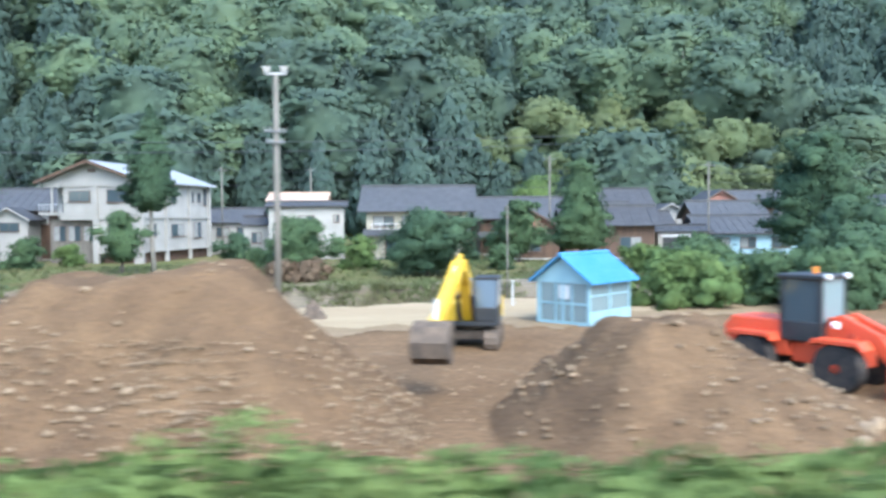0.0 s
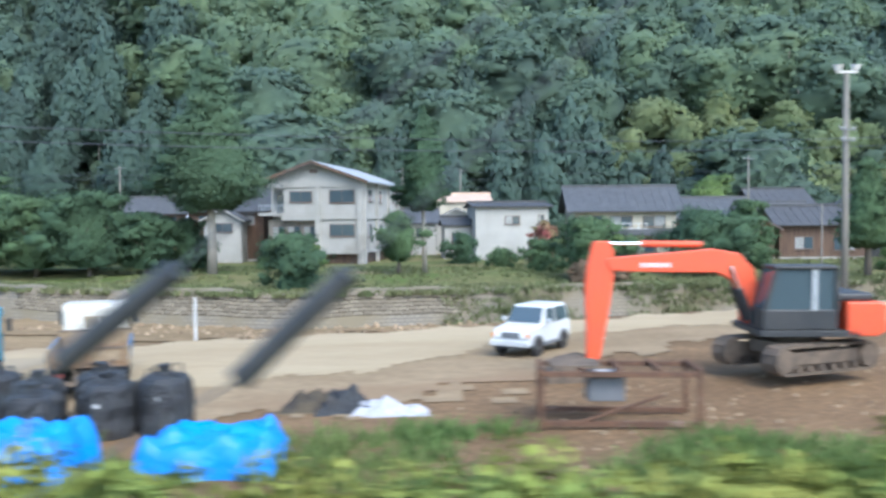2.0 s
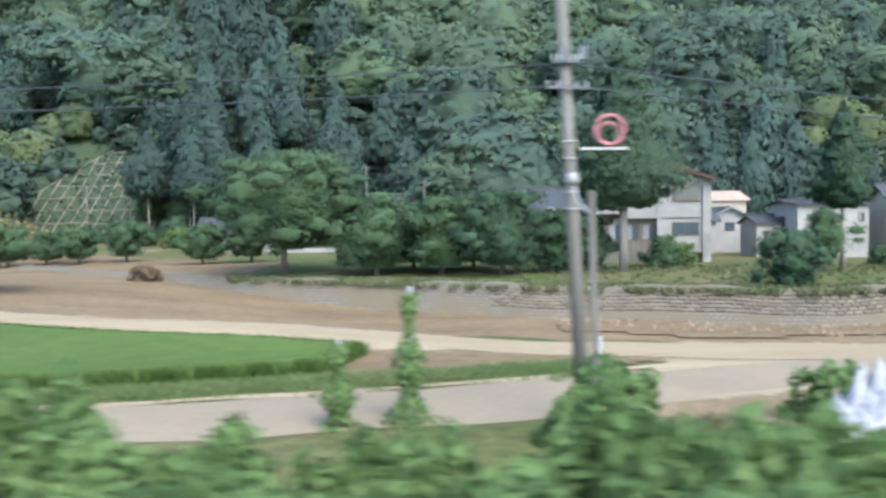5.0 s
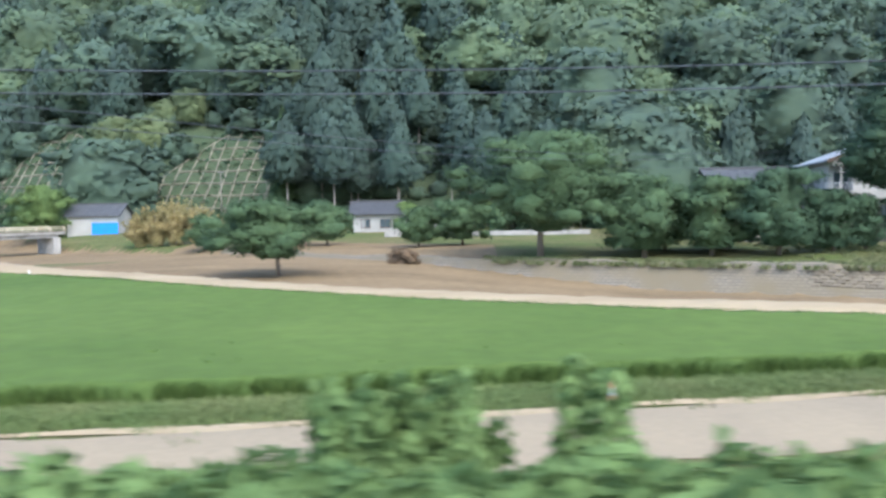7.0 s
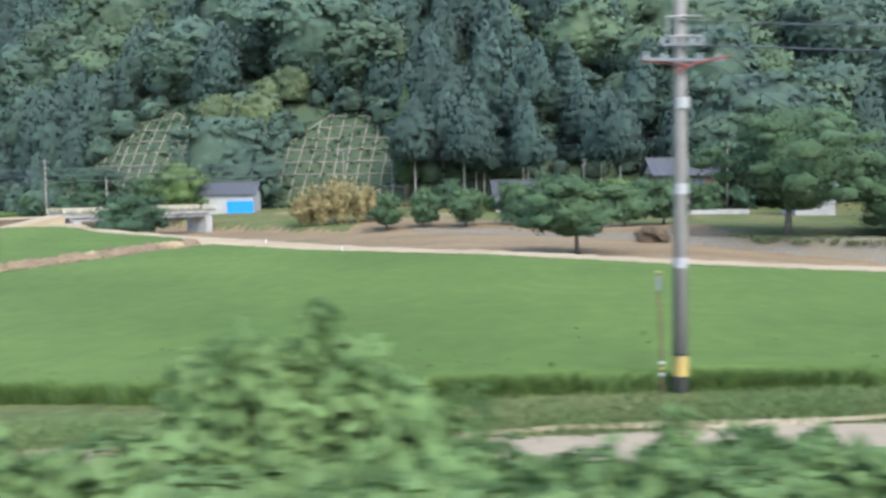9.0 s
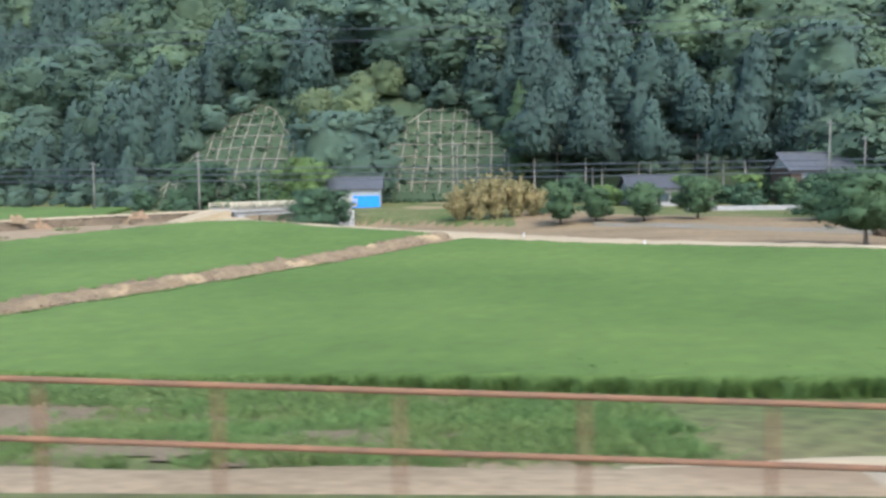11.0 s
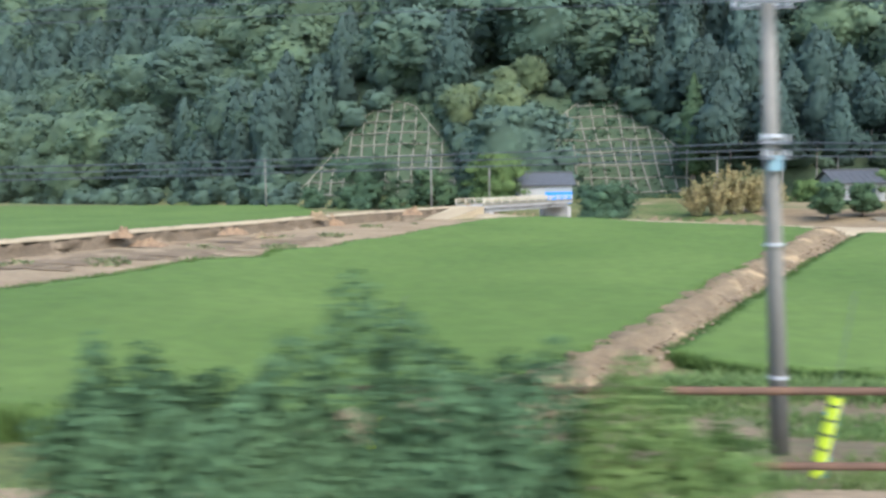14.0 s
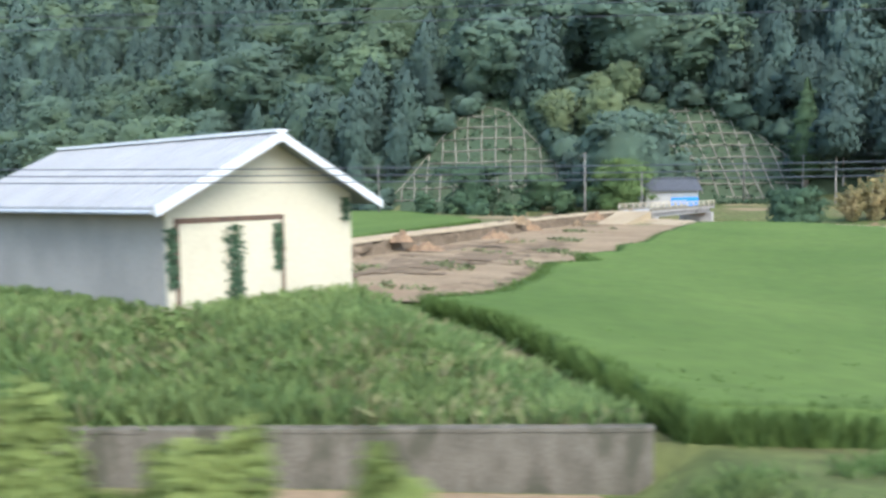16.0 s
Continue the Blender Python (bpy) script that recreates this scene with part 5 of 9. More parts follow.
    for y0, y1 in ((-0.55, 0.55),):
        vs = [(x, y, z) for y in (y0, y1) for x, z in curve] + [(x, y, z) for y in (y0 + 0.04, y1 - 0.04) for x, z in inner]
        fs = [(i, i + 1, n + i + 1, n + i) for i in range(n - 1)] + [(2 * n + i, 3 * n + i, 3 * n + i + 1, 2 * n + i + 1) for i in range(n - 1)]
        fs += [tuple(range(n)), tuple(range(n, 2 * n))]
        bk.add(vs, fs)
    bucket = part("bucket", bk, M_TRACK, root, "worn steel bucket caked with soil")
    for k in range(4):
        y = -0.45 + 0.3 * k
        part("tooth", Build().box(dx + 0.02, y - 0.05, dz - 0.86, dx + 0.12, y + 0.05, dz - 0.66), M_STEEL, bucket)
    part("link", Build().tube((dx + 0.1, 0, dz + 0.35), (dx - 0.35, 0, dz + 0.95), 0.07, n=8), M_STEEL, root)
    return root


BOOM = [(0.75, 1.15), (1.05, 1.15), (1.4, 1.96), (1.8, 2.45), (2.2, 2.66), (3.75, 2.68), (5.2, 2.72), (5.3, 3.08), (3.6, 3.22), (2.3, 3.33), (1.6, 3.2), (1.2, 2.75)]
ARM = [(5.1, 3.3), (5.2, 3.56), (5.65, 3.56), (5.8, 2.9), (5.88, 2.3), (5.84, 1.3), (5.84, 0.2), (5.48, 0.2), (5.27, 1.3), (5.1, 2.4), (5.05, 2.9)]
ex = excavator(turn_to(-16.2, 23.5, -1, 0.03, -0.5), 24, M_ORANGE, "orange", "orange crawler excavator with a dark cab on bare soil", BOOM, ARM, ((2.6, 3.45), (5.3, 3.5), (1.85, 2.85), (5.7, -0.1)), M_BLACK, M_BLACK)
mark = Build()
for k in range(7):
    mark.box(3.5 + 0.125 * k, 0.212, 2.82, 3.59 + 0.125 * k, 0.216, 2.95)
part("lettering", mark, M_WHITE, ex, "white block lettering along the boom")
YB = [(0.75, 1.15), (1.05, 1.15), (2.4, 2.7), (3.5, 3.3), (4.5, 3.35), (6.2, 2.72), (6.35, 3.08), (4.6, 3.75), (3.4, 3.75), (2.1, 3.1), (1.1, 2.0)]
YA = [(5.8, 3.1), (6.1, 3.4), (6.5, 3.25), (10.5, 2.25), (10.4, 1.95), (10.1, 1.95), (6.1, 2.75)]
excavator(turn_to(1.05, 30.6, -0.14, -1, -0.95) @ Matrix.Scale(0.88, 4), 0, M_YPAINT, "yellow", "yellow crawler excavator with its arm stretched forwards", YB, YA, ((3.6, 3.9), (5.9, 3.4), (2.5, 2.95), (10.1, 1.9)), M_BLACK, M_BLACK)


def wheel(root, x, y, r, w, rim_mat, name="wheel"):
    """Tyre with a rounded tread and a rim, axle along y."""
    n = 24
    prof = [(-w / 2, r * 0.62), (-w / 2, r * 0.93), (-w * 0.34, r), (w * 0.34, r), (w / 2, r * 0.93), (w / 2, r * 0.62)]
    rings = [[(x + q * math.cos(2 * math.pi * i / n), y + o, r + q * math.sin(2 * math.pi * i / n)) for i in range(n)] for o, q in prof]
    t = part("tyre", Build().profile(rings), M_TYRE, root, smooth=False)
    part("rim", Build().tube((x, y - w * 0.42, r), (x, y + w * 0.42, r), r * 0.58, n=18).tube((x, y - w * 0.5, r), (x, y + w * 0.5, r), r * 0.2, n=10), rim_mat, t)


def wheel_loader():
    root = thing("wheel_loader", turn_to(10.2, 23.2, 0.6, -0.8, -0.9), "orange wheel loader with a black cab on bare soil", "loader")
    for x in (-1.25, 1.25):
        for y in (-0.85, 0.85):
            wheel(root, x, y, 0.66, 0.48, M_ORANGE)
    part("rear_body", Build().prism([(-2.3, 0.75), (-2.35, 1.45), (-2.1, 1.75), (-0.45, 1.75), (-0.3, 0.75)], -0.6, 0.6), M_ORANGE, root, bevel=0.06)
    part("rear_bumper", Build().box(-2.6, -0.95, 0.7, -2.25, 0.95, 1.05), M_ORANGE, root, bevel=0.04)
    part("grille", Build().box(-2.38, -0.4, 0.9, -2.34, 0.4, 1.5), M_BLACK, root)
    part("front_frame", Build().box(-0.3, -0.45, 0.6, 1.6, 0.45, 1.15).prism([(0.5, 1.1), (0.7, 1.9), (1.1, 1.9), (1.5, 1.1)], -0.4, 0.4), M_ORANGE, root, bevel=0.04)
    for y in (-0.85, 0.85):
        for x in (-1.25, 1.25):
            part("mudguard", Build().prism([(x - 0.75, 1.2), (x - 0.6, 1.4), (x + 0.6, 1.4), (x + 0.75, 1.2), (x + 0.55, 1.3), (x - 0.55, 1.3)], y - 0.3, y + 0.3), M_ORANGE, root)
    cab = part("cab", Build().box(-0.55, -0.65, 1.2, 0.65, 0.65, 1.75), M_BLACK, root, bevel=0.04)
    part("cab_roof", Build().box(-0.65, -0.72, 2.9, 0.7, 0.72, 3.02), M_BLACK, cab, bevel=0.03)
    for x in (-0.5, 0.6):
        for y in (-0.6, 0.6):
            part("cab_post", Build().box(x - 0.05, y - 0.05, 1.7, x + 0.05, y + 0.05, 2.92), M_BLACK, cab)
    part("windscreen", Build().box(0.6, -0.55, 1.75, 0.62, 0.55, 2.9), M_GLASSLT, cab)
    for y in (-0.6, 0.6):
        part("side_window", Build().box(-0.45, y - 0.01, 1.75, 0.55, y + 0.01, 2.9), M_GLASS, cab)
    for y in (-0.5, 0.5):
        part("work_light", Build().tube((0.68, y, 2.98), (0.8, y, 2.98), 0.08, n=10), M_LAMP, cab)
    part("beacon", Build().tube((0.0, 0.2, 3.02), (0.0, 0.2, 3.2), 0.08, n=10), M_AMBER, cab, "amber warning beacon")
    for y in (-0.35, 0.35):
        part("lift_arm", Build().prism([(0.75, 1.85), (1.05, 2.0), (2.1, 1.55), (2.85, 0.55), (2.6, 0.45), (1.9, 1.2)], y - 0.08, y + 0.08), M_ORANGE, root, bevel=0.02)
        part("headlight", Build().tube((1.0, y * 2, 1.75), (1.12, y * 2, 1.75), 0.1, n=12), M_LAMP, root)
    part("tilt_cylinder", Build().tube((1.0, 0, 1.8), (2.5, 0, 1.1), 0.07, n=10), M_STEEL, root)
    bk = Build().prism([(2.6, 0.05), (3.5, 0.02), (3.5, 0.06), (2.75, 0.12), (2.65, 0.8), (3.1, 1.05), (3.08, 1.1), (2.58, 0.85)], -1.1, 1.1)
    for y in (-1.1, 1.06):
        bk.prism([(2.6, 0.05), (3.5, 0.02), (3.1, 1.08), (2.58, 0.85)], y, y + 0.04)
    part("bucket", bk, M_ORANGE, root)


wheel_loader()


def kei_car():
    root = thing("white_car", turn_to(-23.0, 29.2, -0.52, -0.85), "small boxy white off-road car parked on sand", "car")
    outline = [(-1.66, 0.42), (-1.68, 0.98), (-1.6, 1.05), (-1.5, 1.58), (-1.38, 1.66), (0.22, 1.66), (0.62, 1.08), (1.55, 0.98), (1.68, 0.86), (1.7, 0.42)]
    hw = [0.72, 0.73, 0.72, 0.62, 0.58, 0.58, 0.69, 0.68, 0.66, 0.68]
    vs = [(x, -w, z) for (x, z), w in zip(outline, hw)] + [(x, w, z) for (x, z), w in zip(outline, hw)]
    n = len(outline)
    body = part("body", Build().add(vs, [tuple(range(n)), tuple(range(n, 2 * n))[::-1]] + [(i, n + i, n + (i + 1) % n, (i + 1) % n) for i in range(n)]), M_WHITE, root, bevel=0.05)
    for s in (-1, 1):
        part("front_side_window", Build().add([(-0.3, s * 0.733, 1.08), (0.48, s * 0.728, 1.1), (0.2, s * 0.627, 1.56), (-0.3, s * 0.63, 1.56)], [(0, 1, 2, 3)]), M_GLASS, body)
        part("rear_side_window", Build().add([(-1.42, s * 0.733, 1.1), (-0.42, s * 0.733, 1.08), (-0.42, s * 0.635, 1.56), (-1.34, s * 0.63, 1.56)], [(0, 1, 2, 3)]), M_GLASS, body)
        part("headlight", Build().tube((1.66, s * 0.48, 0.78), (1.73, s * 0.48, 0.78), 0.1, n=14), M_LAMP, body)
        part("indicator", Build().box(1.66, s * 0.62 - 0.06, 0.72, 1.71, s * 0.62 + 0.06, 0.84), M_AMBER, body)
        part("wing_mirror", Build().box(0.42, s * 0.84 - 0.09, 1.1, 0.52, s * 0.84 + 0.09, 1.25), M_WHITE, body, bevel=0.02)
        part("sill", Build().box(-0.7, s * 0.72 - 0.04, 0.36, 0.7, s * 0.72 + 0.04, 0.46), M_MIDGREY, body)
        for x in (-1.05, 1.05):
            arch = [(x + 0.42 * math.cos(a), 0.34 + 0.42 * math.sin(a)) for a in [math.pi * k / 10 for k in range(11)]]
            part("wheel_arch", Build().prism(arch, s * 0.735 - 0.02, s * 0.735 + 0.02), M_MIDGREY, body)
            wheel(root, x, s * 0.66, 0.34, 0.2, M_STEEL)
    part("windscreen", Build().add([(0.66, -0.62, 1.12), (0.66, 0.62, 1.12), (0.29, 0.55, 1.6), (0.29, -0.55, 1.6)], [(0, 1, 2, 3)]), M_GLASS, body)
    part("grille", Build().box(1.68, -0.33, 0.68, 1.72, 0.33, 0.88), M_MIDGREY, body)
    part("bumper", Build().box(1.62, -0.72, 0.42, 1.82, 0.72, 0.6), M_WHITE, body, bevel=0.03)
    part("number_plate", Build().box(1.82, -0.17, 0.45, 1.84, 0.17, 0.6), M_WHITE, body)
    part("lower_grille", Build().box(1.815, -0.5, 0.36, 1.825, 0.5, 0.42), M_BLACK, body)


kei_car()


def dump_truck(x, y, hx, hy, cab_paint, side_paint, label):
    """A light tipper seen from behind: cab, chassis, dropside bed, wheels."""
    root = thing("dump_truck", turn_to(x, y, hx, hy), label, "truck", "tippers in the yard")
    prof = [(0.95, 0.75), (0.95, 2.2), (1.08, 2.32), (2.25, 2.32), (2.42, 2.2), (2.62, 1.45), (2.65, 0.5), (2.2, 0.5), (1.9, 0.75)]
    cab = part("cab", Build().prism(prof, -0.95, 0.95), cab_paint, root, bevel=0.06)
    part("rear_window", Build().box(0.925, -0.38, 1.62, 0.945, 0.3, 1.9), M_DUSTGLASS, cab, "dusty rear window")
    part("window_bar", Build().box(0.915, -0.05, 1.6, 0.93, -0.02, 1.92), cab_paint, cab)
    part("cab_seam", Build().box(0.935, -0.94, 1.5, 0.948, 0.94, 1.53), M_MUDPAINT, cab)
    part("window_frame", Build().box(0.935, -0.42, 1.58, 0.948, 0.34, 1.94), M_MUDPAINT, cab)
    for s in (-1, 1):
        part("side_window", Build().add([(1.15, s * 0.957, 1.5), (2.35, s * 0.957, 1.45), (2.25, s * 0.957, 2.1), (1.15, s * 0.957, 2.1)], [(0, 1, 2, 3)]), M_GLASS, cab)
        part("mirror", Build().box(2.4, s * 1.13 - 0.08, 1.55, 2.48, s * 1.13 + 0.08, 1.95).tube((2.4, s * 0.95, 1.95), (2.44, s * 1.13, 1.9), 0.02, n=6), M_BLACK, cab)
        wheel(root, 1.75, s * 0.82, 0.4, 0.24, M_GREYPAINT)
        wheel(root, -1.35, s * 0.78, 0.4, 0.42, M_GREYPAINT)
        part("mudguard", Build().prism([(-1.85, 0.86), (-1.75, 0.93), (-0.95, 0.93), (-0.85, 0.86), (-0.85, 0.5), (-0.89, 0.86), (-1.81, 0.86), (-1.85, 0.5)], s * 0.78 - 0.25, s * 0.78 + 0.25), M_BLACK, root)
    part("windscreen", Build().add([(2.45, -0.85, 2.14), (2.45, 0.85, 2.14), (2.63, 0.85, 1.48), (2.63, -0.85, 1.48)], [(0, 1, 2, 3)]), M_GLASS, cab)
    part("chassis", Build().box(-2.3, -0.4, 0.55, 2.2, 0.4, 0.8), M_TRACK, root)
    bed = part("bed", Build().box(-2.45, -1.02, 0.95, 0.8, 1.02, 1.02).box(-2.4, -0.9, 1.02, 0.75, 0.9, 1.06), M_BEDDIRT, root, "muddy steel tipper bed")
    part("headboard", Build().box(0.74, -1.02, 1.02, 0.82, 1.02, 1.5), M_MUDPAINT, bed, bevel=0.01)
    part("headboard_rail", Build().box(0.73, -1.03, 1.5, 0.84, 1.03, 1.56), M_TRACK, bed)
    for s in (-1, 1):
        part("side_board", Build().box(-2.4, s * 1.02 - 0.03, 1.0, 0.74, s * 1.02 + 0.03, 1.4), side_paint, bed, bevel=0.01)
        part("board_lining", Build().box(-2.38, s * 0.975 - 0.012, 1.03, 0.72, s * 0.975 + 0.012, 1.38), M_MUDPAINT, bed)
        part("corner_post", Build().box(-2.49, s * 1.0 - 0.05, 0.92, -2.4, s * 1.0 + 0.05, 1.46), M_MUDPAINT, bed)
        part("tail_lamp", Build().box(-2.44, s * 0.76 - 0.13, 0.66, -2.38, s * 0.76 + 0.13, 0.75), M_RED, root)
        part("mud_flap", Build().box(-1.95, s * 0.78 - 0.22, 0.2, -1.92, s * 0.78 + 0.22, 0.7), M_BLACK, root)
    tail = part("tailboard", Build().box(-2.47, -0.95, 1.0, -2.41, 0.95, 1.4), M_BEDDIRT, bed)
    for k in (-1, 1):
        part("panel", Build().box(-2.485, k * 0.47 - 0.38, 1.06, -2.472, k * 0.47 + 0.38, 1.34), M_MUDPAINT, tail)
        part("hinge", Build().box(-2.51, k * 0.62 - 0.04, 0.88, -2.47, k * 0.62 + 0.04, 1.1), M_TRACK, tail)
        part("step_bracket", Build().box(-2.46, k * 0.34 - 0.04, 0.5, -2.4, k * 0.34 + 0.04, 0.92), M_TRACK, bed)
    part("top_rail", Build().box(-2.49, -0.97, 1.38, -2.40, 0.97, 1.44), M_TRACK, tail)
    part("under_rail", Build().box(-2.5, -1.0, 0.9, -2.4, 1.0, 0.97), M_BEDDIRT, bed)
    part("bumper", Build().box(-2.5, -0.95, 0.42, -2.4, 0.95, 0.54), M_TRACK, root)
    part("number_plate", Build().box(-2.46, -0.18, 0.62, -2.44, 0.18, 0.8), M_MUDPAINT, root)
    return root


dump_truck(-42.95, 21.9, -0.26, 0.966, M_CREAM, M_BLUEPAINT, "cream light tipper truck caked in brown mud")
dump_truck(-36.55, 24.8, -0.33, 0.944, M_DIRTYWHITE, M_BLUEPAINT, "white light tipper truck with a muddy brown bed")


def tanker():
    root = thing("tank_truck", turn_to(-39.75, 23.4, -0.43, 0.903), "turquoise tank truck with a hose, between two tippers", "truck")
    prof = [(1.0, 0.75), (1.0, 2.2), (1.1, 2.3), (2.2, 2.3), (2.4, 2.15), (2.6, 1.45), (2.62, 0.5), (2.15, 0.5), (1.9, 0.75)]
    cab = part("cab", Build().prism(prof, -0.95, 0.95), M_CYAN, root, bevel=0.07)
    part("rear_window", Build().box(0.98, -0.5, 1.7, 0.995, 0.5, 2.0), M_GLASS, cab)
    for s in (-1, 1):
        part("side_window", Build().add([(1.15, s * 0.957, 1.5), (2.35, s * 0.957, 1.45), (2.25, s * 0.957, 2.08), (1.15, s * 0.957, 2.08)], [(0, 1, 2, 3)]), M_GLASS, cab)
        part("mirror", Build().box(2.4, s * 1.13 - 0.08, 1.5, 2.48, s * 1.13 + 0.08, 1.9), M_BLACK, cab)
        wheel(root, 1.75, s * 0.82, 0.4, 0.24, M_GREYPAINT)
        wheel(root, -1.2, s * 0.78, 0.4, 0.42, M_GREYPAINT)
        part("fender", Build().prism([(-1.75, 0.5), (-1.75, 0.95), (-0.65, 0.95), (-0.65, 0.5), (-0.75, 0.85), (-1.65, 0.85)], s * 0.78 - 0.26, s * 0.78 + 0.26), M_CYAN, root)
    part("windscreen", Build().add([(2.43, -0.85, 2.1), (2.43, 0.85, 2.1), (2.61, 0.85, 1.48), (2.61, -0.85, 1.48)], [(0, 1, 2, 3)]), M_GLASS, cab)
    part("chassis", Build().box(-2.1, -0.4, 0.55, 2.2, 0.4, 0.85), M_CYAN, root)
    n, rings = 24, []
    for x, r in ((-2.2, 0.05), (-2.17, 0.35), (-2.05, 0.6), (-1.85, 0.72), (0.45, 0.72), (0.65, 0.6), (0.75, 0.3), (0.78, 0.05)):
        rings.append([(x, 1.36 * r * math.cos(2 * math.pi * i / n), 1.45 + 0.98 * r * math.sin(2 * math.pi * i / n)) for i in range(n)])
    tank = part("tank", Build().profile(rings), M_CYAN, root, "turquoise oval tank, paler on top", smooth=True)
    part("tank_top", Build().profile([[(x, 0.988 * math.cos(a), 1.453 + 0.712 * math.sin(a)) for a in np.linspace(0.75, 2.4, 12)] + [(x, 0.97 * math.cos(a), 1.45 + 0.695 * math.sin(a)) for a in np.linspace(2.4, 0.75, 12)] for x in (-1.8, 0.42)]), M_CYANLT, tank)
    part("manhole", Build().tube((-0.6, 0, 2.05), (-0.6, 0, 2.25), 0.26, n=16), M_CYANLT, tank)
    part("valve", Build().tube((-0.1, 0.2, 2.05), (-0.1, 0.2, 2.35), 0.05, n=8), M_STEEL, tank)
    ring = [(-2.22, 0.36 * math.cos(a), 1.35 + 0.36 * math.sin(a)) for a in np.linspace(0, 2 * math.pi, 21)]
    part("hose_ring", Build().path(ring, 0.05), M_GREYPAINT, tank, "coiled grey hose on the tank's end")
    part("plate", Build().box(-2.24, -0.17, 1.26, -2.215, 0.17, 1.46), M_WHITE, tank)
    logo = Build()
    for k in range(3):
        logo.box(-2.2 - 0.004 * k, -0.28 + 0.12 * k, 1.82 - 0.03 * k, -2.16, -0.2 + 0.12 * k, 1.96 - 0.05 * k)
    part("emblem", logo, M_RED, tank, "small red emblem")
    for k in range(5):
        part("letter_block", Build().box(-1.55 + 0.36 * k, 0.96, 1.45, -1.32 + 0.36 * k, 0.985, 1.66), M_WHITE, tank)
    hose = [(0.6, 0.92, 1.0), (0.0, 0.98, 0.98), (-0.8, 1.02, 0.93), (-1.6, 1.0, 0.86), (-2.2, 0.7, 0.9), (-2.4, 0.1, 0.85), (-2.35, -0.5, 1.0)]
    part("hose", Build().path(hose, 0.055), M_GREYPAINT, root, "grey suction hose slung along the side")
    part("bumper", Build().box(-2.3, -0.9, 0.45, -2.2, 0.9, 0.62), M_CYAN, root)
    for s in (-1, 1):
        part("tail_lamp", Build().box(-2.33, s * 0.62 - 0.24, 0.5, -2.3, s * 0.62 + 0.24, 0.6), M_RED, root)
        part("indicator", Build().box(-2.33, s * 0.28 - 0.08, 0.5, -2.3, s * 0.28 + 0.08, 0.6), M_AMBER, root)


tanker()


def crumpled(name, cx, cy, z0, sx, sy, h, seed, material, label, category, folds=0.12, mound=True, n=26):
    """Sheeting thrown over or heaped on something: a folded, wrinkled skin down to the ground."""
    rng = np.random.RandomState(seed)
    u, v = np.meshgrid(np.linspace(-1, 1, n), np.linspace(-1, 1, n))
    edge = np.maximum(np.abs(u), np.abs(v))
    top = np.clip((1 - edge) / (0.22 if not mound else 0.75), 0, 1) ** (0.5 if not mound else 0.8)
    ph = rng.uniform(0, 6, 6)
    w = np.sin(u * 5 + v * 3 + ph[0]) * np.sin(v * 6 - u * 2 + ph[1]) + 0.6 * np.sin(u * 11 + ph[2]) * np.cos(v * 9 + ph[3]) + rng.normal(0, 0.25, u.shape)
    Z = z0 + h * top * (1 + folds * w) + 0.02 * w
    X, Y = cx + u * sx * (1 + 0.06 * np.sin(v * 7 + ph[4])), cy + v * sy * (1 + 0.06 * np.sin(u * 6 + ph[5]))
    i = (np.arange(n - 1)[:, None] * n + np.arange(n - 1)[None]).ravel()
    ob = new(name, array_mesh(name, np.stack([X, Y, Z], -1).reshape(-1, 3), np.stack([i, i + 1, i + n + 1, i + n], 1), material))
    return tagged(ob, label, category)


crumpled("tarpaulin", -34.0, 15.3, gz(-34, 15.3) - 0.1, 1.25, 0.95, 1.08, 5, M_TARP, "bright blue tarpaulin over stacked boxes", "tarpaulin", 0.07, False)
crumpled("tarpaulin", -30.5, 15.9, gz(-30.5, 15.9) - 0.1, 1.3, 0.9, 0.78, 6, M_TARP, "bright blue tarpaulin over a heap", "tarpaulin", 0.16, False)
cr = thing("plastic_crate", turn_to(-35.25, 14.75, 1, 0.1), "pale grey crate beside the blue tarpaulin", "crate")
part("crate_body", Build().box(-0.2, -0.4, 0, 0.2, 0.4, 1.05), M_GREYPAINT, cr, bevel=0.02)
# Black strips on the solid face stand in for shade within the slots.
for k in range(4):
    part("slot", Build().box(-0.14, -0.41, 0.15 + 0.24 * k, 0.14, -0.4, 0.27 + 0.24 * k), M_BLACK, cr)
DEB = (("rolled_mat", -29.4, 20.6, 0.75, 0.5, 0.42, M_ROLL, "dark muddy rolled matting on sand"), ("rolled_mat", -28.5, 20.4, 0.7, 0.5, 0.5, M_BAG, "black plastic heap on sand"), ("sheeting", -27.6, 20.1, 0.75, 0.45, 0.32, M_WHITESHEET, "crumpled white sheeting on sand"), ("sheeting", -26.9, 20.0, 0.5, 0.35, 0.2, M_WHITESHEET, "crumpled white sheeting on sand"))
for k, (nm, x, y, sx, sy, h, m_, lb) in enumerate(DEB):
    crumpled(nm, x, y, gz(x, y) - 0.03, sx, sy, h, 20 + k, m_, lb, "debris", 0.3)
for k, (x, y, z, sx, sy, h) in enumerate(((-55.75, 19.1, 0.25, 0.8, 0.5, 0.75), (-55.15, 19.3, 0.75, 0.65, 0.4, 0.55), (-56.2, 18.9, 0.1, 0.55, 0.4, 0.45))):
    crumpled("white_sheeting", x, y, gz(x, y) + z, sx, sy, h, 30 + k, M_WHITESHEET, "bright white crumpled sheeting caught on bushes", "sheeting", 0.75)
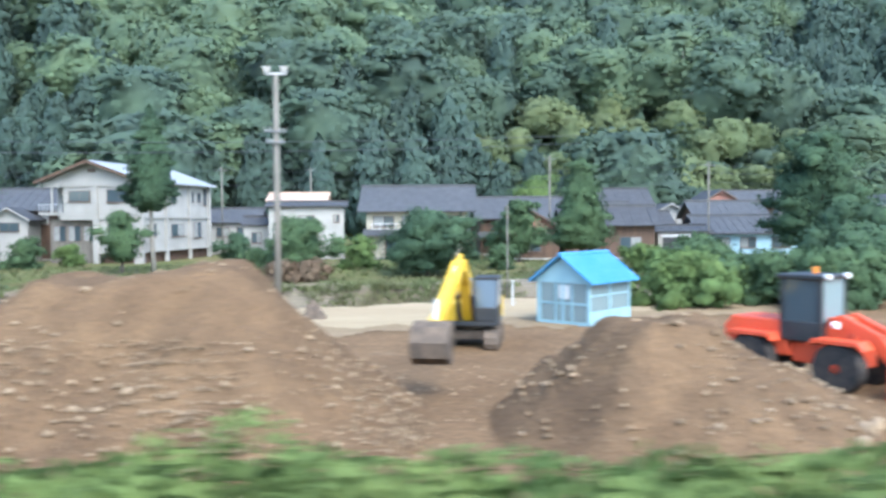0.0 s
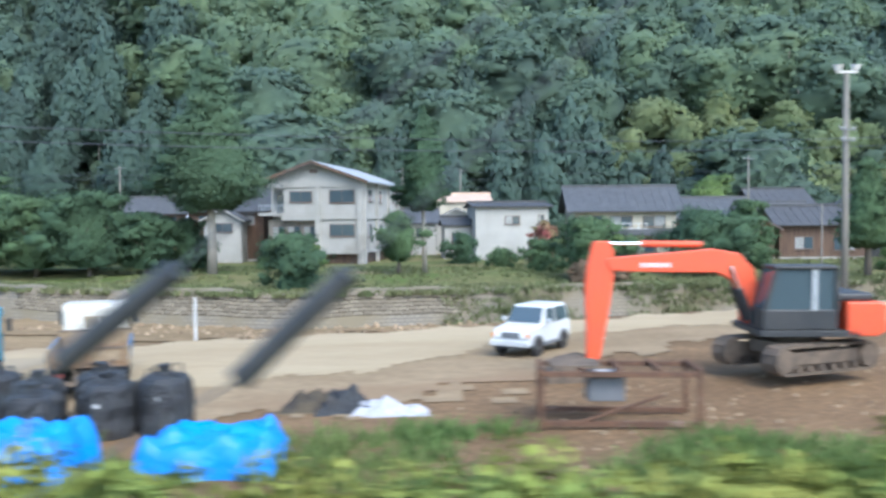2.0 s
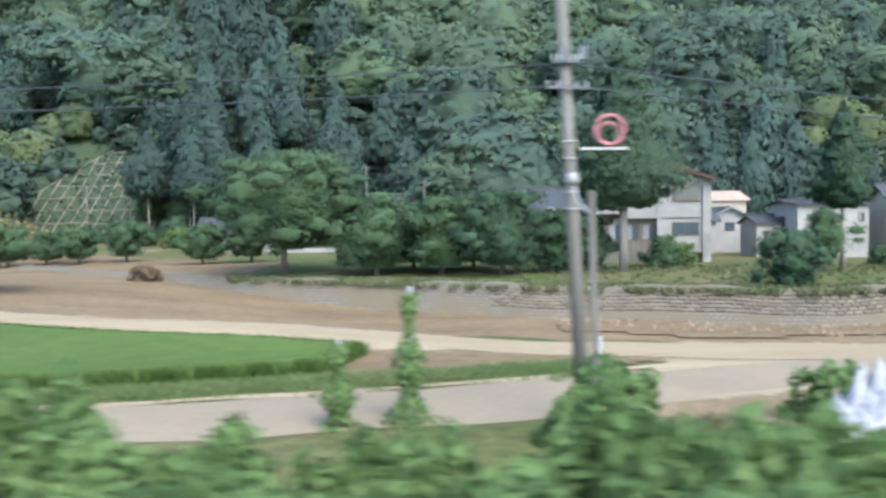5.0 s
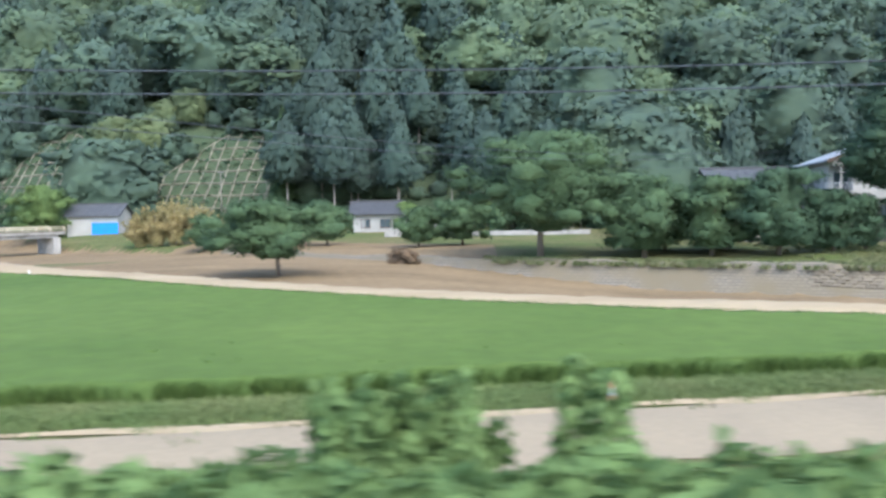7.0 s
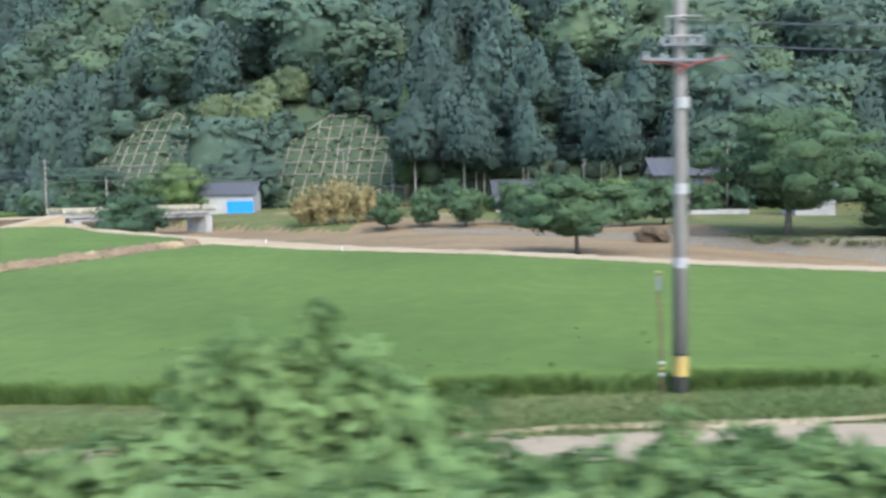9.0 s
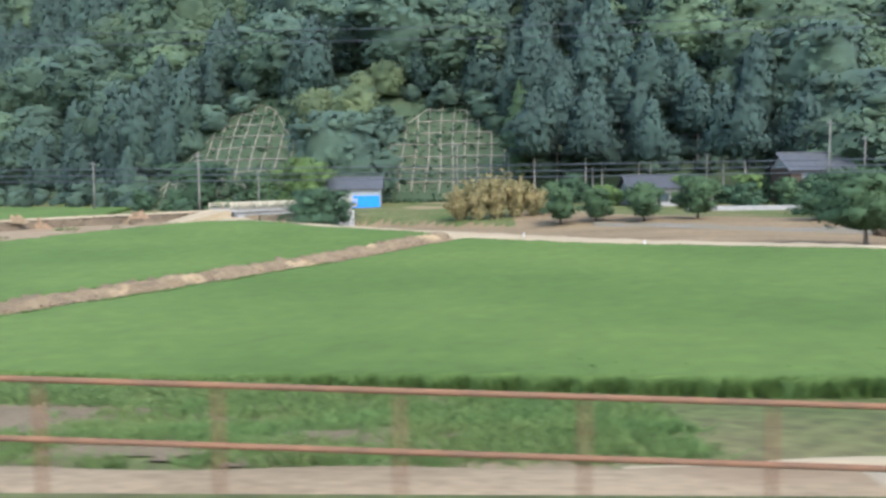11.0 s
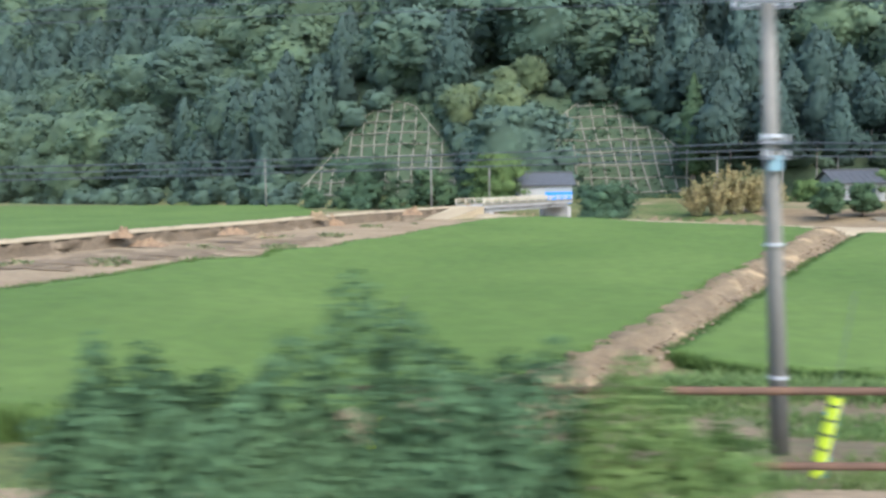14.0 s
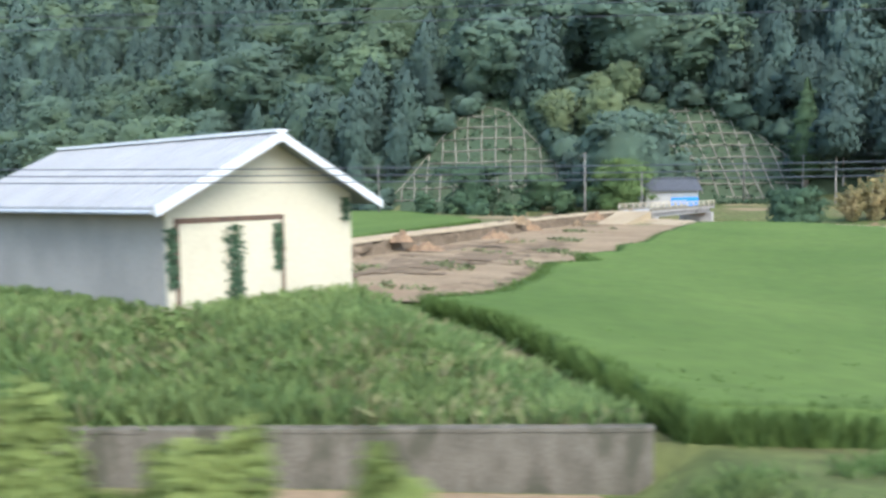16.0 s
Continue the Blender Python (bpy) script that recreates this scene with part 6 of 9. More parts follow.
for k, (x, y, h) in enumerate(((-8.7, 39.5, 0.75), (-6.1, 39.7, 0.7), (-9.6, 39.8, 0.55))):
    crumpled("dark_bundle", x, y, gz(x, y) - 0.03, 0.6, 0.45, h, 40 + k, M_TRACK, "dark tied-up bundle beside the lamp pole", "bundle", 0.25)


def tonne_bag(x, y, h, r, seed, label="full black woven bulk bag standing on soil"):
    rng = np.random.RandomState(seed)
    root = thing("bulk_bag", Matrix.Translation((x, y, gz(x, y) - 0.02)), label, "bulk bag", "bulk bags in the yard")
    n, rings = 18, []
    for f, q in ((0, 0.9), (0.05, 1.0), (0.2, 1.06), (0.4, 1.02), (0.6, 1.06), (0.8, 1.0), (0.92, 0.95), (1.0, 0.8), (1.03, 0.42), (1.1, 0.2), (1.2, 0.27)):
        rings.append([(r * q * (1.03 + 0.09 * math.cos(4 * a + seed) ** 2 + 0.04 * math.sin(3 * a + seed) + rng.normal(0, 0.04)) * math.cos(a), r * q * (1.03 + 0.09 * math.cos(4 * a + seed) ** 2 + rng.normal(0, 0.04)) * math.sin(a), h * f * (1 + rng.normal(0, 0.015))) for a in [2 * math.pi * i / n for i in range(n)]])
    bag = part("bag", Build().profile(rings), M_BAG, root)
    for a in (0.8, 2.4, 3.9, 5.5):
        px, py = r * 0.8 * math.cos(a), r * 0.8 * math.sin(a)
        lift = rng.uniform(0.05, 0.32)
        part("lifting_loop", Build().path([(px, py, h * 0.9), (px * 0.95, py * 0.9, h + lift), (px * 0.6, py * 0.7, h + lift * 1.1), (px * 0.4, py * 0.55, h * 0.98)], 0.025, 5), M_BAG, root)
    part("tag", Build().box(-0.06, -r * 1.09, h * 0.62, 0.05, -r * 1.06, h * 0.7), M_WHITE, root, "small white label")


for k, (x, y) in enumerate(((-38.7, 19.2), (-37.5, 18.8), (-36.2, 17.6), (-35.0, 17.9), (-33.65, 18.6), (-32.45, 18.9), (-38.0, 20.2), (-34.3, 19.9), (-36.8, 19.7), (-35.6, 19.4))):
    tonne_bag(x, y, 1.14 + 0.07 * (k % 3), 0.57, 50 + k)
tonne_bag(-45.65, 16.7, 1.42, 0.62, 70, "black bulk bag standing alone in weeds")
tonne_bag(-44.8, 16.3, 0.7, 0.5, 71, "slumped black bulk bag in weeds")


def rusty_rack():
    root = thing("steel_rack", turn_to(-22.2, 18.7, 1, -0.06), "rusty steel frame rack on bare soil", "rack")
    for x in (-1.7, 1.7):
        for y in (-0.7, 0.7):
            part("leg", Build().box(x - 0.05, y - 0.05, 0, x + 0.05, y + 0.05, 1.2), M_RUST, root)
    for y in (-0.7, 0.7):
        for z in (0.12, 1.2):
            part("long_beam", Build().box(-1.75, y - 0.05, z - 0.05, 1.75, y + 0.05, z + 0.06), M_RUST, root)
    for x in (-1.7, -0.85, 0, 0.85, 1.7):
        part("cross_beam", Build().box(x - 0.05, -0.7, 1.22, x + 0.05, 0.7, 1.32), M_RUST, root)
    part("brace", Build().tube((-0.9, -0.72, 0.15), (0.9, -0.72, 0.75), 0.04, n=6), M_RUST, root)
    part("plate", Build().box(-1.5, -0.5, 1.32, -0.4, 0.5, 1.36), M_TRACK, root)
    bx = thing("steel_box", turn_to(-22.5, 18.5, 1, 0, gz(-22.5, 18.5) + 0.58), "grey steel box hung in the rusty rack", "box")
    part("box_body", Build().box(-0.4, -0.3, 0, 0.4, 0.3, 0.55), M_MIDGREY, bx, bevel=0.02)
    part("box_lid", Build().box(-0.43, -0.33, 0.55, 0.43, 0.33, 0.6), M_GREYPAINT, bx)


rusty_rack()


def blue_hut():
    """Small prefabricated booth: gable end towards the lane, long side to the yard."""
    root = thing("site_hut", turn_to(6.35, 36.2, 0.66, 0.75, -1.18), "pale blue windowed hut with a bright blue metal roof", "hut")
    M_PALEBLUE = mat("pale_blue_paint", (0.26, 0.40, 0.43), (0.22, 0.35, 0.385), scale=1.3, rough=0.6, fine=0.08)
    M_ROOFBLUE = mat("bright_blue_roofing", (0.05, 0.19, 0.37), (0.075, 0.22, 0.38), scale=1.5, rough=0.4)
    L, W, H = 3.5, 2.6, 2.2
    part("floor", Build().box(-0.06, -0.06, -0.05, L + 0.06, W + 0.06, 0.08), M_CONCRETE, root)
    for x, y in ((0, 0), (L, 0), (0, W), (L, W), (L / 2, 0), (0, W / 2)):
        part("post", Build().box(x - 0.06, y - 0.06, 0, x + 0.06, y + 0.06, H), M_PALEBLUE, root)
    low = part("long_wall", Build().box(0, -0.03, 0.05, L, 0.03, 0.75).box(0, -0.04, 2.05, L, 0.04, 2.2).box(0, -0.04, 1.42, L, 0.04, 1.48), M_PALEBLUE, root)
    for k in range(2):
        part("window_pane", Build().box(0.1 + k * L / 2, -0.012, 0.76, L / 2 - 0.1 + k * L / 2, 0.0, 2.04), M_GLASSLT, low)
    part("long_wall", Build().box(0, W - 0.03, 0.05, L, W + 0.03, H), M_PALEBLUE, root)
    part("gable_wall", Build().box(L - 0.03, 0, 0.05, L + 0.03, W, H).prism([(0, 0), (0.1, 0), (0.1, 0.1), (0, 0.1)], 0, 0.1), M_PALEBLUE, root)
    g = Build().add([(-0.03, -0.05, H), (-0.03, W + 0.05, H), (-0.03, W / 2, H + 0.95), (0.03, -0.05, H), (0.03, W + 0.05, H), (0.03, W / 2, H + 0.95)], [(0, 1, 2), (3, 5, 4), (0, 3, 4, 1), (1, 4, 5, 2), (2, 5, 3, 0)])
    g.box(-0.03, 0, 0.05, 0.03, W, 0.3).box(-0.04, 0, 1.05, 0.04, W, 1.13).box(-0.035, 0, 2.0, 0.035, W, H)
    ga = part("gable_wall", g, M_PALEBLUE, root)
    for k in range(3):
        part("window_pane", Build().box(-0.012, 0.1 + k * 0.84, 1.14, 0.0, 0.78 + k * 0.84, 1.99), M_GLASSLT, ga)
        part("lower_pane", Build().box(-0.012, 0.1 + k * 0.84, 0.31, 0.0, 0.78 + k * 0.84, 1.04), M_GLASSLT, ga)
        part("mullion", Build().box(-0.05, 0.8 + k * 0.84, 0.1, 0.05, 0.88 + k * 0.84, H), M_PALEBLUE, ga)
    part("notice", Build().box(-0.05, 0.95, 1.3, -0.042, 1.5, 1.9), M_WHITE, ga, "white notice sheet in the window")
    for s in (0, 1):
        y0, y1 = (-0.35, W / 2) if s == 0 else (W + 0.35, W / 2)
        z0, z1 = H - 0.22, H + 1.0
        slab = Build().profile([[(x, y0, z0), (x, y1, z1), (x, y1, z1 + 0.06), (x, y0, z0 + 0.06)] for x in (-0.35, L + 0.35)])
        roof = part("roof_slope", slab, M_ROOFBLUE, root)
        for k in range(11):
            x = -0.3 + k * 0.41
            part("roof_rib", Build().profile([[(x - 0.03, y0, z0 + 0.055), (x + 0.03, y0, z0 + 0.055), (x + 0.03, y0, z0 + 0.11), (x - 0.03, y0, z0 + 0.11)], [(x - 0.03, y1, z1 + 0.055), (x + 0.03, y1, z1 + 0.055), (x + 0.03, y1, z1 + 0.11), (x - 0.03, y1, z1 + 0.11)]]), M_ROOFBLUE, roof)
    part("ridge_cap", Build().tube((-0.38, W / 2, H + 1.06), (L + 0.38, W / 2, H + 1.06), 0.09, n=8), M_ROOFBLUE, root)


blue_hut()


def post(name, x, y, h, r, material, label, category, z=None):
    return tagged(part(name, Build().tube((x, y, (gz(x, y) if z is None else z) - 0.2), (x, y, h), r, r * 0.9, 10), material), label, category)


post("marker_post", -37.1, 36.6, 0.35, 0.06, M_WHITE, "thin white marker post at the yard's edge", "post")
post("marker_post", 3.8, 45, 0.35, 0.06, M_WHITE, "thin white marker post at the yard's edge", "post")
cone = thing("traffic_cone", Matrix.Translation((-87.3, 20.6, gz(-87.3, 20.6))), "weathered orange and white traffic cone", "cone")
part("cone_base", Build().box(-0.2, -0.2, 0, 0.2, 0.2, 0.04), M_AMBER, cone)
part("cone_body", Build().tube((0, 0, 0.04), (0, 0, 0.72), 0.14, 0.03, 14), mat("faded_orange", (0.36, 0.2, 0.11), (0.3, 0.2, 0.13), rough=0.8, fine=0.3), cone)
part("cone_band", Build().tube((0, 0, 0.3), (0, 0, 0.48), 0.103, 0.075, 14), M_GREYPAINT, cone)

# ---- trees that stand by themselves ----
def tree(x, y, h, w, kind, material, label, bare=0.25, clumps=26, leaves=2200, leaf=0.55, seed=1, bark=M_BARK, r=None, category="tree", lean=0.0):
    """Tapered trunk with limbs, and a crown of leafy clumps from bare * h upwards."""
    rng = np.random.RandomState(seed)
    leaves, leaf, clumps = int(leaves * 3.4), leaf * 0.55, int(clumps * 1.5)
    z = gz(x, y) - 0.1
    root = thing("tree", Matrix.Translation((x, y, z)), label, category)
    r = r or 0.02 * h + 0.06
    b = Build()
    top = h * (0.95 if kind == "cedar" else 0.72)
    pts = [(lean * f * f + 0.05 * h * 0.1 * math.sin(5 * f + seed), 0.03 * h * 0.2 * math.cos(4 * f), top * f) for f in (0, 0.2, 0.45, 0.7, 1)]
    rings = [[(px + r * q * math.cos(2 * math.pi * i / 9), py + r * q * math.sin(2 * math.pi * i / 9), pz) for i in range(9)] for (px, py, pz), q in zip(pts, (1.25, 1.0, 0.75, 0.5, 0.15))]
    trunk = part("trunk", b.profile(rings), bark, root, smooth=True)
    for k in range(0 if kind == "cedar" else 6):
        a = 6.28 * k / 6 + rng.uniform(-0.4, 0.4)
        f = rng.uniform(0.28, 0.6)
        s = Vector((lean * f * f, 0, h * f * 0.75))
        e = s + Vector((math.cos(a) * w * 0.32, math.sin(a) * w * 0.32, h * 0.22))
        part("limb", Build().tube(s, e, r * 0.45, r * 0.12, 6), bark, trunk)
    V, F, N = crown(kind, rng, clumps, leaves, w, h * (1 - bare), leaf)
    V[:, 2] += h * bare
    V[:, 0] += lean
    part("crown", array_mesh("crown", V, F, material, True, N), material, root)
    return root


def bush(x, y, w, h, material, label, seed, leaves=900, leaf=0.4, clumps=12, category="bush"):
    rng = np.random.RandomState(seed)
    leaves, leaf, clumps = int(leaves * 3), leaf * 0.58, int(clumps * 1.5)
    root = thing("bush", Matrix.Translation((x, y, gz(x, y) - 0.15)), label, category)
    V, F, N = crown("wisp", rng, clumps * 2, leaves, w, h * 1.08, leaf)
    V[:, 2] -= h * 0.06
    part("foliage", array_mesh("foliage", V, F, material, True, N), material, root)
    for k in range(3):
        a = 2.1 * k + seed
        part("stem", Build().tube((0, 0, -0.1), (math.cos(a) * w * 0.15, math.sin(a) * w * 0.15, h * 0.55), 0.08, 0.03, 6), M_BARK, root)
    return root


# Most of these trees take a faint sheen in place of haze.
M_TREE = leaf_mat("tree_leaves", (0.085, 0.135, 0.06), (0.062, 0.105, 0.05), island=0.25, scale=0.3, through_light=0.25, leafy=0.25, haze_sheen=0.02)
M_TREEDARK = leaf_mat("dark_tree_leaves", (0.066, 0.112, 0.058), (0.05, 0.09, 0.05), island=0.25, scale=0.3, through_light=0.25, leafy=0.25, haze_sheen=0.02)
M_TREELT = leaf_mat("light_tree_leaves", (0.13, 0.185, 0.06), (0.10, 0.155, 0.055), island=0.25, scale=0.3, through_light=0.25, leafy=0.25)
M_CEDARLT = leaf_mat("sunlit_cedar_needles", (0.08, 0.128, 0.068), (0.06, 0.102, 0.055), island=0.2, scale=0.3, through_light=0.25, leafy=0.25, haze_sheen=0.04)
M_FLOWER = leaf_mat("crimson_flowers", (0.30, 0.09, 0.09), (0.11, 0.12, 0.05), island=0.3, scale=0.7)
tree(-49.3, 82.3, 22.8, 10.4, "cedar", M_CEDARLT, "tall cedar with a long bare trunk by the houses", 0.27, 70, 6800, 0.5, 1, M_PALEBARK, 0.42)
tree(-28.2, 81.5, 16.6, 5.6, "cedar", M_TREEDARK, "slim tall tree with a long bare trunk", 0.36, 30, 2600, 0.5, 2, M_PALEBARK, 0.22)
tree(-84.0, 87.2, 13.4, 18.0, "spread", M_TREE, "broad spreading tree on the river bank", 0.2, 48, 5200, 0.5, 3, lean=0.8)
for k, (x, y, h, w, m_) in enumerate(((-73.8, 84, 8.4, 9, M_TREE), (-67.2, 83.5, 8.0, 8.5, M_TREE), (-61.2, 82, 8.6, 8, M_TREEDARK), (-55.8, 82.5, 6.4, 6.5, M_TREEDARK), (-70.5, 90, 7.5, 8, M_TREEDARK), (-64, 90, 7.4, 8, M_TREEDARK))):
    tree(x, y, h, w, "tree", m_, "leafy green tree in a row on the river bank", 0.1, 30, 2600, 0.5, 10 + k)
tree(-52.0, 84, 5.6, 4.8, "wisp", M_TREEDARK, "small leafy tree beside the tall cedar", 0.1, 20, 1500, 0.45, 17)
tree(-107.8, 70.6, 6.6, 10.5, "spread", M_TREE, "low spreading tree rooted in river silt", 0.24, 34, 3400, 0.42, 20, lean=-0.4)
for k, (x, y, h, w) in enumerate(((-129, 115, 5.4, 5), (-124, 116, 5.0, 4.6), (-118, 113, 5.6, 5.4), (-111, 112, 6.2, 6.5), (-98, 104, 5.5, 5), (-92.5, 107, 6.5, 7.5))):
    tree(x, y, h * 0.92, w, "wisp", M_TREE, "small leafy orchard tree in silt", 0.14, 26, 1700, 0.45, 30 + k)
tree(-160.7, 104, 5.9, 8.2, "tree", M_TREEDARK, "dense dark bush-like tree before the bridge", 0.05, 26, 2400, 0.5, 40)
tree(-172.8, 154, 10.5, 10.5, "tree", M_TREELT, "round yellow-green tree behind the bridge", 0.08, 26, 2400, 0.6, 41)
tree(-200, 176, 12, 15, "spread", M_TREEDARK, "wide dark tree below the slope frame", 0.08, 32, 2600, 0.7, 42)
tree(-186, 172, 7.5, 9, "tree", M_TREE, "green tree at the slope's foot", 0.1, 20, 1600, 0.6, 43)
tree(-131.5, 176, 24, 7.5, "cedar", M_TREE, "pointed conifer beside the slope frame", 0.1, 34, 2600, 0.7, 44)
tree(12.9, 77, 11.5, 6.5, "cedar", M_TREE, "sparse layered garden pine", 0.25, 22, 1500, 0.5, 45)
tree(43, 96, 15, 11.5, "tree", M_TREEDARK, "large dark broadleaf tree beside the village", 0.1, 40, 4200, 0.6, 46)
tree(-1.3, 80, 6.4, 8.6, "tree", M_TREEDARK, "dense green garden tree", 0.08, 28, 2600, 0.45, 47)
tree(-12.8, 76, 5.8, 6.8, "tree", M_TREE, "light green garden tree", 0.08, 22, 2000, 0.45, 48)
tree(-30.6, 80, 6.2, 5.0, "tree", M_TREE, "thin leafy garden tree", 0.2, 14, 900, 0.4, 49)
tree(9, 98, 7.5, 6, "tree", M_TREE, "leafy garden tree between houses", 0.15, 18, 1500, 0.5, 50)
tree(15, 128, 12, 8, "tree", M_TREELT, "light green tree behind dark roofs", 0.1, 20, 1500, 0.6, 51)
bush(-38.4, 67.8, 5.4, 4.9, M_TREEDARK, "round dark green bush on the bank", 60, 1600, 0.4, 18)
for k, (x, y, w, h, m_) in enumerate(((-16.5, 84, 4, 3.2, M_TREE), (-8.2, 86, 4, 3.6, M_TREELT), (-44, 88, 4.2, 3.4, M_TREE), (-53, 90, 4, 3.2, M_TREEDARK), (-41, 92, 3.2, 2.6, M_TREELT), (20, 84, 4, 3, M_TREELT), (6, 86, 3.6, 2.6, M_TREE), (-24, 98, 4, 3.8, M_TREEDARK), (28, 90, 5, 3.6, M_TREE), (-20, 90, 3, 2.2, M_TREE))):
    bush(x, y, w, h, m_, "garden shrub before the houses", 61 + k)
for k, (x, y, w, h) in enumerate(((-87, 146, 6, 5.2), (-82, 147, 6.5, 5.6), (-76.5, 146.5, 6, 4.8), (-94, 145, 6, 4.2))):
    bush(x, y, w, h, (M_TREE, M_TREEDARK)[k % 2], "leafy shrub screening the house below the hill", 180 + k, 1200, 0.45, 14)
bush(-15.2, 92, 3.8, 5.2, M_FLOWER, "tree covered in crimson flowers", 80, 900, 0.4, 10)
for k, (x, y, w, h, m_) in enumerate(((13, 45, 6, 3.0, M_TREELT), (17.5, 46, 6, 2.8, M_TREE), (21, 44, 6, 3.2, M_TREE), (25, 50, 7, 4.4, M_TREEDARK), (16, 52, 6, 3.4, M_TREE), (29, 58, 8, 6, M_TREEDARK), (22, 60, 7, 4.8, M_TREE), (33, 66, 8, 7, M_TREEDARK))):
    bush(x, y, w, h, m_, "rank green thicket beside the yard", 90 + k, 1500, 0.4, 16)


def feathery_shrub(x, y, w, h, material, label, seed):
    """A shrub of many upright arching stems set with small leaves, thin at the rim."""
    rng = np.random.RandomState(seed)
    root = thing("bush", Matrix.Translation((x, y, gz(x, y) - 0.15)), label, "bush")
    stems, out, axes = 70, [], []
    for _ in range(stems):
        a, lean, hh = rng.uniform(0, 6.28), rng.uniform(0, 1) ** 0.7, h * rng.uniform(0.55, 1.08)
        u = rng.uniform(0.12, 1, 60)
        r = 0.12 * w + lean * 0.5 * w * u ** 1.6
        zz = hh * u * (1 - 0.28 * lean * u)
        out.append(np.stack([r * math.cos(a), r * math.sin(a), zz], 1) + rng.normal(0, 0.16, (60, 3)))
        axes.append(np.tile([math.cos(a), math.sin(a), 0.5], (60, 1)))
    V = leaf_quads(np.concatenate(out), np.concatenate(axes), 0.42, rng, 0.6)
    part("foliage", array_mesh("foliage", V, np.arange(len(V)).reshape(-1, 4), material), material, root)
    for k in range(7):
        a = 0.9 * k + seed
        part("stem", Build().tube((0.1 * math.cos(a), 0.1 * math.sin(a), -0.1), (math.cos(a) * w * 0.25, math.sin(a) * w * 0.25, h * 0.7), 0.07, 0.02, 6), M_PALEBARK, root)


for k, (x, y, w, h) in enumerate(((-143.2, 128, 4.6, 5.4), (-140.4, 127, 5, 7.2), (-137.6, 127.5, 5.4, 8.2), (-134.6, 128.5, 5, 6.8), (-131.8, 129, 4.4, 4.8))):
    feathery_shrub(x, y, w, h, M_YELLOW, "dry golden-yellow shrub on the bank", 100 + k)
for k in range(14):
    x = -126 + 4.4 * k
    bush(x, 158 + 6 * math.sin(k * 2.3), 6.5, 4.2 + 1.6 * math.sin(k * 1.7), (M_TREE, M_TREEDARK, M_TREELT)[k % 3], "undergrowth at the wood's edge", 120 + k, 700, 0.55, 10)
for k in range(9):
    x = -166 - 5.5 * k
    bush(x, 168 + 5 * math.sin(k * 1.9), 6, 4.2, (M_TREEDARK, M_TREE)[k % 2], "undergrowth below the slope frames", 140 + k, 600, 0.6, 10)
for k, (x, y) in enumerate(((-14, 71.5), (-11.5, 72), (-98.5, 86))):
    bush(x, y, 3.6, 1.5 if k == 2 else 2.4, mat("withered_shrub", (0.155, 0.108, 0.07), (0.12, 0.088, 0.058), scale=1.0, fine=0.3) if k == 0 else bpy.data.materials["withered_shrub"], "withered brown shrub on the bank", 160 + k, 900, 0.3, 9)

# ---- houses ----
M_WALLW = mat("white_render", (0.34, 0.325, 0.295), (0.285, 0.275, 0.25), scale=0.4, rough=0.85, fine=0.1, stain=(0.24, 0.225, 0.20), stain_at=0.6)
M_WALLC = mat("cream_render", (0.42, 0.375, 0.29), (0.37, 0.33, 0.25), scale=0.5, rough=0.85, fine=0.1)
M_WALLB = mat("brown_boards", (0.13, 0.085, 0.06), (0.09, 0.062, 0.048), scale=1.2, rough=0.85, fine=0.2, stretch=(3, 3, 0.3))
M_WALLP = mat("reddish_render", (0.40, 0.20, 0.15), (0.34, 0.17, 0.13), scale=0.6, rough=0.85, fine=0.12)
M_WALLBL = mat("pale_blue_sheet", (0.32, 0.45, 0.52), (0.27, 0.40, 0.47), scale=0.8, rough=0.7)
M_TILE = mat("blue_grey_roof_tiles", (0.072, 0.074, 0.078), (0.052, 0.054, 0.058), scale=1.1, rough=0.65, fine=0.3, bump=0.05, stretch=(1.2, 1.2, 1.2))
M_TILE2 = mat("dark_grey_roof_tiles", (0.06, 0.06, 0.062), (0.045, 0.045, 0.047), scale=1.1, rough=0.65, fine=0.3, bump=0.05)
M_METALROOF = mat("pale_metal_roof", (0.29, 0.30, 0.305), (0.25, 0.26, 0.265), scale=0.6, rough=0.5, fine=0.1)
M_TAN = mat("tan_metal_roof", (0.42, 0.30, 0.22), (0.36, 0.26, 0.19), scale=0.6, rough=0.6)
M_FRAME = mat("brown_window_frame", (0.12, 0.085, 0.065), (0.10, 0.07, 0.055), scale=2, rough=0.6)
M_CURTAIN = mat("pale_curtain", (0.26, 0.26, 0.245), (0.2, 0.2, 0.19), scale=3, rough=0.9)


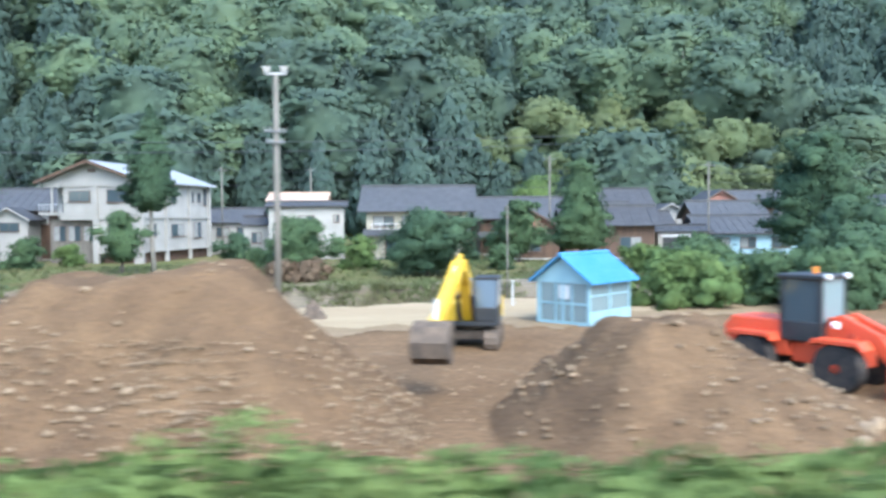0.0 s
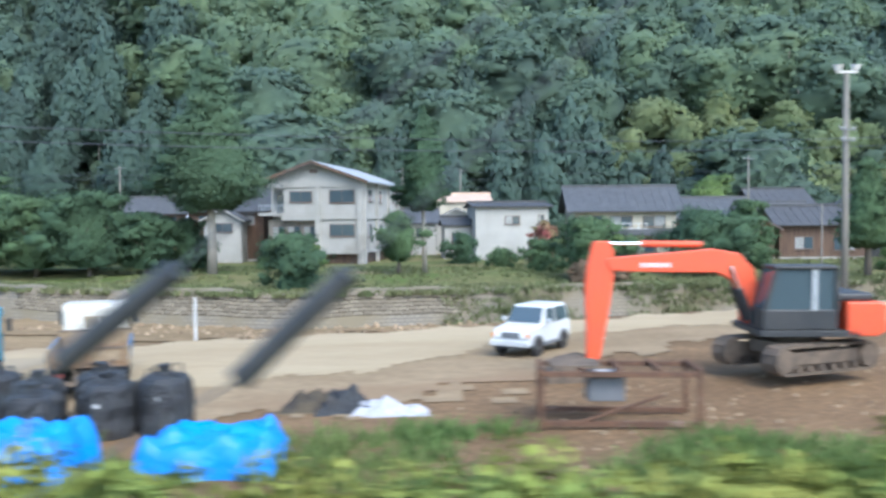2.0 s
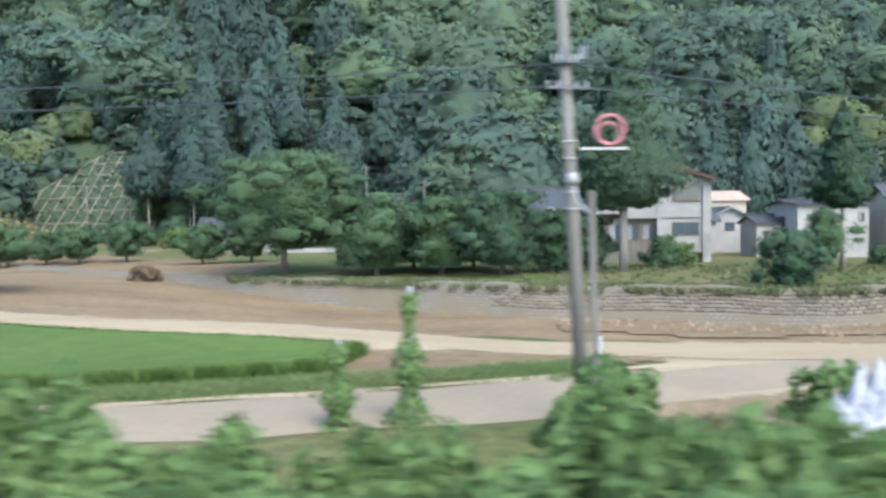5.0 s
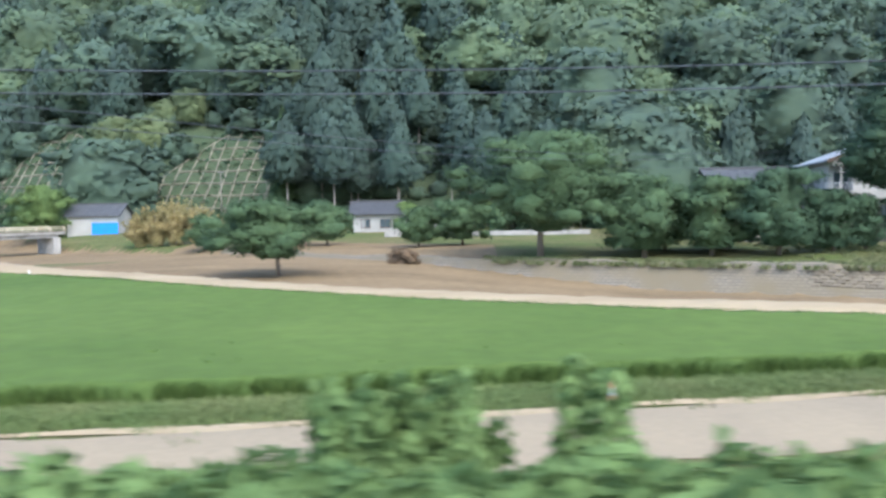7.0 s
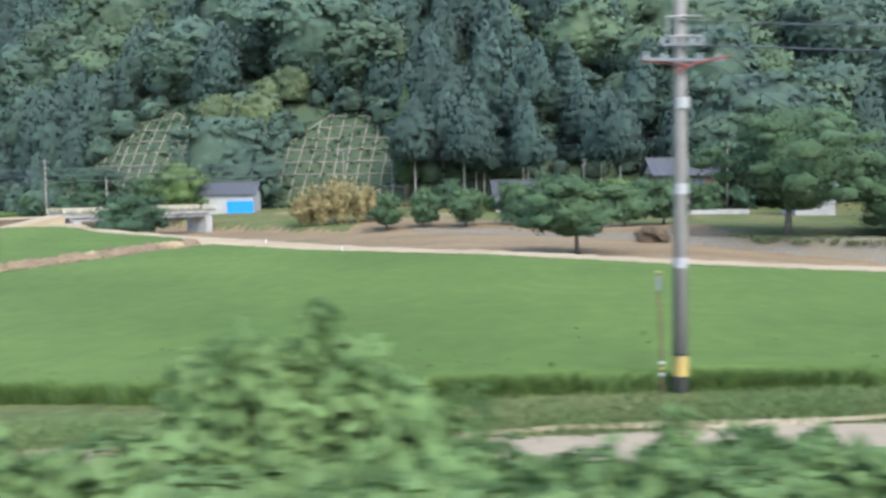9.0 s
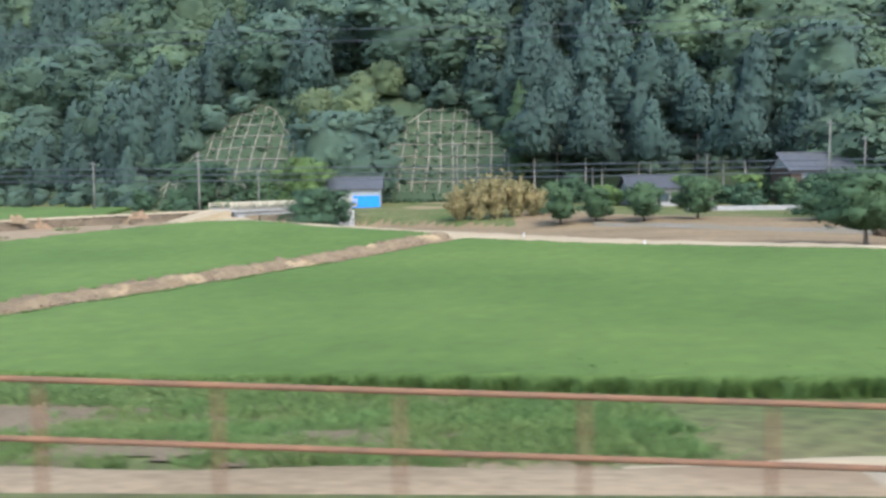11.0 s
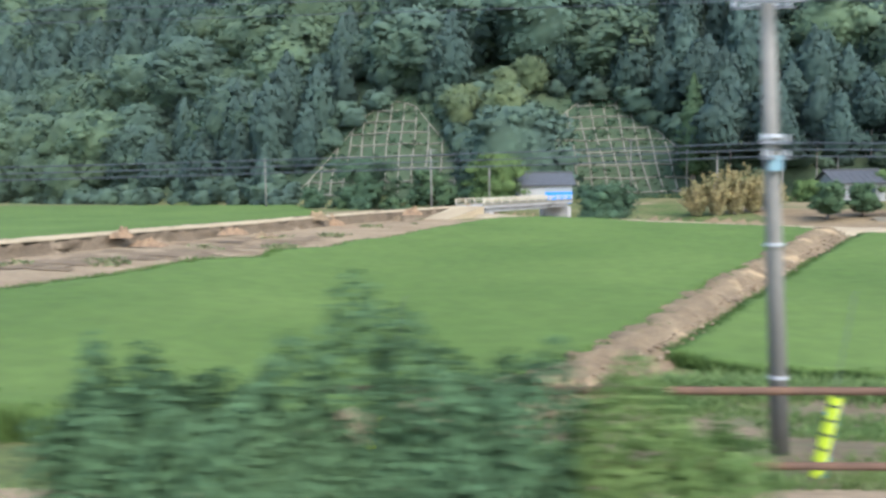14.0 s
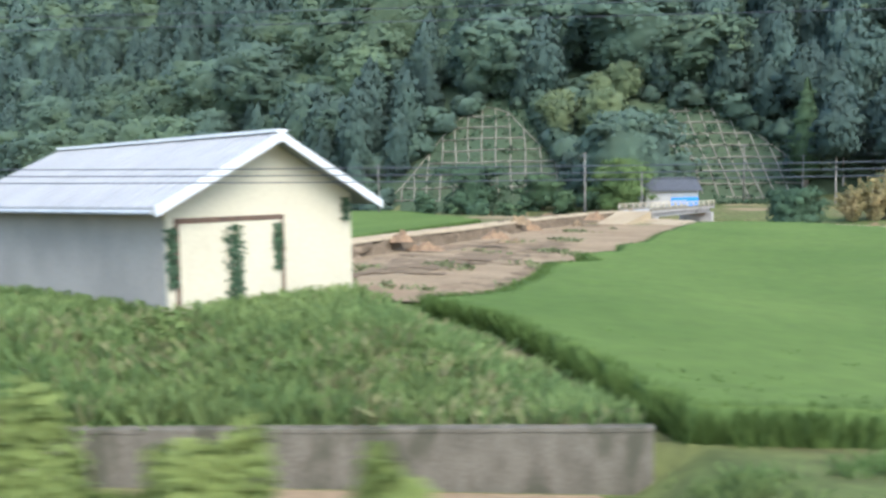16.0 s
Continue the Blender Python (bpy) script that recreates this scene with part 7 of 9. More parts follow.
def window_on(root, face, u, z, w, h, L, W, frame_mat=M_FRAME):
    """A window in a wall: face 0 is the near long side (y 0), 1 the end at x L, 2 the end at x 0. Frame, sill and two panes."""
    def place(b0, b1):
        (u0, d0, z0), (u1, d1, z1) = b0, b1
        if face == 0:
            return (u0, -d1, z0, u1, -d0, z1)
        if face == 1:
            return (L + d0, u0, z0, L + d1, u1, z1)
        return (-d1, u0, z0, -d0, u1, z1)
    win = part("window", Build().box(*place((u - w / 2 - 0.08, 0.003, z - 0.08), (u + w / 2 + 0.08, 0.05, z + h + 0.08))), frame_mat, root)
    for k in range(2):
        c = u + (k - 0.5) * w / 2
        part("pane", Build().box(*place((c - w / 4 + 0.03, 0.045, z), (c + w / 4 - 0.03, 0.062, z + h))), M_GLASS if (k + int(u * 7)) % 3 else M_CURTAIN, win)
    part("sill", Build().box(*place((u - w / 2 - 0.12, 0.003, z - 0.16), (u + w / 2 + 0.12, 0.14, z - 0.085))), frame_mat, win)


def house(name, x, y, hx, hy, L, W, wall_h, roof_h, wall, roof, label, windows=(), ridge="x", over=0.7, z=None, gable=None, lower=None, ridge_cap=True):
    """A house: own x along the near side, y away from it. ridge 'x' or 'y'; windows of (face, u, z, w, h); lower: a lean-to roof's (height, depth) along the near side."""
    root = thing(name, turn_to(x, y, hx, hy, (gz(x, y) if z is None else z) - 0.1), label, "house")
    part("wall", Build().box(0, 0, 0, L, W, wall_h), wall, root)
    part("plinth", Build().box(-0.05, -0.05, 0, L + 0.05, W + 0.05, 0.35), M_CONCRETE, root)
    if ridge == "x":
        prof = [(0, wall_h), (W, wall_h), (W / 2, wall_h + roof_h)]
        for xx in (0.0, L - 0.05):
            g = Build().add([(xx + o, yy, zz) for o in (0, 0.05) for yy, zz in prof], [(0, 1, 2), (3, 5, 4), (0, 3, 4, 1), (1, 4, 5, 2), (2, 5, 3, 0)])
            part("gable", g, gable or wall, root)
        slope = roof_h / (W / 2)
        for s in (0, 1):
            y0, y1 = (-over, W / 2) if s == 0 else (W + over, W / 2)
            z0, z1 = wall_h - over * slope, wall_h + roof_h
            rf = part("roof_slope", Build().profile([[(xx, y0, z0), (xx, y1, z1), (xx, y1, z1 + 0.16), (xx, y0, z0 + 0.16)] for xx in (-over, L + over)]), roof, root)
            if s == 0:
                n = int((L + 2 * over) / 1.1)
                rb = Build()
                for k in range(n + 1):
                    xx = -over + (L + 2 * over) * k / n
                    rb.profile([[(xx - 0.07, y0, z0 + 0.15), (xx + 0.07, y0, z0 + 0.15), (xx + 0.07, y0, z0 + 0.22), (xx - 0.07, y0, z0 + 0.22)], [(xx - 0.07, y1, z1 + 0.15), (xx + 0.07, y1, z1 + 0.15), (xx + 0.07, y1, z1 + 0.22), (xx - 0.07, y1, z1 + 0.22)]])
                tagged(part("tile_ridges", rb, roof, rf), kind="stuff")
        if ridge_cap:
            part("ridge", Build().box(-over - 0.1, W / 2 - 0.18, wall_h + roof_h + 0.02, L + over + 0.1, W / 2 + 0.18, wall_h + roof_h + 0.4), roof, root)
    else:
        for yy in (0.0, W - 0.05):
            g = Build().add([(xx, yy + o, zz) for o in (0, 0.05) for xx, zz in ((0, wall_h), (L, wall_h), (L / 2, wall_h + roof_h))], [(0, 1, 2), (3, 5, 4), (0, 3, 4, 1), (1, 4, 5, 2), (2, 5, 3, 0)])
            part("gable", g, gable or wall, root)
        slope = roof_h / (L / 2)
        for s in (0, 1):
            x0, x1 = (-over, L / 2) if s == 0 else (L + over, L / 2)
            z0, z1 = wall_h - over * slope, wall_h + roof_h
            part("roof_slope", Build().profile([[(x0, yy, z0), (x1, yy, z1), (x1, yy, z1 + 0.16), (x0, yy, z0 + 0.16)] for yy in (-over, W + over)]), roof, root)
            part("barge_board", Build().profile([[(x0, yy, z0 - 0.12), (x1, yy, z1 - 0.12), (x1, yy, z1 + 0.1), (x0, yy, z0 + 0.1)] for yy in (-over - 0.06, -over)]), M_WALLW if gable is None else M_FRAME, root)
    if lower:
        lh, ld = lower
        part("lean_to_roof", Build().profile([[(xx, -ld, lh - 0.5), (xx, 0.02, lh + 0.25), (xx, 0.02, lh + 0.4), (xx, -ld, lh - 0.36)] for xx in (-0.4, L + 0.4)]), roof, root)
        for k in range(int(L / 2.5) + 1):
            part("veranda_post", Build().box(k * 2.5 - 0.07, -ld + 0.2, 0, k * 2.5 + 0.07, -ld + 0.34, lh - 0.4), M_WALLB, root)
    for f, u, zz, w, h in windows:
        window_on(root, f, u, zz, w, h, L, W)
    return root


def white_block():
    """Three-storey white building with pilasters, floor bands, a corner balcony and a shallow gable roof."""
    L, W, H = 12.2, 18.7, 10.8
    mid = L - 5.6
    root = thing("white_building", turn_to(-47.95, 101.56, 0.986, -0.167, -2.3), "three-storey white rendered building with a low gable roof", "building")
    part("wall", Build().box(0, 2.2, 2.1, 2.3, W, H).box(2.3, 0, 6.2, L, W, H).box(mid, 0, 2.1, L, W, 6.2).box(2.3, 0.8, 2.1, mid, W, 6.2), M_WALLW, root)
    # The recessed storey's dimness is put into the boards' grey.
    part("lower_front", Build().box(0.1, 0.55, 0, mid, 0.8, 6.15), mat("shaded_grey_boards", (0.19, 0.17, 0.145), (0.14, 0.125, 0.105), scale=1.0, rough=0.85, fine=0.2, stretch=(3, 3, 0.3)), root, "boarded lower storey in a shaded grey")
    part("base_wall", Build().box(mid + 0.6, 0.6, 0, L - 0.4, W, 2.1), M_WALLB, root)
    for yy in (0.0, W - 0.1):
        g = Build().add([(xx, yy + o, zz) for o in (0, 0.1) for xx, zz in ((0, H), (L, H), (L / 2, H + 2.2))], [(0, 1, 2), (3, 5, 4), (0, 3, 4, 1), (1, 4, 5, 2), (2, 5, 3, 0)])
        part("gable", g, M_WALLW, root)
    for s in (0, 1):
        x0, x1 = (-0.9, L / 2) if s == 0 else (L + 0.9, L / 2)
        z0, z1 = H - 0.32, H + 2.2
        part("roof_slope", Build().profile([[(x0, yy, z0), (x1, yy, z1), (x1, yy, z1 + 0.2), (x0, yy, z0 + 0.2)] for yy in (-1.1, W + 0.8)]), M_METALROOF, root)
        part("barge_board", Build().profile([[(x0, yy, z0 - 0.15), (x1, yy, z1 - 0.15), (x1, yy, z1 + 0.22), (x0, yy, z0 + 0.22)] for yy in (-1.17, -1.1)]), M_WALLB, root)
    part("gable_vent", Build().box(L / 2 - 0.5, -0.06, H + 0.95, L / 2 + 0.5, -0.01, H + 1.4), M_FRAME, root)
    part("gable_band", Build().box(0, -0.16, H - 0.75, L + 0.1, 0.0, H + 0.05), M_WALLW, root)
    for x, w in ((mid - 0.3, 0.62), (L - 0.62, 0.62)):
        part("pilaster", Build().box(x, -0.3, 0, x + w, 0.02, H - 0.75), M_WALLW, root)
    for y in (0.0, 6.0, 12.3, W - 0.55):
        part("pilaster", Build().box(L - 0.02, y, 0, L + 0.35, y + 0.5, H), M_WALLW, root)
    part("floor_band", Build().box(mid + 0.32, -0.2, 6.15, L - 0.62, 0.0, 6.45), M_WALLW, root)
    part("floor_band", Build().box(mid + 0.32, -0.2, 2.0, L - 0.62, 0.0, 2.35), M_WALLW, root)
    part("floor_band", Build().box(2.0, -0.2, 6.05, mid - 0.3, 0.78, 7.0), M_WALLW, root)
    for z in (2.1, 6.2):
        part("floor_band", Build().box(L, 0.5, z, L + 0.25, W - 0.55, z + 0.3), M_WALLW, root)
    for f, u, z, w, h in ((0, 4.45, 8.3, 2.7, 1.2), (0, L - 2.6, 8.2, 3.0, 1.4), (0, L - 2.6, 4.2, 3.0, 1.3), (1, 3.2, 8.3, 1.6, 1.4), (1, 7.8, 8.2, 2.2, 1.5), (1, 13.5, 8.4, 0.9, 1.3), (1, 15.6, 8.4, 0.9, 1.2), (1, 17.4, 8.0, 0.9, 2.2), (1, 3.0, 4.0, 1.6, 1.5), (1, 9.4, 3.9, 3.4, 1.5), (1, 15.0, 3.6, 2.2, 2.0)):
        window_on(root, f, u, z, w, h, L, W)
    for u in (1.4, 3.4, 5.4):
        fr = part("window", Build().box(u - 0.85, 0.49, 3.4, u + 0.85, 0.547, 5.4), M_FRAME, root)
        for k in (-1, 1):
            part("pane", Build().box(u + k * 0.4 - 0.36, 0.45, 3.5, u + k * 0.4 + 0.36, 0.487, 5.3), M_GLASS if k > 0 else M_CURTAIN, fr)
    bal = part("balcony", Build().box(-0.9, -0.25, 6.65, 2.3, 2.2, 6.95), M_WALLW, root)
    for k in range(9):
        x = -0.85 + 0.38 * k
        part("baluster", Build().box(x, -0.22, 6.95, x + 0.05, -0.17, 7.9), M_GREYPAINT, bal)
    part("rail", Build().box(-0.9, -0.24, 7.9, 2.3, -0.15, 7.98), M_GREYPAINT, bal)
    part("balcony_post", Build().box(0.8, -0.24, 6.95, 0.98, -0.06, 10.35), M_WALLW, root)
    part("balcony_beam", Build().box(-0.2, -0.3, 10.0, 2.3, -0.17, 10.75), M_WALLW, root)
    part("balcony_door", Build().box(0.6, 2.12, 6.95, 2.2, 2.19, 9.2), M_GLASS, root)


white_block()
house("white_house", -22.2, 107.5, 1, 0.12, 9.6, 8, 6.9, 0.5, M_WALLW, M_TILE2, "plain white rendered house with a flat dark roof", ((0, 4.8, 4.7, 1.9, 1.0), (0, 8.6, 4.9, 0.7, 0.9), (2, 4, 4.2, 1.6, 1.2)), over=0.5)
house("annex", -26.2, 111, 1, 0.1, 4.2, 5, 4.6, 0.9, M_WALLW, M_TILE2, "low white annex beside the white house", ((0, 1.6, 2.2, 1.2, 1.3),), over=0.4)
house("big_house", -9.6, 107, 1, -0.02, 13, 9, 6.7, 2.7, M_WALLC, M_TILE, "large farmhouse with a steep blue-grey tiled roof", ((0, 2.2, 4.3, 2.6, 1.3), (0, 6.0, 4.3, 2.8, 1.3), (0, 10.2, 4.3, 2.8, 1.3), (0, 4, 1.0, 3, 1.7), (0, 9, 1.0, 3, 1.7)), lower=(3.6, 1.6), over=1.0)
rail = thing("balcony_rail", turn_to(-8.8, 105.2, 1, -0.02, gz(-8, 105) + 3.75), "white balcony rail above the farmhouse's porch roof", "railing")
for k in range(9):
    part("baluster", Build().box(k * 1.0, 0, 0, k * 1.0 + 0.08, 0.08, 0.8), M_WHITE, rail)
part("handrail", Build().box(0, 0, 0.8, 8.08, 0.08, 0.88), M_WHITE, rail)
part("lower_rail", Build().box(0, 0, 0.1, 8.08, 0.08, 0.16), M_WHITE, rail)
house("tan_house", -28, 136, 1, 0.05, 9, 8, 8.2, 1.2, M_WALLC, M_TAN, "cream house with a tan metal roof", ((0, 4, 5.5, 2, 1.2),), over=0.5)
house("gabled_house", -27.5, 128, 1, 0.05, 6.5, 8, 5.4, 1.6, M_WALLW, M_TILE2, "small white house with a gable to the meadow", ((0, 3.2, 3.6, 1.4, 1.0),), ridge="y", over=0.6)
house("grey_house", -35.0, 124, 1, 0.05, 7.5, 8, 5.0, 1.8, M_WALLW, M_TILE, "grey-roofed house behind the white building", ((0, 2.5, 2.8, 1.8, 1.3), (0, 5.5, 2.8, 1.8, 1.3)), over=0.6)
house("tiled_house", 5.5, 117, 1, 0.03, 12, 9, 5.6, 2.5, M_WALLB, M_TILE, "two-storey house with blue-grey roof tiles", ((0, 3, 3.4, 2.2, 1.2), (0, 8, 3.4, 2.2, 1.2)), lower=(3.0, 1.4), over=0.9)
house("brown_house", 15.5, 104, 1, -0.03, 11, 8, 4.6, 2.0, M_WALLB, M_TILE2, "dark brown boarded house with a dark tiled roof", ((0, 3, 1.4, 2.2, 1.4), (0, 8, 1.2, 2.6, 1.6)), over=0.8)
house("red_gabled_house", 7.5, 103, 1, 0, 7, 8, 4.2, 2.0, M_WALLB, M_TILE, "house with a reddish gable and grey tiles", ((0, 3.5, 1.2, 2.4, 1.5),), ridge="y", gable=M_WALLP, over=0.8)
house("far_house", 25.5, 139, 1, 0, 9, 9, 7.6, 2.3, M_WALLB, M_TILE2, "far house with a dark tiled roof", ((0, 4, 5, 2, 1.2),), over=0.8)
house("white_gabled_house", 33, 134, 1, 0, 7.5, 9, 5.4, 2.0, M_WALLW, M_TILE2, "white-gabled house with dark tiles", ((0, 3.7, 3.4, 1.8, 1.2),), ridge="y", over=0.7)
house("pink_gabled_house", 43, 139, 1, 0, 7, 9, 7.4, 2.2, M_WALLW, M_TILE2, "house with a reddish gable under dark tiles", ((0, 3.5, 5.2, 1.8, 1.2),), ridge="y", gable=M_WALLP, over=0.8)
house("long_house", 49, 141, 1, 0, 11, 8, 7.2, 2.2, M_WALLB, M_TILE, "long house with blue-grey roof tiles", ((0, 3, 5, 2, 1.2), (0, 8, 5, 2, 1.2)), over=0.8)
house("garage", 28, 108, 1, 0, 6.6, 6, 3.4, 0.6, M_WALLW, M_TILE2, "open garage with a white frame", (), over=0.4)
gd = thing("garage_door", turn_to(28.6, 107.95, 1, 0), "garage doorway, its inner shade a black panel", "door")
# A black panel on the wall stands in for the garage's shaded inside.
part("opening", Build().box(0, -0.03, 0, 5.4, 0.02, 2.6), M_BLACK, gd)
part("lintel", Build().box(-0.2, -0.08, 2.6, 5.6, 0.02, 3.0), M_WHITE, gd)
house("blue_walled_house", 34.8, 111, 1, 0.02, 14, 8, 3.4, 1.9, M_WALLBL, M_TILE, "long low house with pale blue walls and tiled roof", ((0, 2.5, 1.2, 2.0, 1.3), (0, 6, 1.2, 2.0, 1.3), (0, 10.5, 1.2, 2.4, 1.3)), over=0.9)
house("end_house", 62, 120, 1, 0, 10, 9, 6.2, 2.2, M_WALLW, M_TILE2, "white house with dark tiles at the village's end", ((0, 3, 4, 2, 1.2), (0, 7, 4, 2, 1.2)), ridge="y", over=0.8)
house("mid_house", 18.5, 122, 1, 0.02, 9, 8, 5.2, 2.2, M_WALLB, M_TILE, "dark boarded house with grey roof tiles", ((0, 3, 3.2, 2, 1.2), (0, 6.6, 3.2, 2, 1.2)), over=0.8)
house("side_house", 23, 113, 1, 0.0, 8, 7, 4.0, 1.9, M_WALLP, M_TILE2, "small house with reddish walls and dark tiles", ((0, 4, 1.4, 2.2, 1.3),), over=0.7)
house("rear_house", 38, 124, 1, 0.0, 10, 8, 5.4, 2.1, M_WALLB, M_TILE, "boarded house with grey roof tiles behind others", ((0, 3, 3.4, 2, 1.2),), over=0.8)
house("low_house", -3, 128, 1, 0, 9, 8, 5.0, 2.2, M_WALLB, M_TILE2, "low dark-tiled house behind the farmhouse", (), over=0.8)
house("old_farmhouse", -59.6, 108.5, 1, 0.03, 9.8, 9, 7.0, 2.4, M_WALLB, M_TILE, "old farmhouse with a tiled roof behind trees", ((0, 2.4, 4.8, 2, 1.2), (0, 7.6, 4.8, 2, 1.2)), over=0.9)
house("farmhouse_porch", -56.4, 104.6, 1, 0.03, 4.6, 3.6, 5.6, 1.3, M_WALLW, M_TILE2, "gabled white porch wing of the old farmhouse", ((0, 2.3, 4.0, 2.4, 1.0),), ridge="y", over=0.6)
house("white_storehouse", -67, 131, 1, 0, 6, 6, 4.8, 1.4, M_WALLW, M_METALROOF, "white storehouse with a pale metal roof behind trees", ((0, 3, 2.6, 1.4, 1.0),), over=0.5)
house("hill_house", -84, 152, 1, 0.06, 11, 9, 6.6, 2.6, M_WALLB, M_TILE, "two-storey house with a white gable under the hill", ((0, 3, 4.4, 2.2, 1.2), (0, 7.5, 4.4, 2.2, 1.2), (0, 5, 1.0, 3, 1.6)), lower=(3.4, 1.4), over=0.9, gable=M_WALLW)
house("small_farmhouse", -113, 150, 1, 0.04, 8.5, 8, 3.6, 1.9, M_WALLW, M_TILE2, "small white farmhouse with a dark tiled roof", ((0, 2.2, 1.0, 1.6, 1.4), (0, 5.8, 1.0, 1.8, 1.4)), over=0.8)
house("farm_shed", -104, 151, 1, 0.04, 6, 6, 2.9, 1.4, M_WALLW, M_TILE2, "small pale farm shed with a dark roof", ((0, 3, 1.0, 1.6, 1.1),), ridge="y", over=0.6)
sh = house("blue_shed", -168.4, 155, 1, 0.06, 9.6, 7, 4.2, 1.9, M_WALLW, M_TILE, "pale shed with a blue sheet on its wall", (), over=0.6)
part("blue_sheet", Build().box(4.6, -0.08, 0.5, 9.6, -0.01, 2.7), M_TARP, sh, "bright blue sheet over the lower wall")
part("upper_band", Build().box(4.6, -0.06, 2.75, 9.6, -0.01, 3.6), M_METALROOF, sh)
tagged(part("garden_wall", Build().box(-106, 137.4, gz(-90, 138) - 0.2, -72, 137.8, gz(-90, 138) + 0.75), M_CONCRETE), "low pale garden wall below the hill", "wall", kind="structure")

# ---- slope frames, bridge ----
M_FRAMECON = mat("old_grid_concrete", (0.225, 0.205, 0.155), (0.138, 0.126, 0.096), scale=0.8, rough=0.9, fine=0.25)


def slope_frame(x0, x1, top_profile, rows, cols, label, seed):
    """A grid of sprayed-concrete beams laid on the cut slope; top_profile gives the arch-shaped upper edge as (share of width, height)."""
    rng = np.random.RandomState(seed)
    root = thing("slope_frame", Matrix.Identity(4), label, "slope frame")

    def on_slope(x, z):
        lo, hi = line(FOOT, x) - 6, line(FOOT, x) + 60
        for _ in range(30):
            mid = (lo + hi) / 2
            if gz(x, mid) > z:
                hi = mid
            else:
                lo = mid
        return Vector((x, lo - 0.15, z))
    us, hs = [p[0] for p in top_profile], [p[1] for p in top_profile]
    zs = [0.8 + (max(hs) - 0.8) * k / rows for k in range(rows + 1)]
    xs_ = [x0 + (x1 - x0) * k / cols for k in range(cols + 1)]
    top = [float(np.interp(k / cols, us, hs)) for k in range(cols + 1)]
    for k, x in enumerate(xs_):
        if top[k] > 1.5:
            n = max(2, int(top[k] / 3))
            pts = [on_slope(x + 0.25 * math.sin(j + k), 0.5 + (top[k] - 0.5) * j / n) for j in range(n + 1)]
            part("rib", Build().path(pts, 0.23, 4), M_FRAMECON, root)
    for j, z in enumerate(zs):
        run = [k for k in range(cols + 1) if top[k] >= z - 0.3]
        if len(run) > 1:
            part("beam", Build().path([on_slope(xs_[k], z + 0.12 * math.sin(k * 1.3 + j)) for k in run], 0.25, 4), M_FRAMECON, root)
    part("top_beam", Build().path([on_slope(x, max(t, 0.6)) for x, t in zip(xs_, top)], 0.19, 4), M_FRAMECON, root)


slope_frame(*ARCHES[0], 8, 13, "pale concrete grid holding a green cut slope", 1)
slope_frame(*ARCHES[1], 8, 12, "pale concrete grid holding a brownish cut slope", 2)
M_SLOPEGROWTH = leaf_mat("slope_growth_leaves", (0.046, 0.066, 0.034), (0.036, 0.054, 0.028), island=0.2, scale=0.1)
for net, sd in zip(NETS, (3, 4)):
    rn = np.random.RandomState(sd)
    P = scatter(net, 0.36, rn)
    big = rn.uniform(0, 1, len(P)) < 0.16 + 0.34 * smooth_step(8, 22, P[:, 2])
    tufts("slope_growth", P[~big], 0.4, M_SLOPEGROWTH, "dry grass between the slope frame's beams", 200 + sd, per=5, wide=0.5, lean=0.6)
    tufts("slope_shrubs", P[big], 0.75, M_TREEDARK, "green growth between the slope frame's beams", 210 + sd, per=7, wide=0.6, lean=0.7)


def bridge():
    a, b = Vector((-177.0, 118.5, 0)), Vector((-163.2, 139.2, 0))
    d = (b - a).normalized()
    root = thing("road_bridge", Matrix.Translation((a.x, a.y, 0.15)) @ Matrix.Rotation(math.atan2(d.y, d.x), 4, "Z"), "pale concrete road bridge with low rails", "bridge")
    L = (b - a).length
    part("deck", Build().box(-1, -2.4, -0.35, L + 1, 2.4, 0.0), M_CONCRETE, root)
    part("girder", Build().box(0, -2.0, -0.95, L, 2.0, -0.35), M_CONCRETE, root)
    for x in (0.2, L - 1.2):
        part("abutment", Build().box(x, -2.6, -5, x + 1.2, 2.6, -0.9), M_CONCRETE, root)
    for s in (-1, 1):
        rail = part("parapet", Build().box(-1, s * 2.35 - 0.12, 0, L + 1, s * 2.35 + 0.12, 0.3), M_FRAMECON, root)
        part("rail", Build().box(-1, s * 2.35 - 0.07, 0.82, L + 1, s * 2.35 + 0.07, 0.97), M_CREAM, rail)
        part("rail", Build().box(-1, s * 2.35 - 0.05, 0.52, L + 1, s * 2.35 + 0.05, 0.62), M_CREAM, rail)
        for k in range(12):
            x = -0.9 + (L + 1.8) * k / 11
            part("rail_post", Build().box(x - 0.08, s * 2.35 - 0.09, 0.28, x + 0.08, s * 2.35 + 0.09, 0.97), M_CREAM, rail)
    ramp = Build().profile([[(-9, -2.0, -1.6), (-9, 2.0, -1.6), (-9, 2.0, -1.5), (-9, -2.0, -1.5)], [(-0.9, -2.4, -1.6), (-0.9, 2.4, -1.6), (-0.9, 2.4, 0), (-0.9, -2.4, 0)]])
    part("ramp", ramp, M_SAND, root, "sandy ramp up to the deck")


bridge()
# ---- poles and wires ----
M_POLE = mat("pole_concrete", (0.205, 0.188, 0.16), (0.158, 0.147, 0.125), scale=0.8, rough=0.9, fine=0.2, bump=0.004, stain=(0.12, 0.112, 0.10), stain_at=0.6, stretch=(2, 2, 0.4))
M_WIRE = mat("wire", (0.05, 0.055, 0.06), (0.06, 0.065, 0.07), rough=0.5)
M_CERAMIC = mat("insulator_porcelain", (0.36, 0.36, 0.35), (0.30, 0.30, 0.29), rough=0.25)
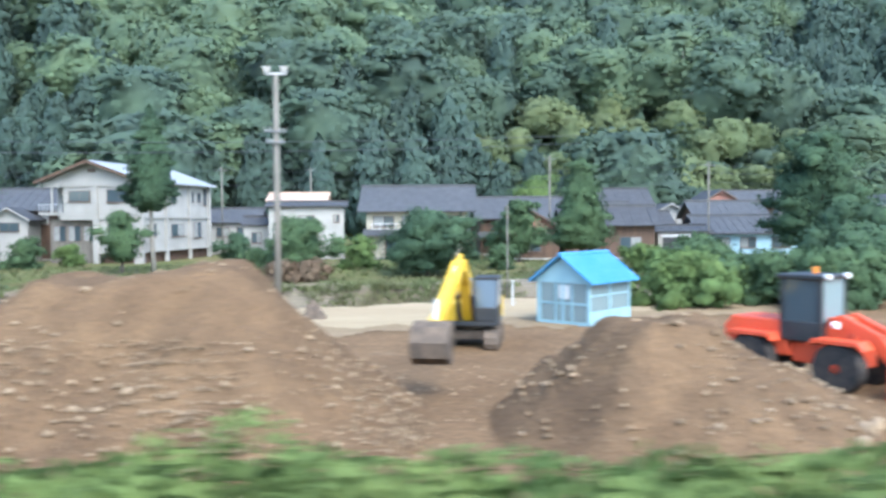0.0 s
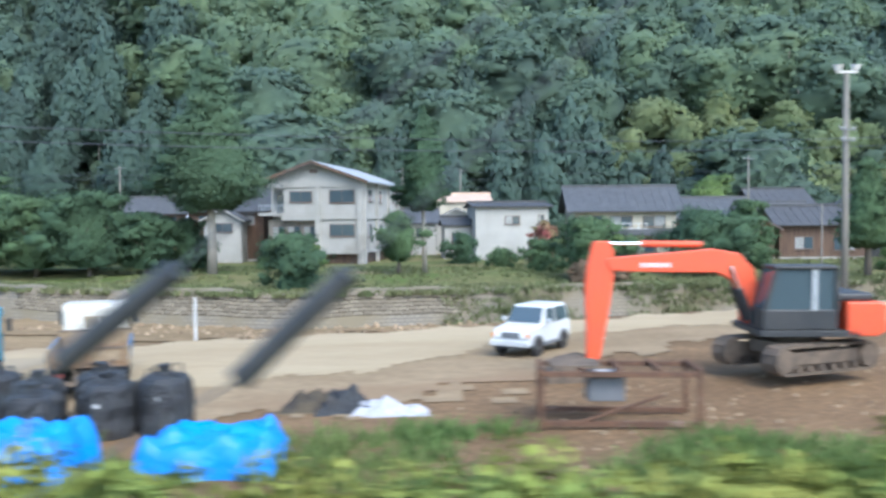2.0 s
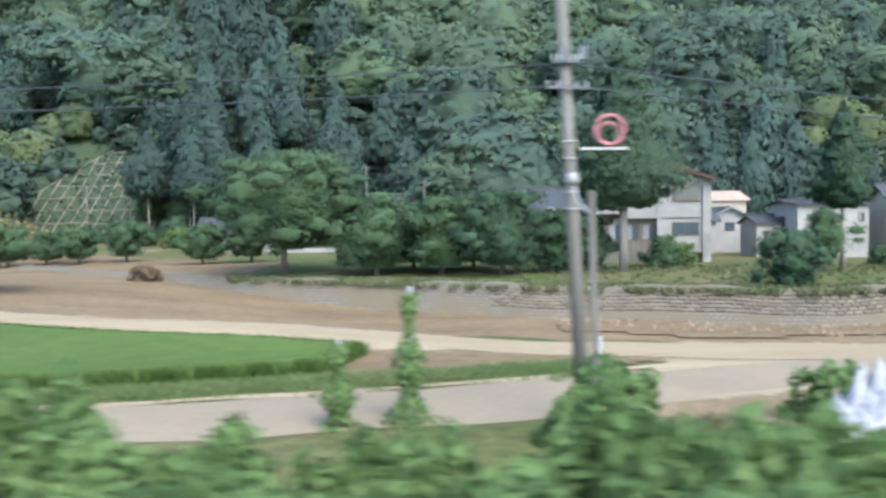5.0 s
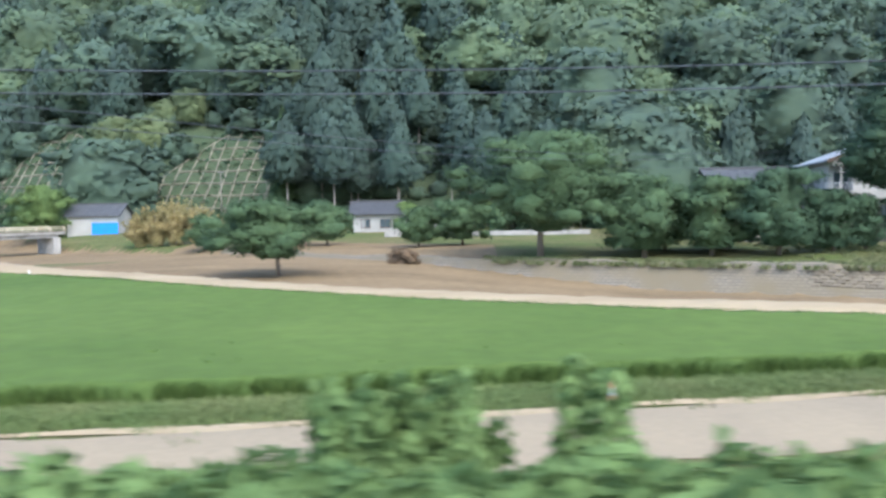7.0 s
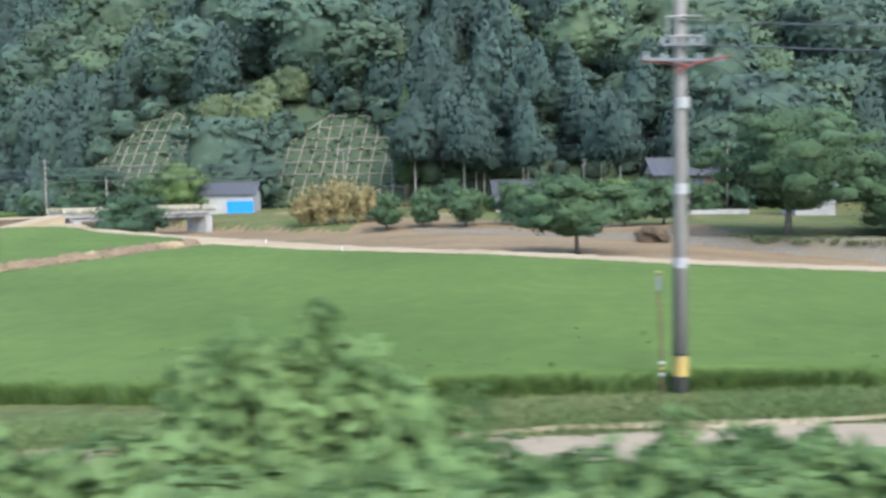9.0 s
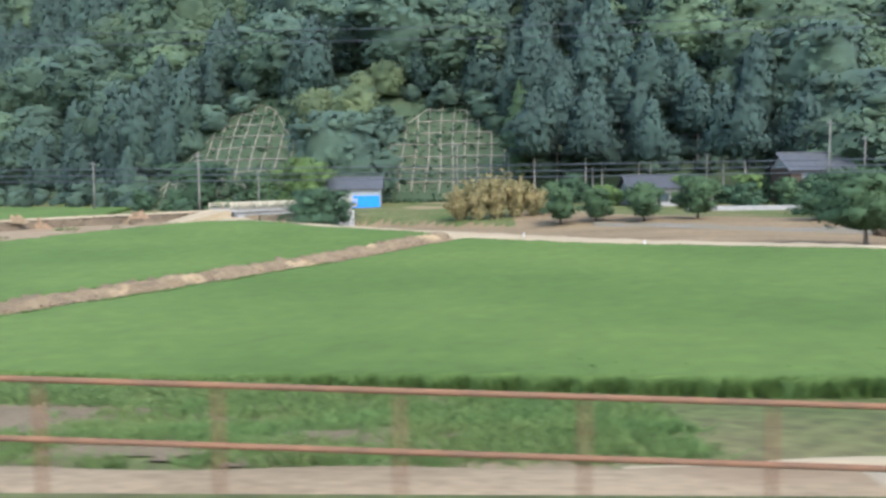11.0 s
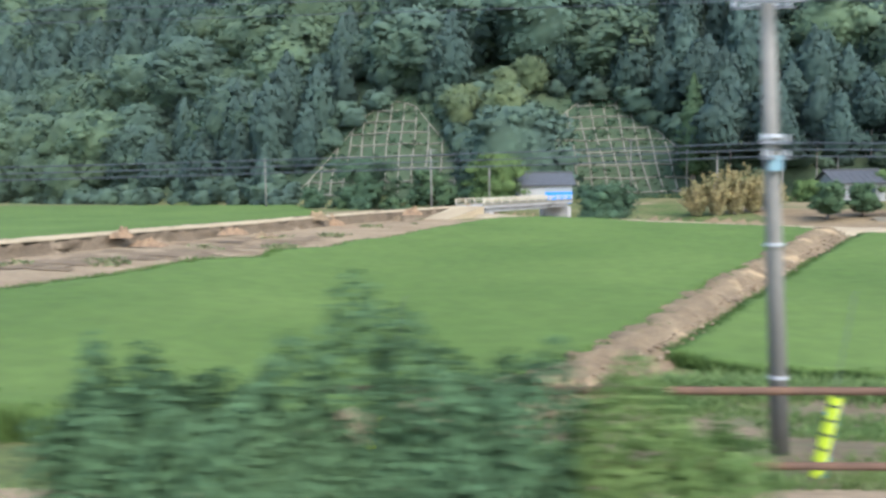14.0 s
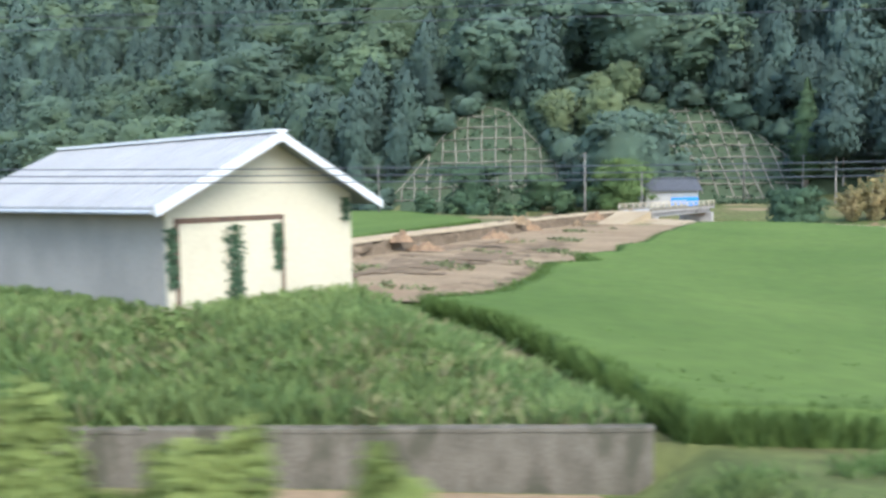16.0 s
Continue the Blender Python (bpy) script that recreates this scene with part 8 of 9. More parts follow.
M_SLEEVE = mat("grey_sleeve", (0.30, 0.29, 0.27), (0.26, 0.25, 0.235), rough=0.7)
M_PINK = mat("faded_pink_coil", (0.42, 0.15, 0.165), (0.36, 0.14, 0.15), rough=0.6)
M_YBAND = mat("yellow_band", (0.40, 0.28, 0.07), (0.32, 0.23, 0.07), scale=3, rough=0.6)
M_NEON = mat("bright_yellow_guard", (0.62, 0.66, 0.02), (0.55, 0.60, 0.02), scale=2, rough=0.5)


def pole(x, y, top, r, label, arms=(), lean=(0.0, 0.0), base=None, group=""):
    """A tapered concrete pole; arms of (height, half length, yaw in degrees)."""
    z = gz(x, y) - 0.2 if base is None else base
    root = thing("utility_pole", Matrix.Translation((x, y, z)), label, "pole", group)
    h = top - z
    part("shaft", Build().tube((0, 0, 0), (lean[0], lean[1], h), r, r * 0.68, 14), M_POLE, root, smooth=True)
    for az, half, yaw in arms:
        f = (az - z) / h
        m = Matrix.Translation((lean[0] * f, lean[1] * f - r - 0.05, az - z)) @ Matrix.Rotation(radians(yaw), 4, "Z")
        arm = part("cross_arm", Build().box(-half, -0.03, -0.03, half, 0.03, 0.03, m), M_MIDGREY, root)
        for s in (-0.9, -0.45, 0.45, 0.9):
            part("insulator", Build().tube(m @ Vector((s * half, 0, 0.04)), m @ Vector((s * half, 0, 0.17)), 0.035, 0.025, 8), M_CERAMIC, arm)
    return root


lp = pole(-7.55, 38.65, 10.3, 0.17, "tall concrete lamp pole in the yard", ((7.7, 0.5, 20), (7.2, 0.4, 20)), base=-1.2)
part("lamp_arm", Build().box(-0.5, -0.05, 11.5, 0.5, 0.05, 11.6), M_STEEL, lp)
for s in (-0.4, 0.4):
    part("floodlight", Build().profile([[(s - 0.1, -0.1, 11.62), (s + 0.1, -0.1, 11.62), (s + 0.1, 0.1, 11.62), (s - 0.1, 0.1, 11.62)], [(s - 0.18, -0.28, 11.85), (s + 0.18, -0.28, 11.85), (s + 0.18, 0.1, 11.92), (s - 0.18, 0.1, 11.92)]]), M_LAMP, lp, "white floodlight")
pa = pole(-62.05, 20.6, 9.2, 0.19, "leaning concrete utility pole with a pink cable coil", ((6.95, 0.55, 10), (7.6, 0.35, 0)), lean=(-0.52, 0.0))
ring = [(0.62 + 0.36 * math.cos(a), -0.3, 7.55 + 0.36 * math.sin(a)) for a in np.linspace(0, 2 * math.pi, 25)]
part("cable_coil", Build().path(ring, 0.042, 8), M_PINK, pa, "faded pink coil of cable")
ring = [(0.58 + 0.27 * math.cos(a), -0.34, 7.45 + 0.27 * math.sin(a)) for a in np.linspace(0, 2 * math.pi, 25)]
part("cable_coil", Build().path(ring, 0.03, 8), M_PINK, pa)
part("bracket", Build().box(-0.1, -0.32, 7.06, 1.05, -0.24, 7.12), M_STEEL, pa)
for s in (-0.62, -0.12):
    part("pole_box", Build().box(s, -0.25, 9.3, s + 0.2, -0.02, 9.62), M_MIDGREY, pa)
for k in range(5):
    part("band", Build().tube((-0.27 - 0.02 * k, 0, 5.6 + 0.42 * k), (-0.27 - 0.02 * k, 0, 5.64 + 0.42 * k), 0.185, n=14), M_STEEL, pa)
gp_ = thing("steel_lamp_post", Matrix.Translation((-62.15, 18.5, gz(-62.15, 18.5) - 0.2)), "grey steel post with a round lamp", "lamp post")
part("post", Build().tube((0.1, 0, 0), (-0.02, 0, 6.0), 0.085, 0.075, 10), M_POLE, gp_)
part("lamp_bracket", Build().path([(0.0, 0, 5.4), (-0.3, 0.1, 5.75), (-0.42, 0.15, 6.15)], 0.03), M_GREYPAINT, gp_)
part("lamp_head", Build().profile([[(-0.42 + q * math.cos(a), 0.15 + q * math.sin(a), zz) for a in [2 * math.pi * i / 14 for i in range(14)]] for zz, q in ((6.1, 0.05), (6.16, 0.13), (6.26, 0.16), (6.36, 0.12), (6.42, 0.04))]), M_SLEEVE, gp_, smooth=True)
p8 = pole(-111.3, 19.25, 9.3, 0.18, "concrete utility pole with a yellow band beside the lane", ((6.9, 0.5, 0), (6.55, 1.0, 14)), lean=(-0.1, 0), base=-1.75)
part("yellow_band", Build().tube((0, 0, 0.84), (0, 0, 1.34), 0.186, 0.184, 16), M_YBAND, p8)
for zz in (0.80, 1.35):
    part("black_band", Build().tube((0, 0, zz), (0, 0, zz + 0.05), 0.188, n=16), M_BLACK, p8)
for zz in (3.45, 5.2, 7.2):
    part("number_sleeve", Build().tube((-0.03, 0, zz), (-0.03, 0, zz + 0.25), 0.172, n=14), M_SLEEVE, p8)
part("red_arm", Build().path([(-1.05, -0.25, 8.3), (-0.2, -0.22, 8.2), (0.1, -0.2, 8.15)], 0.03), M_RED, p8)
part("red_arm", Build().path([(-0.25, -0.25, 8.0), (0.2, -0.22, 8.22), (1.0, -0.25, 8.36)], 0.03), M_RED, p8)
for s in (-0.42, 0.38):
    part("bracket_frame", Build().path([(-0.1, -0.2, 8.85), (s, -0.2, 8.85), (s, -0.2, 9.3), (-0.1, -0.2, 9.3)], 0.025), M_STEEL, p8)
mk = thing("field_marker", Matrix.Translation((-112.1, 18.9, gz(-112.1, 18.9) - 0.1)), "bent rusty stake with a small sign", "marker")
part("stake", Build().path([(0.28, 0, 0), (0.27, 0, 1.0), (0.24, 0, 1.7), (0.2, 0, 2.4), (0.18, 0, 3.2)], 0.03), M_RUST, mk)
part("sign_plate", Build().box(0.13, -0.05, 2.75, 0.23, -0.02, 3.1), M_MIDGREY, mk)
part("sign_cap", Build().box(0.13, -0.05, 3.17, 0.23, -0.02, 3.22), M_YBAND, mk)
for k in range(3):
    part("reflector", Build().tube((0.275, 0, 0.72 + 0.14 * k), (0.275, 0, 0.79 + 0.14 * k), 0.045, n=8), (M_WHITE, M_YBAND, M_WHITE)[k], mk)
M_TAG = mat("faded_pale_blue_tag", (0.16, 0.25, 0.27), (0.14, 0.22, 0.24), rough=0.7)
pf = pole(-170.4, 17.2, 7.15, 0.19, "leaning railway signal pole with rows of insulators", ((4.35, 0.5, 40), (4.05, 0.42, 35)), lean=(-0.42, 0), base=-2.3)
for k in range(2):
    arm = part("top_arm", Build().box(-0.42 - 0.62, -0.45 + 0.6 * k, 9.3, -0.42 + 0.58, -0.4 + 0.6 * k, 9.35), M_MIDGREY, pf)
    for j in range(6):
        part("insulator", Build().tube((-1.0 + 0.21 * j, -0.42 + 0.6 * k, 9.35), (-1.0 + 0.21 * j, -0.42 + 0.6 * k, 9.5), 0.05, 0.035, 8), M_CERAMIC, arm)
part("pole_plate", Build().box(-0.42, -0.28, 6.1, -0.16, -0.2, 6.4), M_TAG, pf)
for zz in (1.9, 4.6, 6.75):
    part("band", Build().tube((-0.045 * zz, 0, zz), (-0.045 * zz, 0, zz + 0.07), 0.2, n=14), M_CERAMIC, pf)
for x, y, top, r, lb in ((-23.4, 150, 12.9, 0.16, "slim utility pole behind the houses"), (-81.5, 142, 13.3, 0.16, "slim utility pole below the hill"), (-95.5, 165, 9.0, 0.14, "slim utility pole below the hill"), (-144.6, 174.3, 11.8, 0.18, "slim utility pole beside the slope frame"), (-219, 167.5, 8.7, 0.17, "slim utility pole beside far fields"), (-183.3, 126.2, 8.7, 0.16, "slim utility pole beside the bridge"), (-174.5, 128, 5.8, 0.12, "short pole beside the bridge"), (34.5, 108, 10.8, 0.15, "slim utility pole among houses"), (14.5, 112, 12, 0.15, "slim utility pole among houses"), (-32.5, 124, 11.4, 0.15, "slim utility pole behind the white building"), (-134, 171, 9.5, 0.12, "thin pole by the slope frame"), (62, 215, 46, 0.25, "thin mast rising from the wood"), (5.5, 70, 4.8, 0.08, "thin pale garden pole"), (-72, 150, 11, 0.15, "slim utility pole below the hill")):
    pole(x, y, top, r, lb, ((top - 0.5, 0.8, 10),) if top > 8 and top < 20 else ())


def wire(name, pts, sag, r, label):
    """A hanging wire from point to point."""
    out = []
    for a, b in zip(pts, pts[1:]):
        a, b = Vector(a), Vector(b)
        for k in range(12):
            f = k / 12
            out.append(a.lerp(b, f) - Vector((0, 0, sag * 4 * f * (1 - f))))
    out.append(Vector(pts[-1]))
    tagged(part(name, Build().path(out, r, 4), M_WIRE), label, "wire")


for dz, dy in ((0, 0), (-1.0, 0.2), (-2.2, -0.2)):
    wire("overhead_wire", ((100, 112, 10 + dz), (34.5, 108, 10.4 + dz), (-32.5, 124 + dy, 11 + dz), (-81.5, 142 + dy, 12.8 + dz), (-144.6, 174 + dy, 11.4 + dz), (-219, 167.5, 8.4 + dz), (-330, 150, 8 + dz)), 0.7, 0.02, "thin dark overhead wire across the valley")
for dz in (0, 0.55):
    wire("lane_wire", ((-62.5, 20.4, 7.0 + dz), (-111.4, 19.1, 6.9 + dz)), 0.6, 0.018, "thin dark wire between lane poles")
    wire("lane_wire", ((-62.5, 20.4, 7.0 + dz), (10, 60, 9 + dz)), 1.0, 0.018, "thin dark wire towards the village")
    wire("lane_wire", ((-111.4, 19.1, 6.9 + dz), (-60, 120, 10 + dz)), 1.0, 0.018, "thin dark wire towards the houses")
for dz in (0, 0.22, 0.44):
    wire("signal_wire", ((-120, 17.4, 4.25 - dz * 0.6), (-170.8, 17.0, 4.35 - dz * 0.6), (-215, 16.6, 4.3 - dz * 0.6), (-262, 16.2, 4.3 - dz * 0.6)), 0.25, 0.011, "thin dark signalling wire beside the railway")
for dz in (0, 0.25):
    wire("signal_wire", ((-125, 17.4, 7.0 + dz), (-170.8, 17.0, 7.1 + dz), (-262, 16.2, 7.2 + dz)), 0.3, 0.009, "thin dark signalling wire beside the railway")
wire("signal_wire", ((-153.4, 6.2, 9.5), (-170.8, 17.0, 7.1)), 0.1, 0.012, "thin dark signalling wire beside the railway")

# ---- railway equipment close to the track ----
M_POLEGREY = mat("weathered_grey_pole", (0.142, 0.14, 0.122), (0.112, 0.11, 0.097), scale=0.8, rough=0.9, fine=0.3)
tp = thing("tension_pole", Matrix.Translation((-21.66, 6.45, gz(-21.75, 6.45) - 0.3)), "concrete railway pole with bands and a white plate", "pole")
part("shaft", Build().tube((0.12, 0, 0), (-0.28, 0, 9), 0.215, 0.17, 18), M_POLEGREY, tp, smooth=True)
for zz in (1.05, 3.25, 3.6, 3.95, 4.3):
    part("band", Build().tube((0.11 - 0.044 * zz, 0, zz), (0.11 - 0.044 * zz, 0, zz + 0.05), 0.222, n=18), M_MIDGREY, tp)
part("white_plate", Build().box(-0.2, -0.225, 2.96, 0.0, -0.19, 3.18), M_WHITE, tp)
part("side_arm", Build().path([(0.1, -0.1, 0.55), (0.4, -0.1, 0.62), (0.7, -0.08, 0.56), (0.98, -0.05, 0.5)], 0.025, 8), M_MIDGREY, tp)
part("side_arm", Build().tube((0.1, -0.1, 0.35), (0.45, -0.05, 0.58), 0.018, n=8), M_MIDGREY, tp)
tw = thing("tension_weight", Matrix.Translation((-20.97, 6.85, 2.45)), "hanging stack of grey concrete tension weights", "tension weight")
M_WEIGHT = mat("weight_concrete", (0.115, 0.115, 0.1), (0.085, 0.085, 0.076), scale=1.5, rough=0.9, fine=0.25)
for k in range(13):
    part("weight", Build().tube((0, 0, 0.115 * k), (0.004 * (k % 3), 0, 0.115 * k + 0.108), 0.35, n=20), M_WEIGHT, tw)
part("weight_rod", Build().tube((0, 0, -0.05), (0, 0, 3.5), 0.014, n=8), M_WIRE, tw)
part("guide", Build().tube((0, 0.36, -0.2), (-0.4, -0.2, -0.35), 0.02, n=6), M_STEEL, tw)
for a, b, foot in (((-26.79, 6.7, 3.27), (-27.67, 6.7, 2.43), (-30.1, 6.8)), ((-28.18, 6.7, 3.31), (-29.11, 6.7, 2.57), (-31.6, 6.8))):
    gw = thing("guy_wire", Matrix.Identity(4), "slanting guy wire in a thick black sleeve", "guy wire", "guy wires of the tension pole")
    a, b = Vector(a), Vector(b)
    part("wire", Build().path([a + (a - b) * 4.5, a, b, (foot[0], foot[1], gz(*foot) - 0.1)], 0.012), M_WIRE, gw)
    part("sleeve", Build().tube(a, b, 0.1, n=14), M_BLACK, gw)
    for e, d in ((a, b - a), (b, a - b)):
        part("sleeve_end", Build().tube(e - d.normalized() * 0.015, e + d.normalized() * 0.05, 0.106, n=14), M_BLACK, gw)
rod_ = thing("guy_anchor", Matrix.Identity(4), "dark turnbuckle of a guy wire above the weeds", "guy anchor")
part("turnbuckle", Build().tube((-29.8, 6.72, 2.28), (-30.3, 6.75, 1.78), 0.035, n=8), M_BLACK, rod_)
part("anchor_rod", Build().tube((-30.3, 6.75, 1.78), (-30.9, 6.8, gz(-30.9, 6.8) - 0.1), 0.018, n=6), M_WIRE, rod_)
part("clamp", Build().box(-30.36, 6.69, 1.74, -30.22, 6.81, 1.86), M_MIDGREY, rod_)
post("marker_stub", -20.0, 6.8, 1.85, 0.06, M_WHITE, "short white marker post in the weeds", "post")
M_BOXBLUE = mat("faded_blue_paint", (0.035, 0.095, 0.20), (0.045, 0.11, 0.21), scale=1.6, rough=0.6, fine=0.15)
bb = thing("trackside_box", Matrix.Translation((-33.87, 6.1, 1.0)), "blue steel equipment box on a post", "box")
part("box_post", Build().box(-0.05, -0.05, -0.3, 0.05, 0.05, 1.1), M_MIDGREY, bb)
bx_ = part("box_body", Build().box(-0.175, -0.14, 1.02, 0.175, 0.14, 1.66), M_BOXBLUE, bb, bevel=0.015)
part("box_roof", Build().box(-0.195, -0.17, 1.66, 0.195, 0.17, 1.7), M_BOXBLUE, bb)
for k in range(3):
    part("louvre", Build().box(-0.15, -0.15, 1.36 + 0.07 * k, 0.12, -0.138, 1.385 + 0.07 * k), M_GREYPAINT, bx_)
ws = thing("marker_cylinder", Matrix.Translation((-34.68, 7.0, 0.95)), "grey-white marker cylinder on a stake", "marker")
part("stake", Build().tube((0, 0, -0.3), (0, 0, 0.95), 0.04, n=8), M_GREYPAINT, ws)
part("cylinder", Build().tube((0, 0, 0.75), (0, 0, 1.3), 0.115, 0.1, 14), M_CERAMIC, ws)
part("marking", Build().box(-0.05, -0.12, 0.95, 0.05, -0.108, 1.05), M_BLACK, ws)


def vine_post(x, y, top, w, seed, label):
    rng = np.random.RandomState(seed)
    root = thing("vine_post", Matrix.Translation((x, y, gz(x, y) - 0.1)), label, "post")
    h = top - gz(x, y) + 0.1
    part("post", Build().tube((0, 0, 0), (0.02, 0, h), 0.07, 0.06, 8), M_GREYPAINT, root)
    n = int(420 * h)
    z = rng.uniform(0, 0.96, n) ** 1.2
    r = w * (0.25 + 0.75 * (1 - z) ** 1.3) * rng.uniform(0.3, 1.05, n) * (0.75 + 0.35 * np.sin(z * 14 + seed))
    t = rng.uniform(0, 6.28, n)
    d = np.stack([np.cos(t), np.sin(t), np.full(n, 0.5)], 1)
    V = leaf_quads(np.stack([r * np.cos(t), r * np.sin(t), z * h], 1), d, 0.17, rng, 0.4)
    part("vine", array_mesh("vine", V, np.arange(len(V)).reshape(-1, 4), M_KUDZU), M_KUDZU, root)


vine_post(-66.45, 20.6, 2.05, 0.8, 1, "grey post overgrown with kudzu vine")
vine_post(-68.2, 20.2, 0.75, 0.8, 2, "low post overgrown with kudzu vine")


# ---- fence beside the track ----
M_GALV = mat("weathered_galvanised_pipe", (0.10, 0.094, 0.082), (0.075, 0.07, 0.06), scale=3, rough=0.85, fine=0.25)


def fence(xa, xb, y, posts, rail_z, material, label, base, round_end=False, r=0.026, rise=0.0):
    """Posts and two pipe rails from xa to xb; rise: how much higher the rails lie at xa."""
    root = thing("trackside_fence", Matrix.Identity(4), label, "fence", "pipe fences beside the track")
    for k in range(posts):
        f = k / (posts - 1)
        part("post", Build().tube((xa + (xb - xa) * f, y + 0.04, base), (xa + (xb - xa) * f, y + 0.04, rail_z[0] + rise * (1 - f)), 0.03, n=10), material, root)
    for z in rail_z:
        part("rail", Build().tube((xa, y - 0.01, z + rise), (xb, y - 0.01, z), r, n=10), material, root)
    if round_end:
        for x, s in ((xa, -1), (xb, 1)):
            part("end_loop", Build().path([(x, y, rail_z[0]), (x + s * 0.12, y, rail_z[0] - 0.05), (x + s * 0.16, y, rail_z[0] - 0.18), (x + s * 0.16, y, rail_z[1] + 0.14), (x + s * 0.1, y, rail_z[1] + 0.03), (x, y, rail_z[1])], 0.03, 8), material, root)


fence(-146.7, -132.4, 7.0, 9, (1.4, 0.8), mat("orange_rust", (0.2, 0.105, 0.06), (0.145, 0.085, 0.055), scale=3, rough=0.9, fine=0.3), "orange rusty pipe fence beside the railway", 0.5, False, 0.032, 0.48)
fence(-152.8, -147.3, 7.15, 4, (1.83, 1.2), M_GALV, "galvanised pipe fence with rounded ends", 0.6, True)
fence(-177.9, -153.4, 7.0, 5, (1.8, 1.18), M_RUST, "thin rusty pipe fence beside the railway", 0.6, False, 0.034, 0.2)
M_BOLLARD = mat("chalky_grey_plastic", (0.34, 0.33, 0.29), (0.25, 0.24, 0.21), scale=4, rough=0.85, fine=0.3, stain=(0.15, 0.14, 0.12), stain_at=0.6)
bl = thing("track_bollard", Matrix.Translation((-147.3, 6.0, gz(-147, 6) - 0.34)), "small white-topped bollard beside the rails", "bollard")
part("bollard_base", Build().tube((0, 0, 0), (0, 0, 0.75), 0.1, n=12), M_BLACK, bl)
part("bollard_top", Build().tube((0, 0, 0.62), (0, 0, 0.9), 0.115, 0.09, 14), M_BOLLARD, bl)
part("bollard_knob", Build().tube((0, 0, 0.89), (0, 0, 0.99), 0.05, 0.035, 12), M_BOLLARD, bl)


def lattice_mast():
    """Weathered built-up railway mast: two channels, crossed lacing with open diamonds above, battens below."""
    root = thing("lattice_mast", Matrix.Translation((-153.3, 6.05, gz(-153.35, 6.05) - 0.3)) @ Matrix.Rotation(radians(-2.1), 4, "Y"), "weathered grey lattice railway mast", "mast")
    M_MAST = mat("peeling_grey_paint", (0.235, 0.215, 0.19), (0.165, 0.145, 0.125), scale=1.6, rough=0.85, fine=0.3, stain=(0.17, 0.13, 0.10), stain_at=0.56)
    for s in (-1, 1):
        ch = part("channel", Build().box(s * 0.23 - 0.012, -0.1, 0, s * 0.23 + 0.012, 0.1, 9).box(min(s * 0.22, s * 0.13), -0.1, 0, max(s * 0.22, s * 0.13), -0.085, 9).box(min(s * 0.22, s * 0.13), 0.085, 0, max(s * 0.22, s * 0.13), 0.1, 9), M_MAST, root)
        for k in range(30):
            part("rivet", Build().tube((s * 0.17, -0.116, 0.6 + 0.28 * k), (s * 0.17, -0.1, 0.6 + 0.28 * k), 0.016, 0.018, 6), M_MAST, ch)

    def bar(p, q, y, w=0.05):
        d = Vector((q[0] - p[0], 0, q[1] - p[1])).normalized()
        n = Vector((-d.z, 0, d.x)) * w
        A, B = Vector((p[0], y, p[1])), Vector((q[0], y, q[1]))
        return Build().profile([[A - n, A + n, B + n, B - n], [v + Vector((0, 0.012, 0)) for v in (A - n, A + n, B + n, B - n)]])
    for k in range(15):
        z = 2.15 + 0.44 * k
        for y in (-0.114, 0.102):
            part("lacing_bar", bar((-0.19, z), (0.19, z + 0.4), y), M_MAST, root)
            part("lacing_bar", bar((0.19, z), (-0.19, z + 0.4), y - 0.013), M_MAST, root)
    for z in (0.3, 0.75, 1.2, 1.72, 2.12):
        part("batten", Build().box(-0.2, -0.118, z, 0.2, -0.103, z + 0.2), M_MAST, root)
    part("number_plate", Build().box(-0.08, -0.16, 1.64, 0.17, -0.135, 1.98), M_CERAMIC, root, "white plate with faint markings")
    for k in range(3):
        part("plate_mark", Build().box(-0.02, -0.166, 1.72 + 0.08 * k, 0.09, -0.161, 1.76 + 0.08 * k), M_GREYPAINT, root)
    part("clamp", Build().box(-0.27, -0.15, 3.38, 0.27, 0.13, 3.44), M_MIDGREY, root)
    part("clamp", Build().box(-0.25, -0.14, 2.36, 0.25, 0.12, 2.4), M_GREYPAINT, root)
    hs = part("lamp_housing", Build().tube((-0.2, -0.25, 3.62), (0.24, -0.25, 3.66), 0.09, n=14), M_MIDGREY, root)
    part("lamp_glass", Build().box(-0.12, -0.35, 3.6, 0.14, -0.33, 3.66), M_CERAMIC, hs)


lattice_mast()


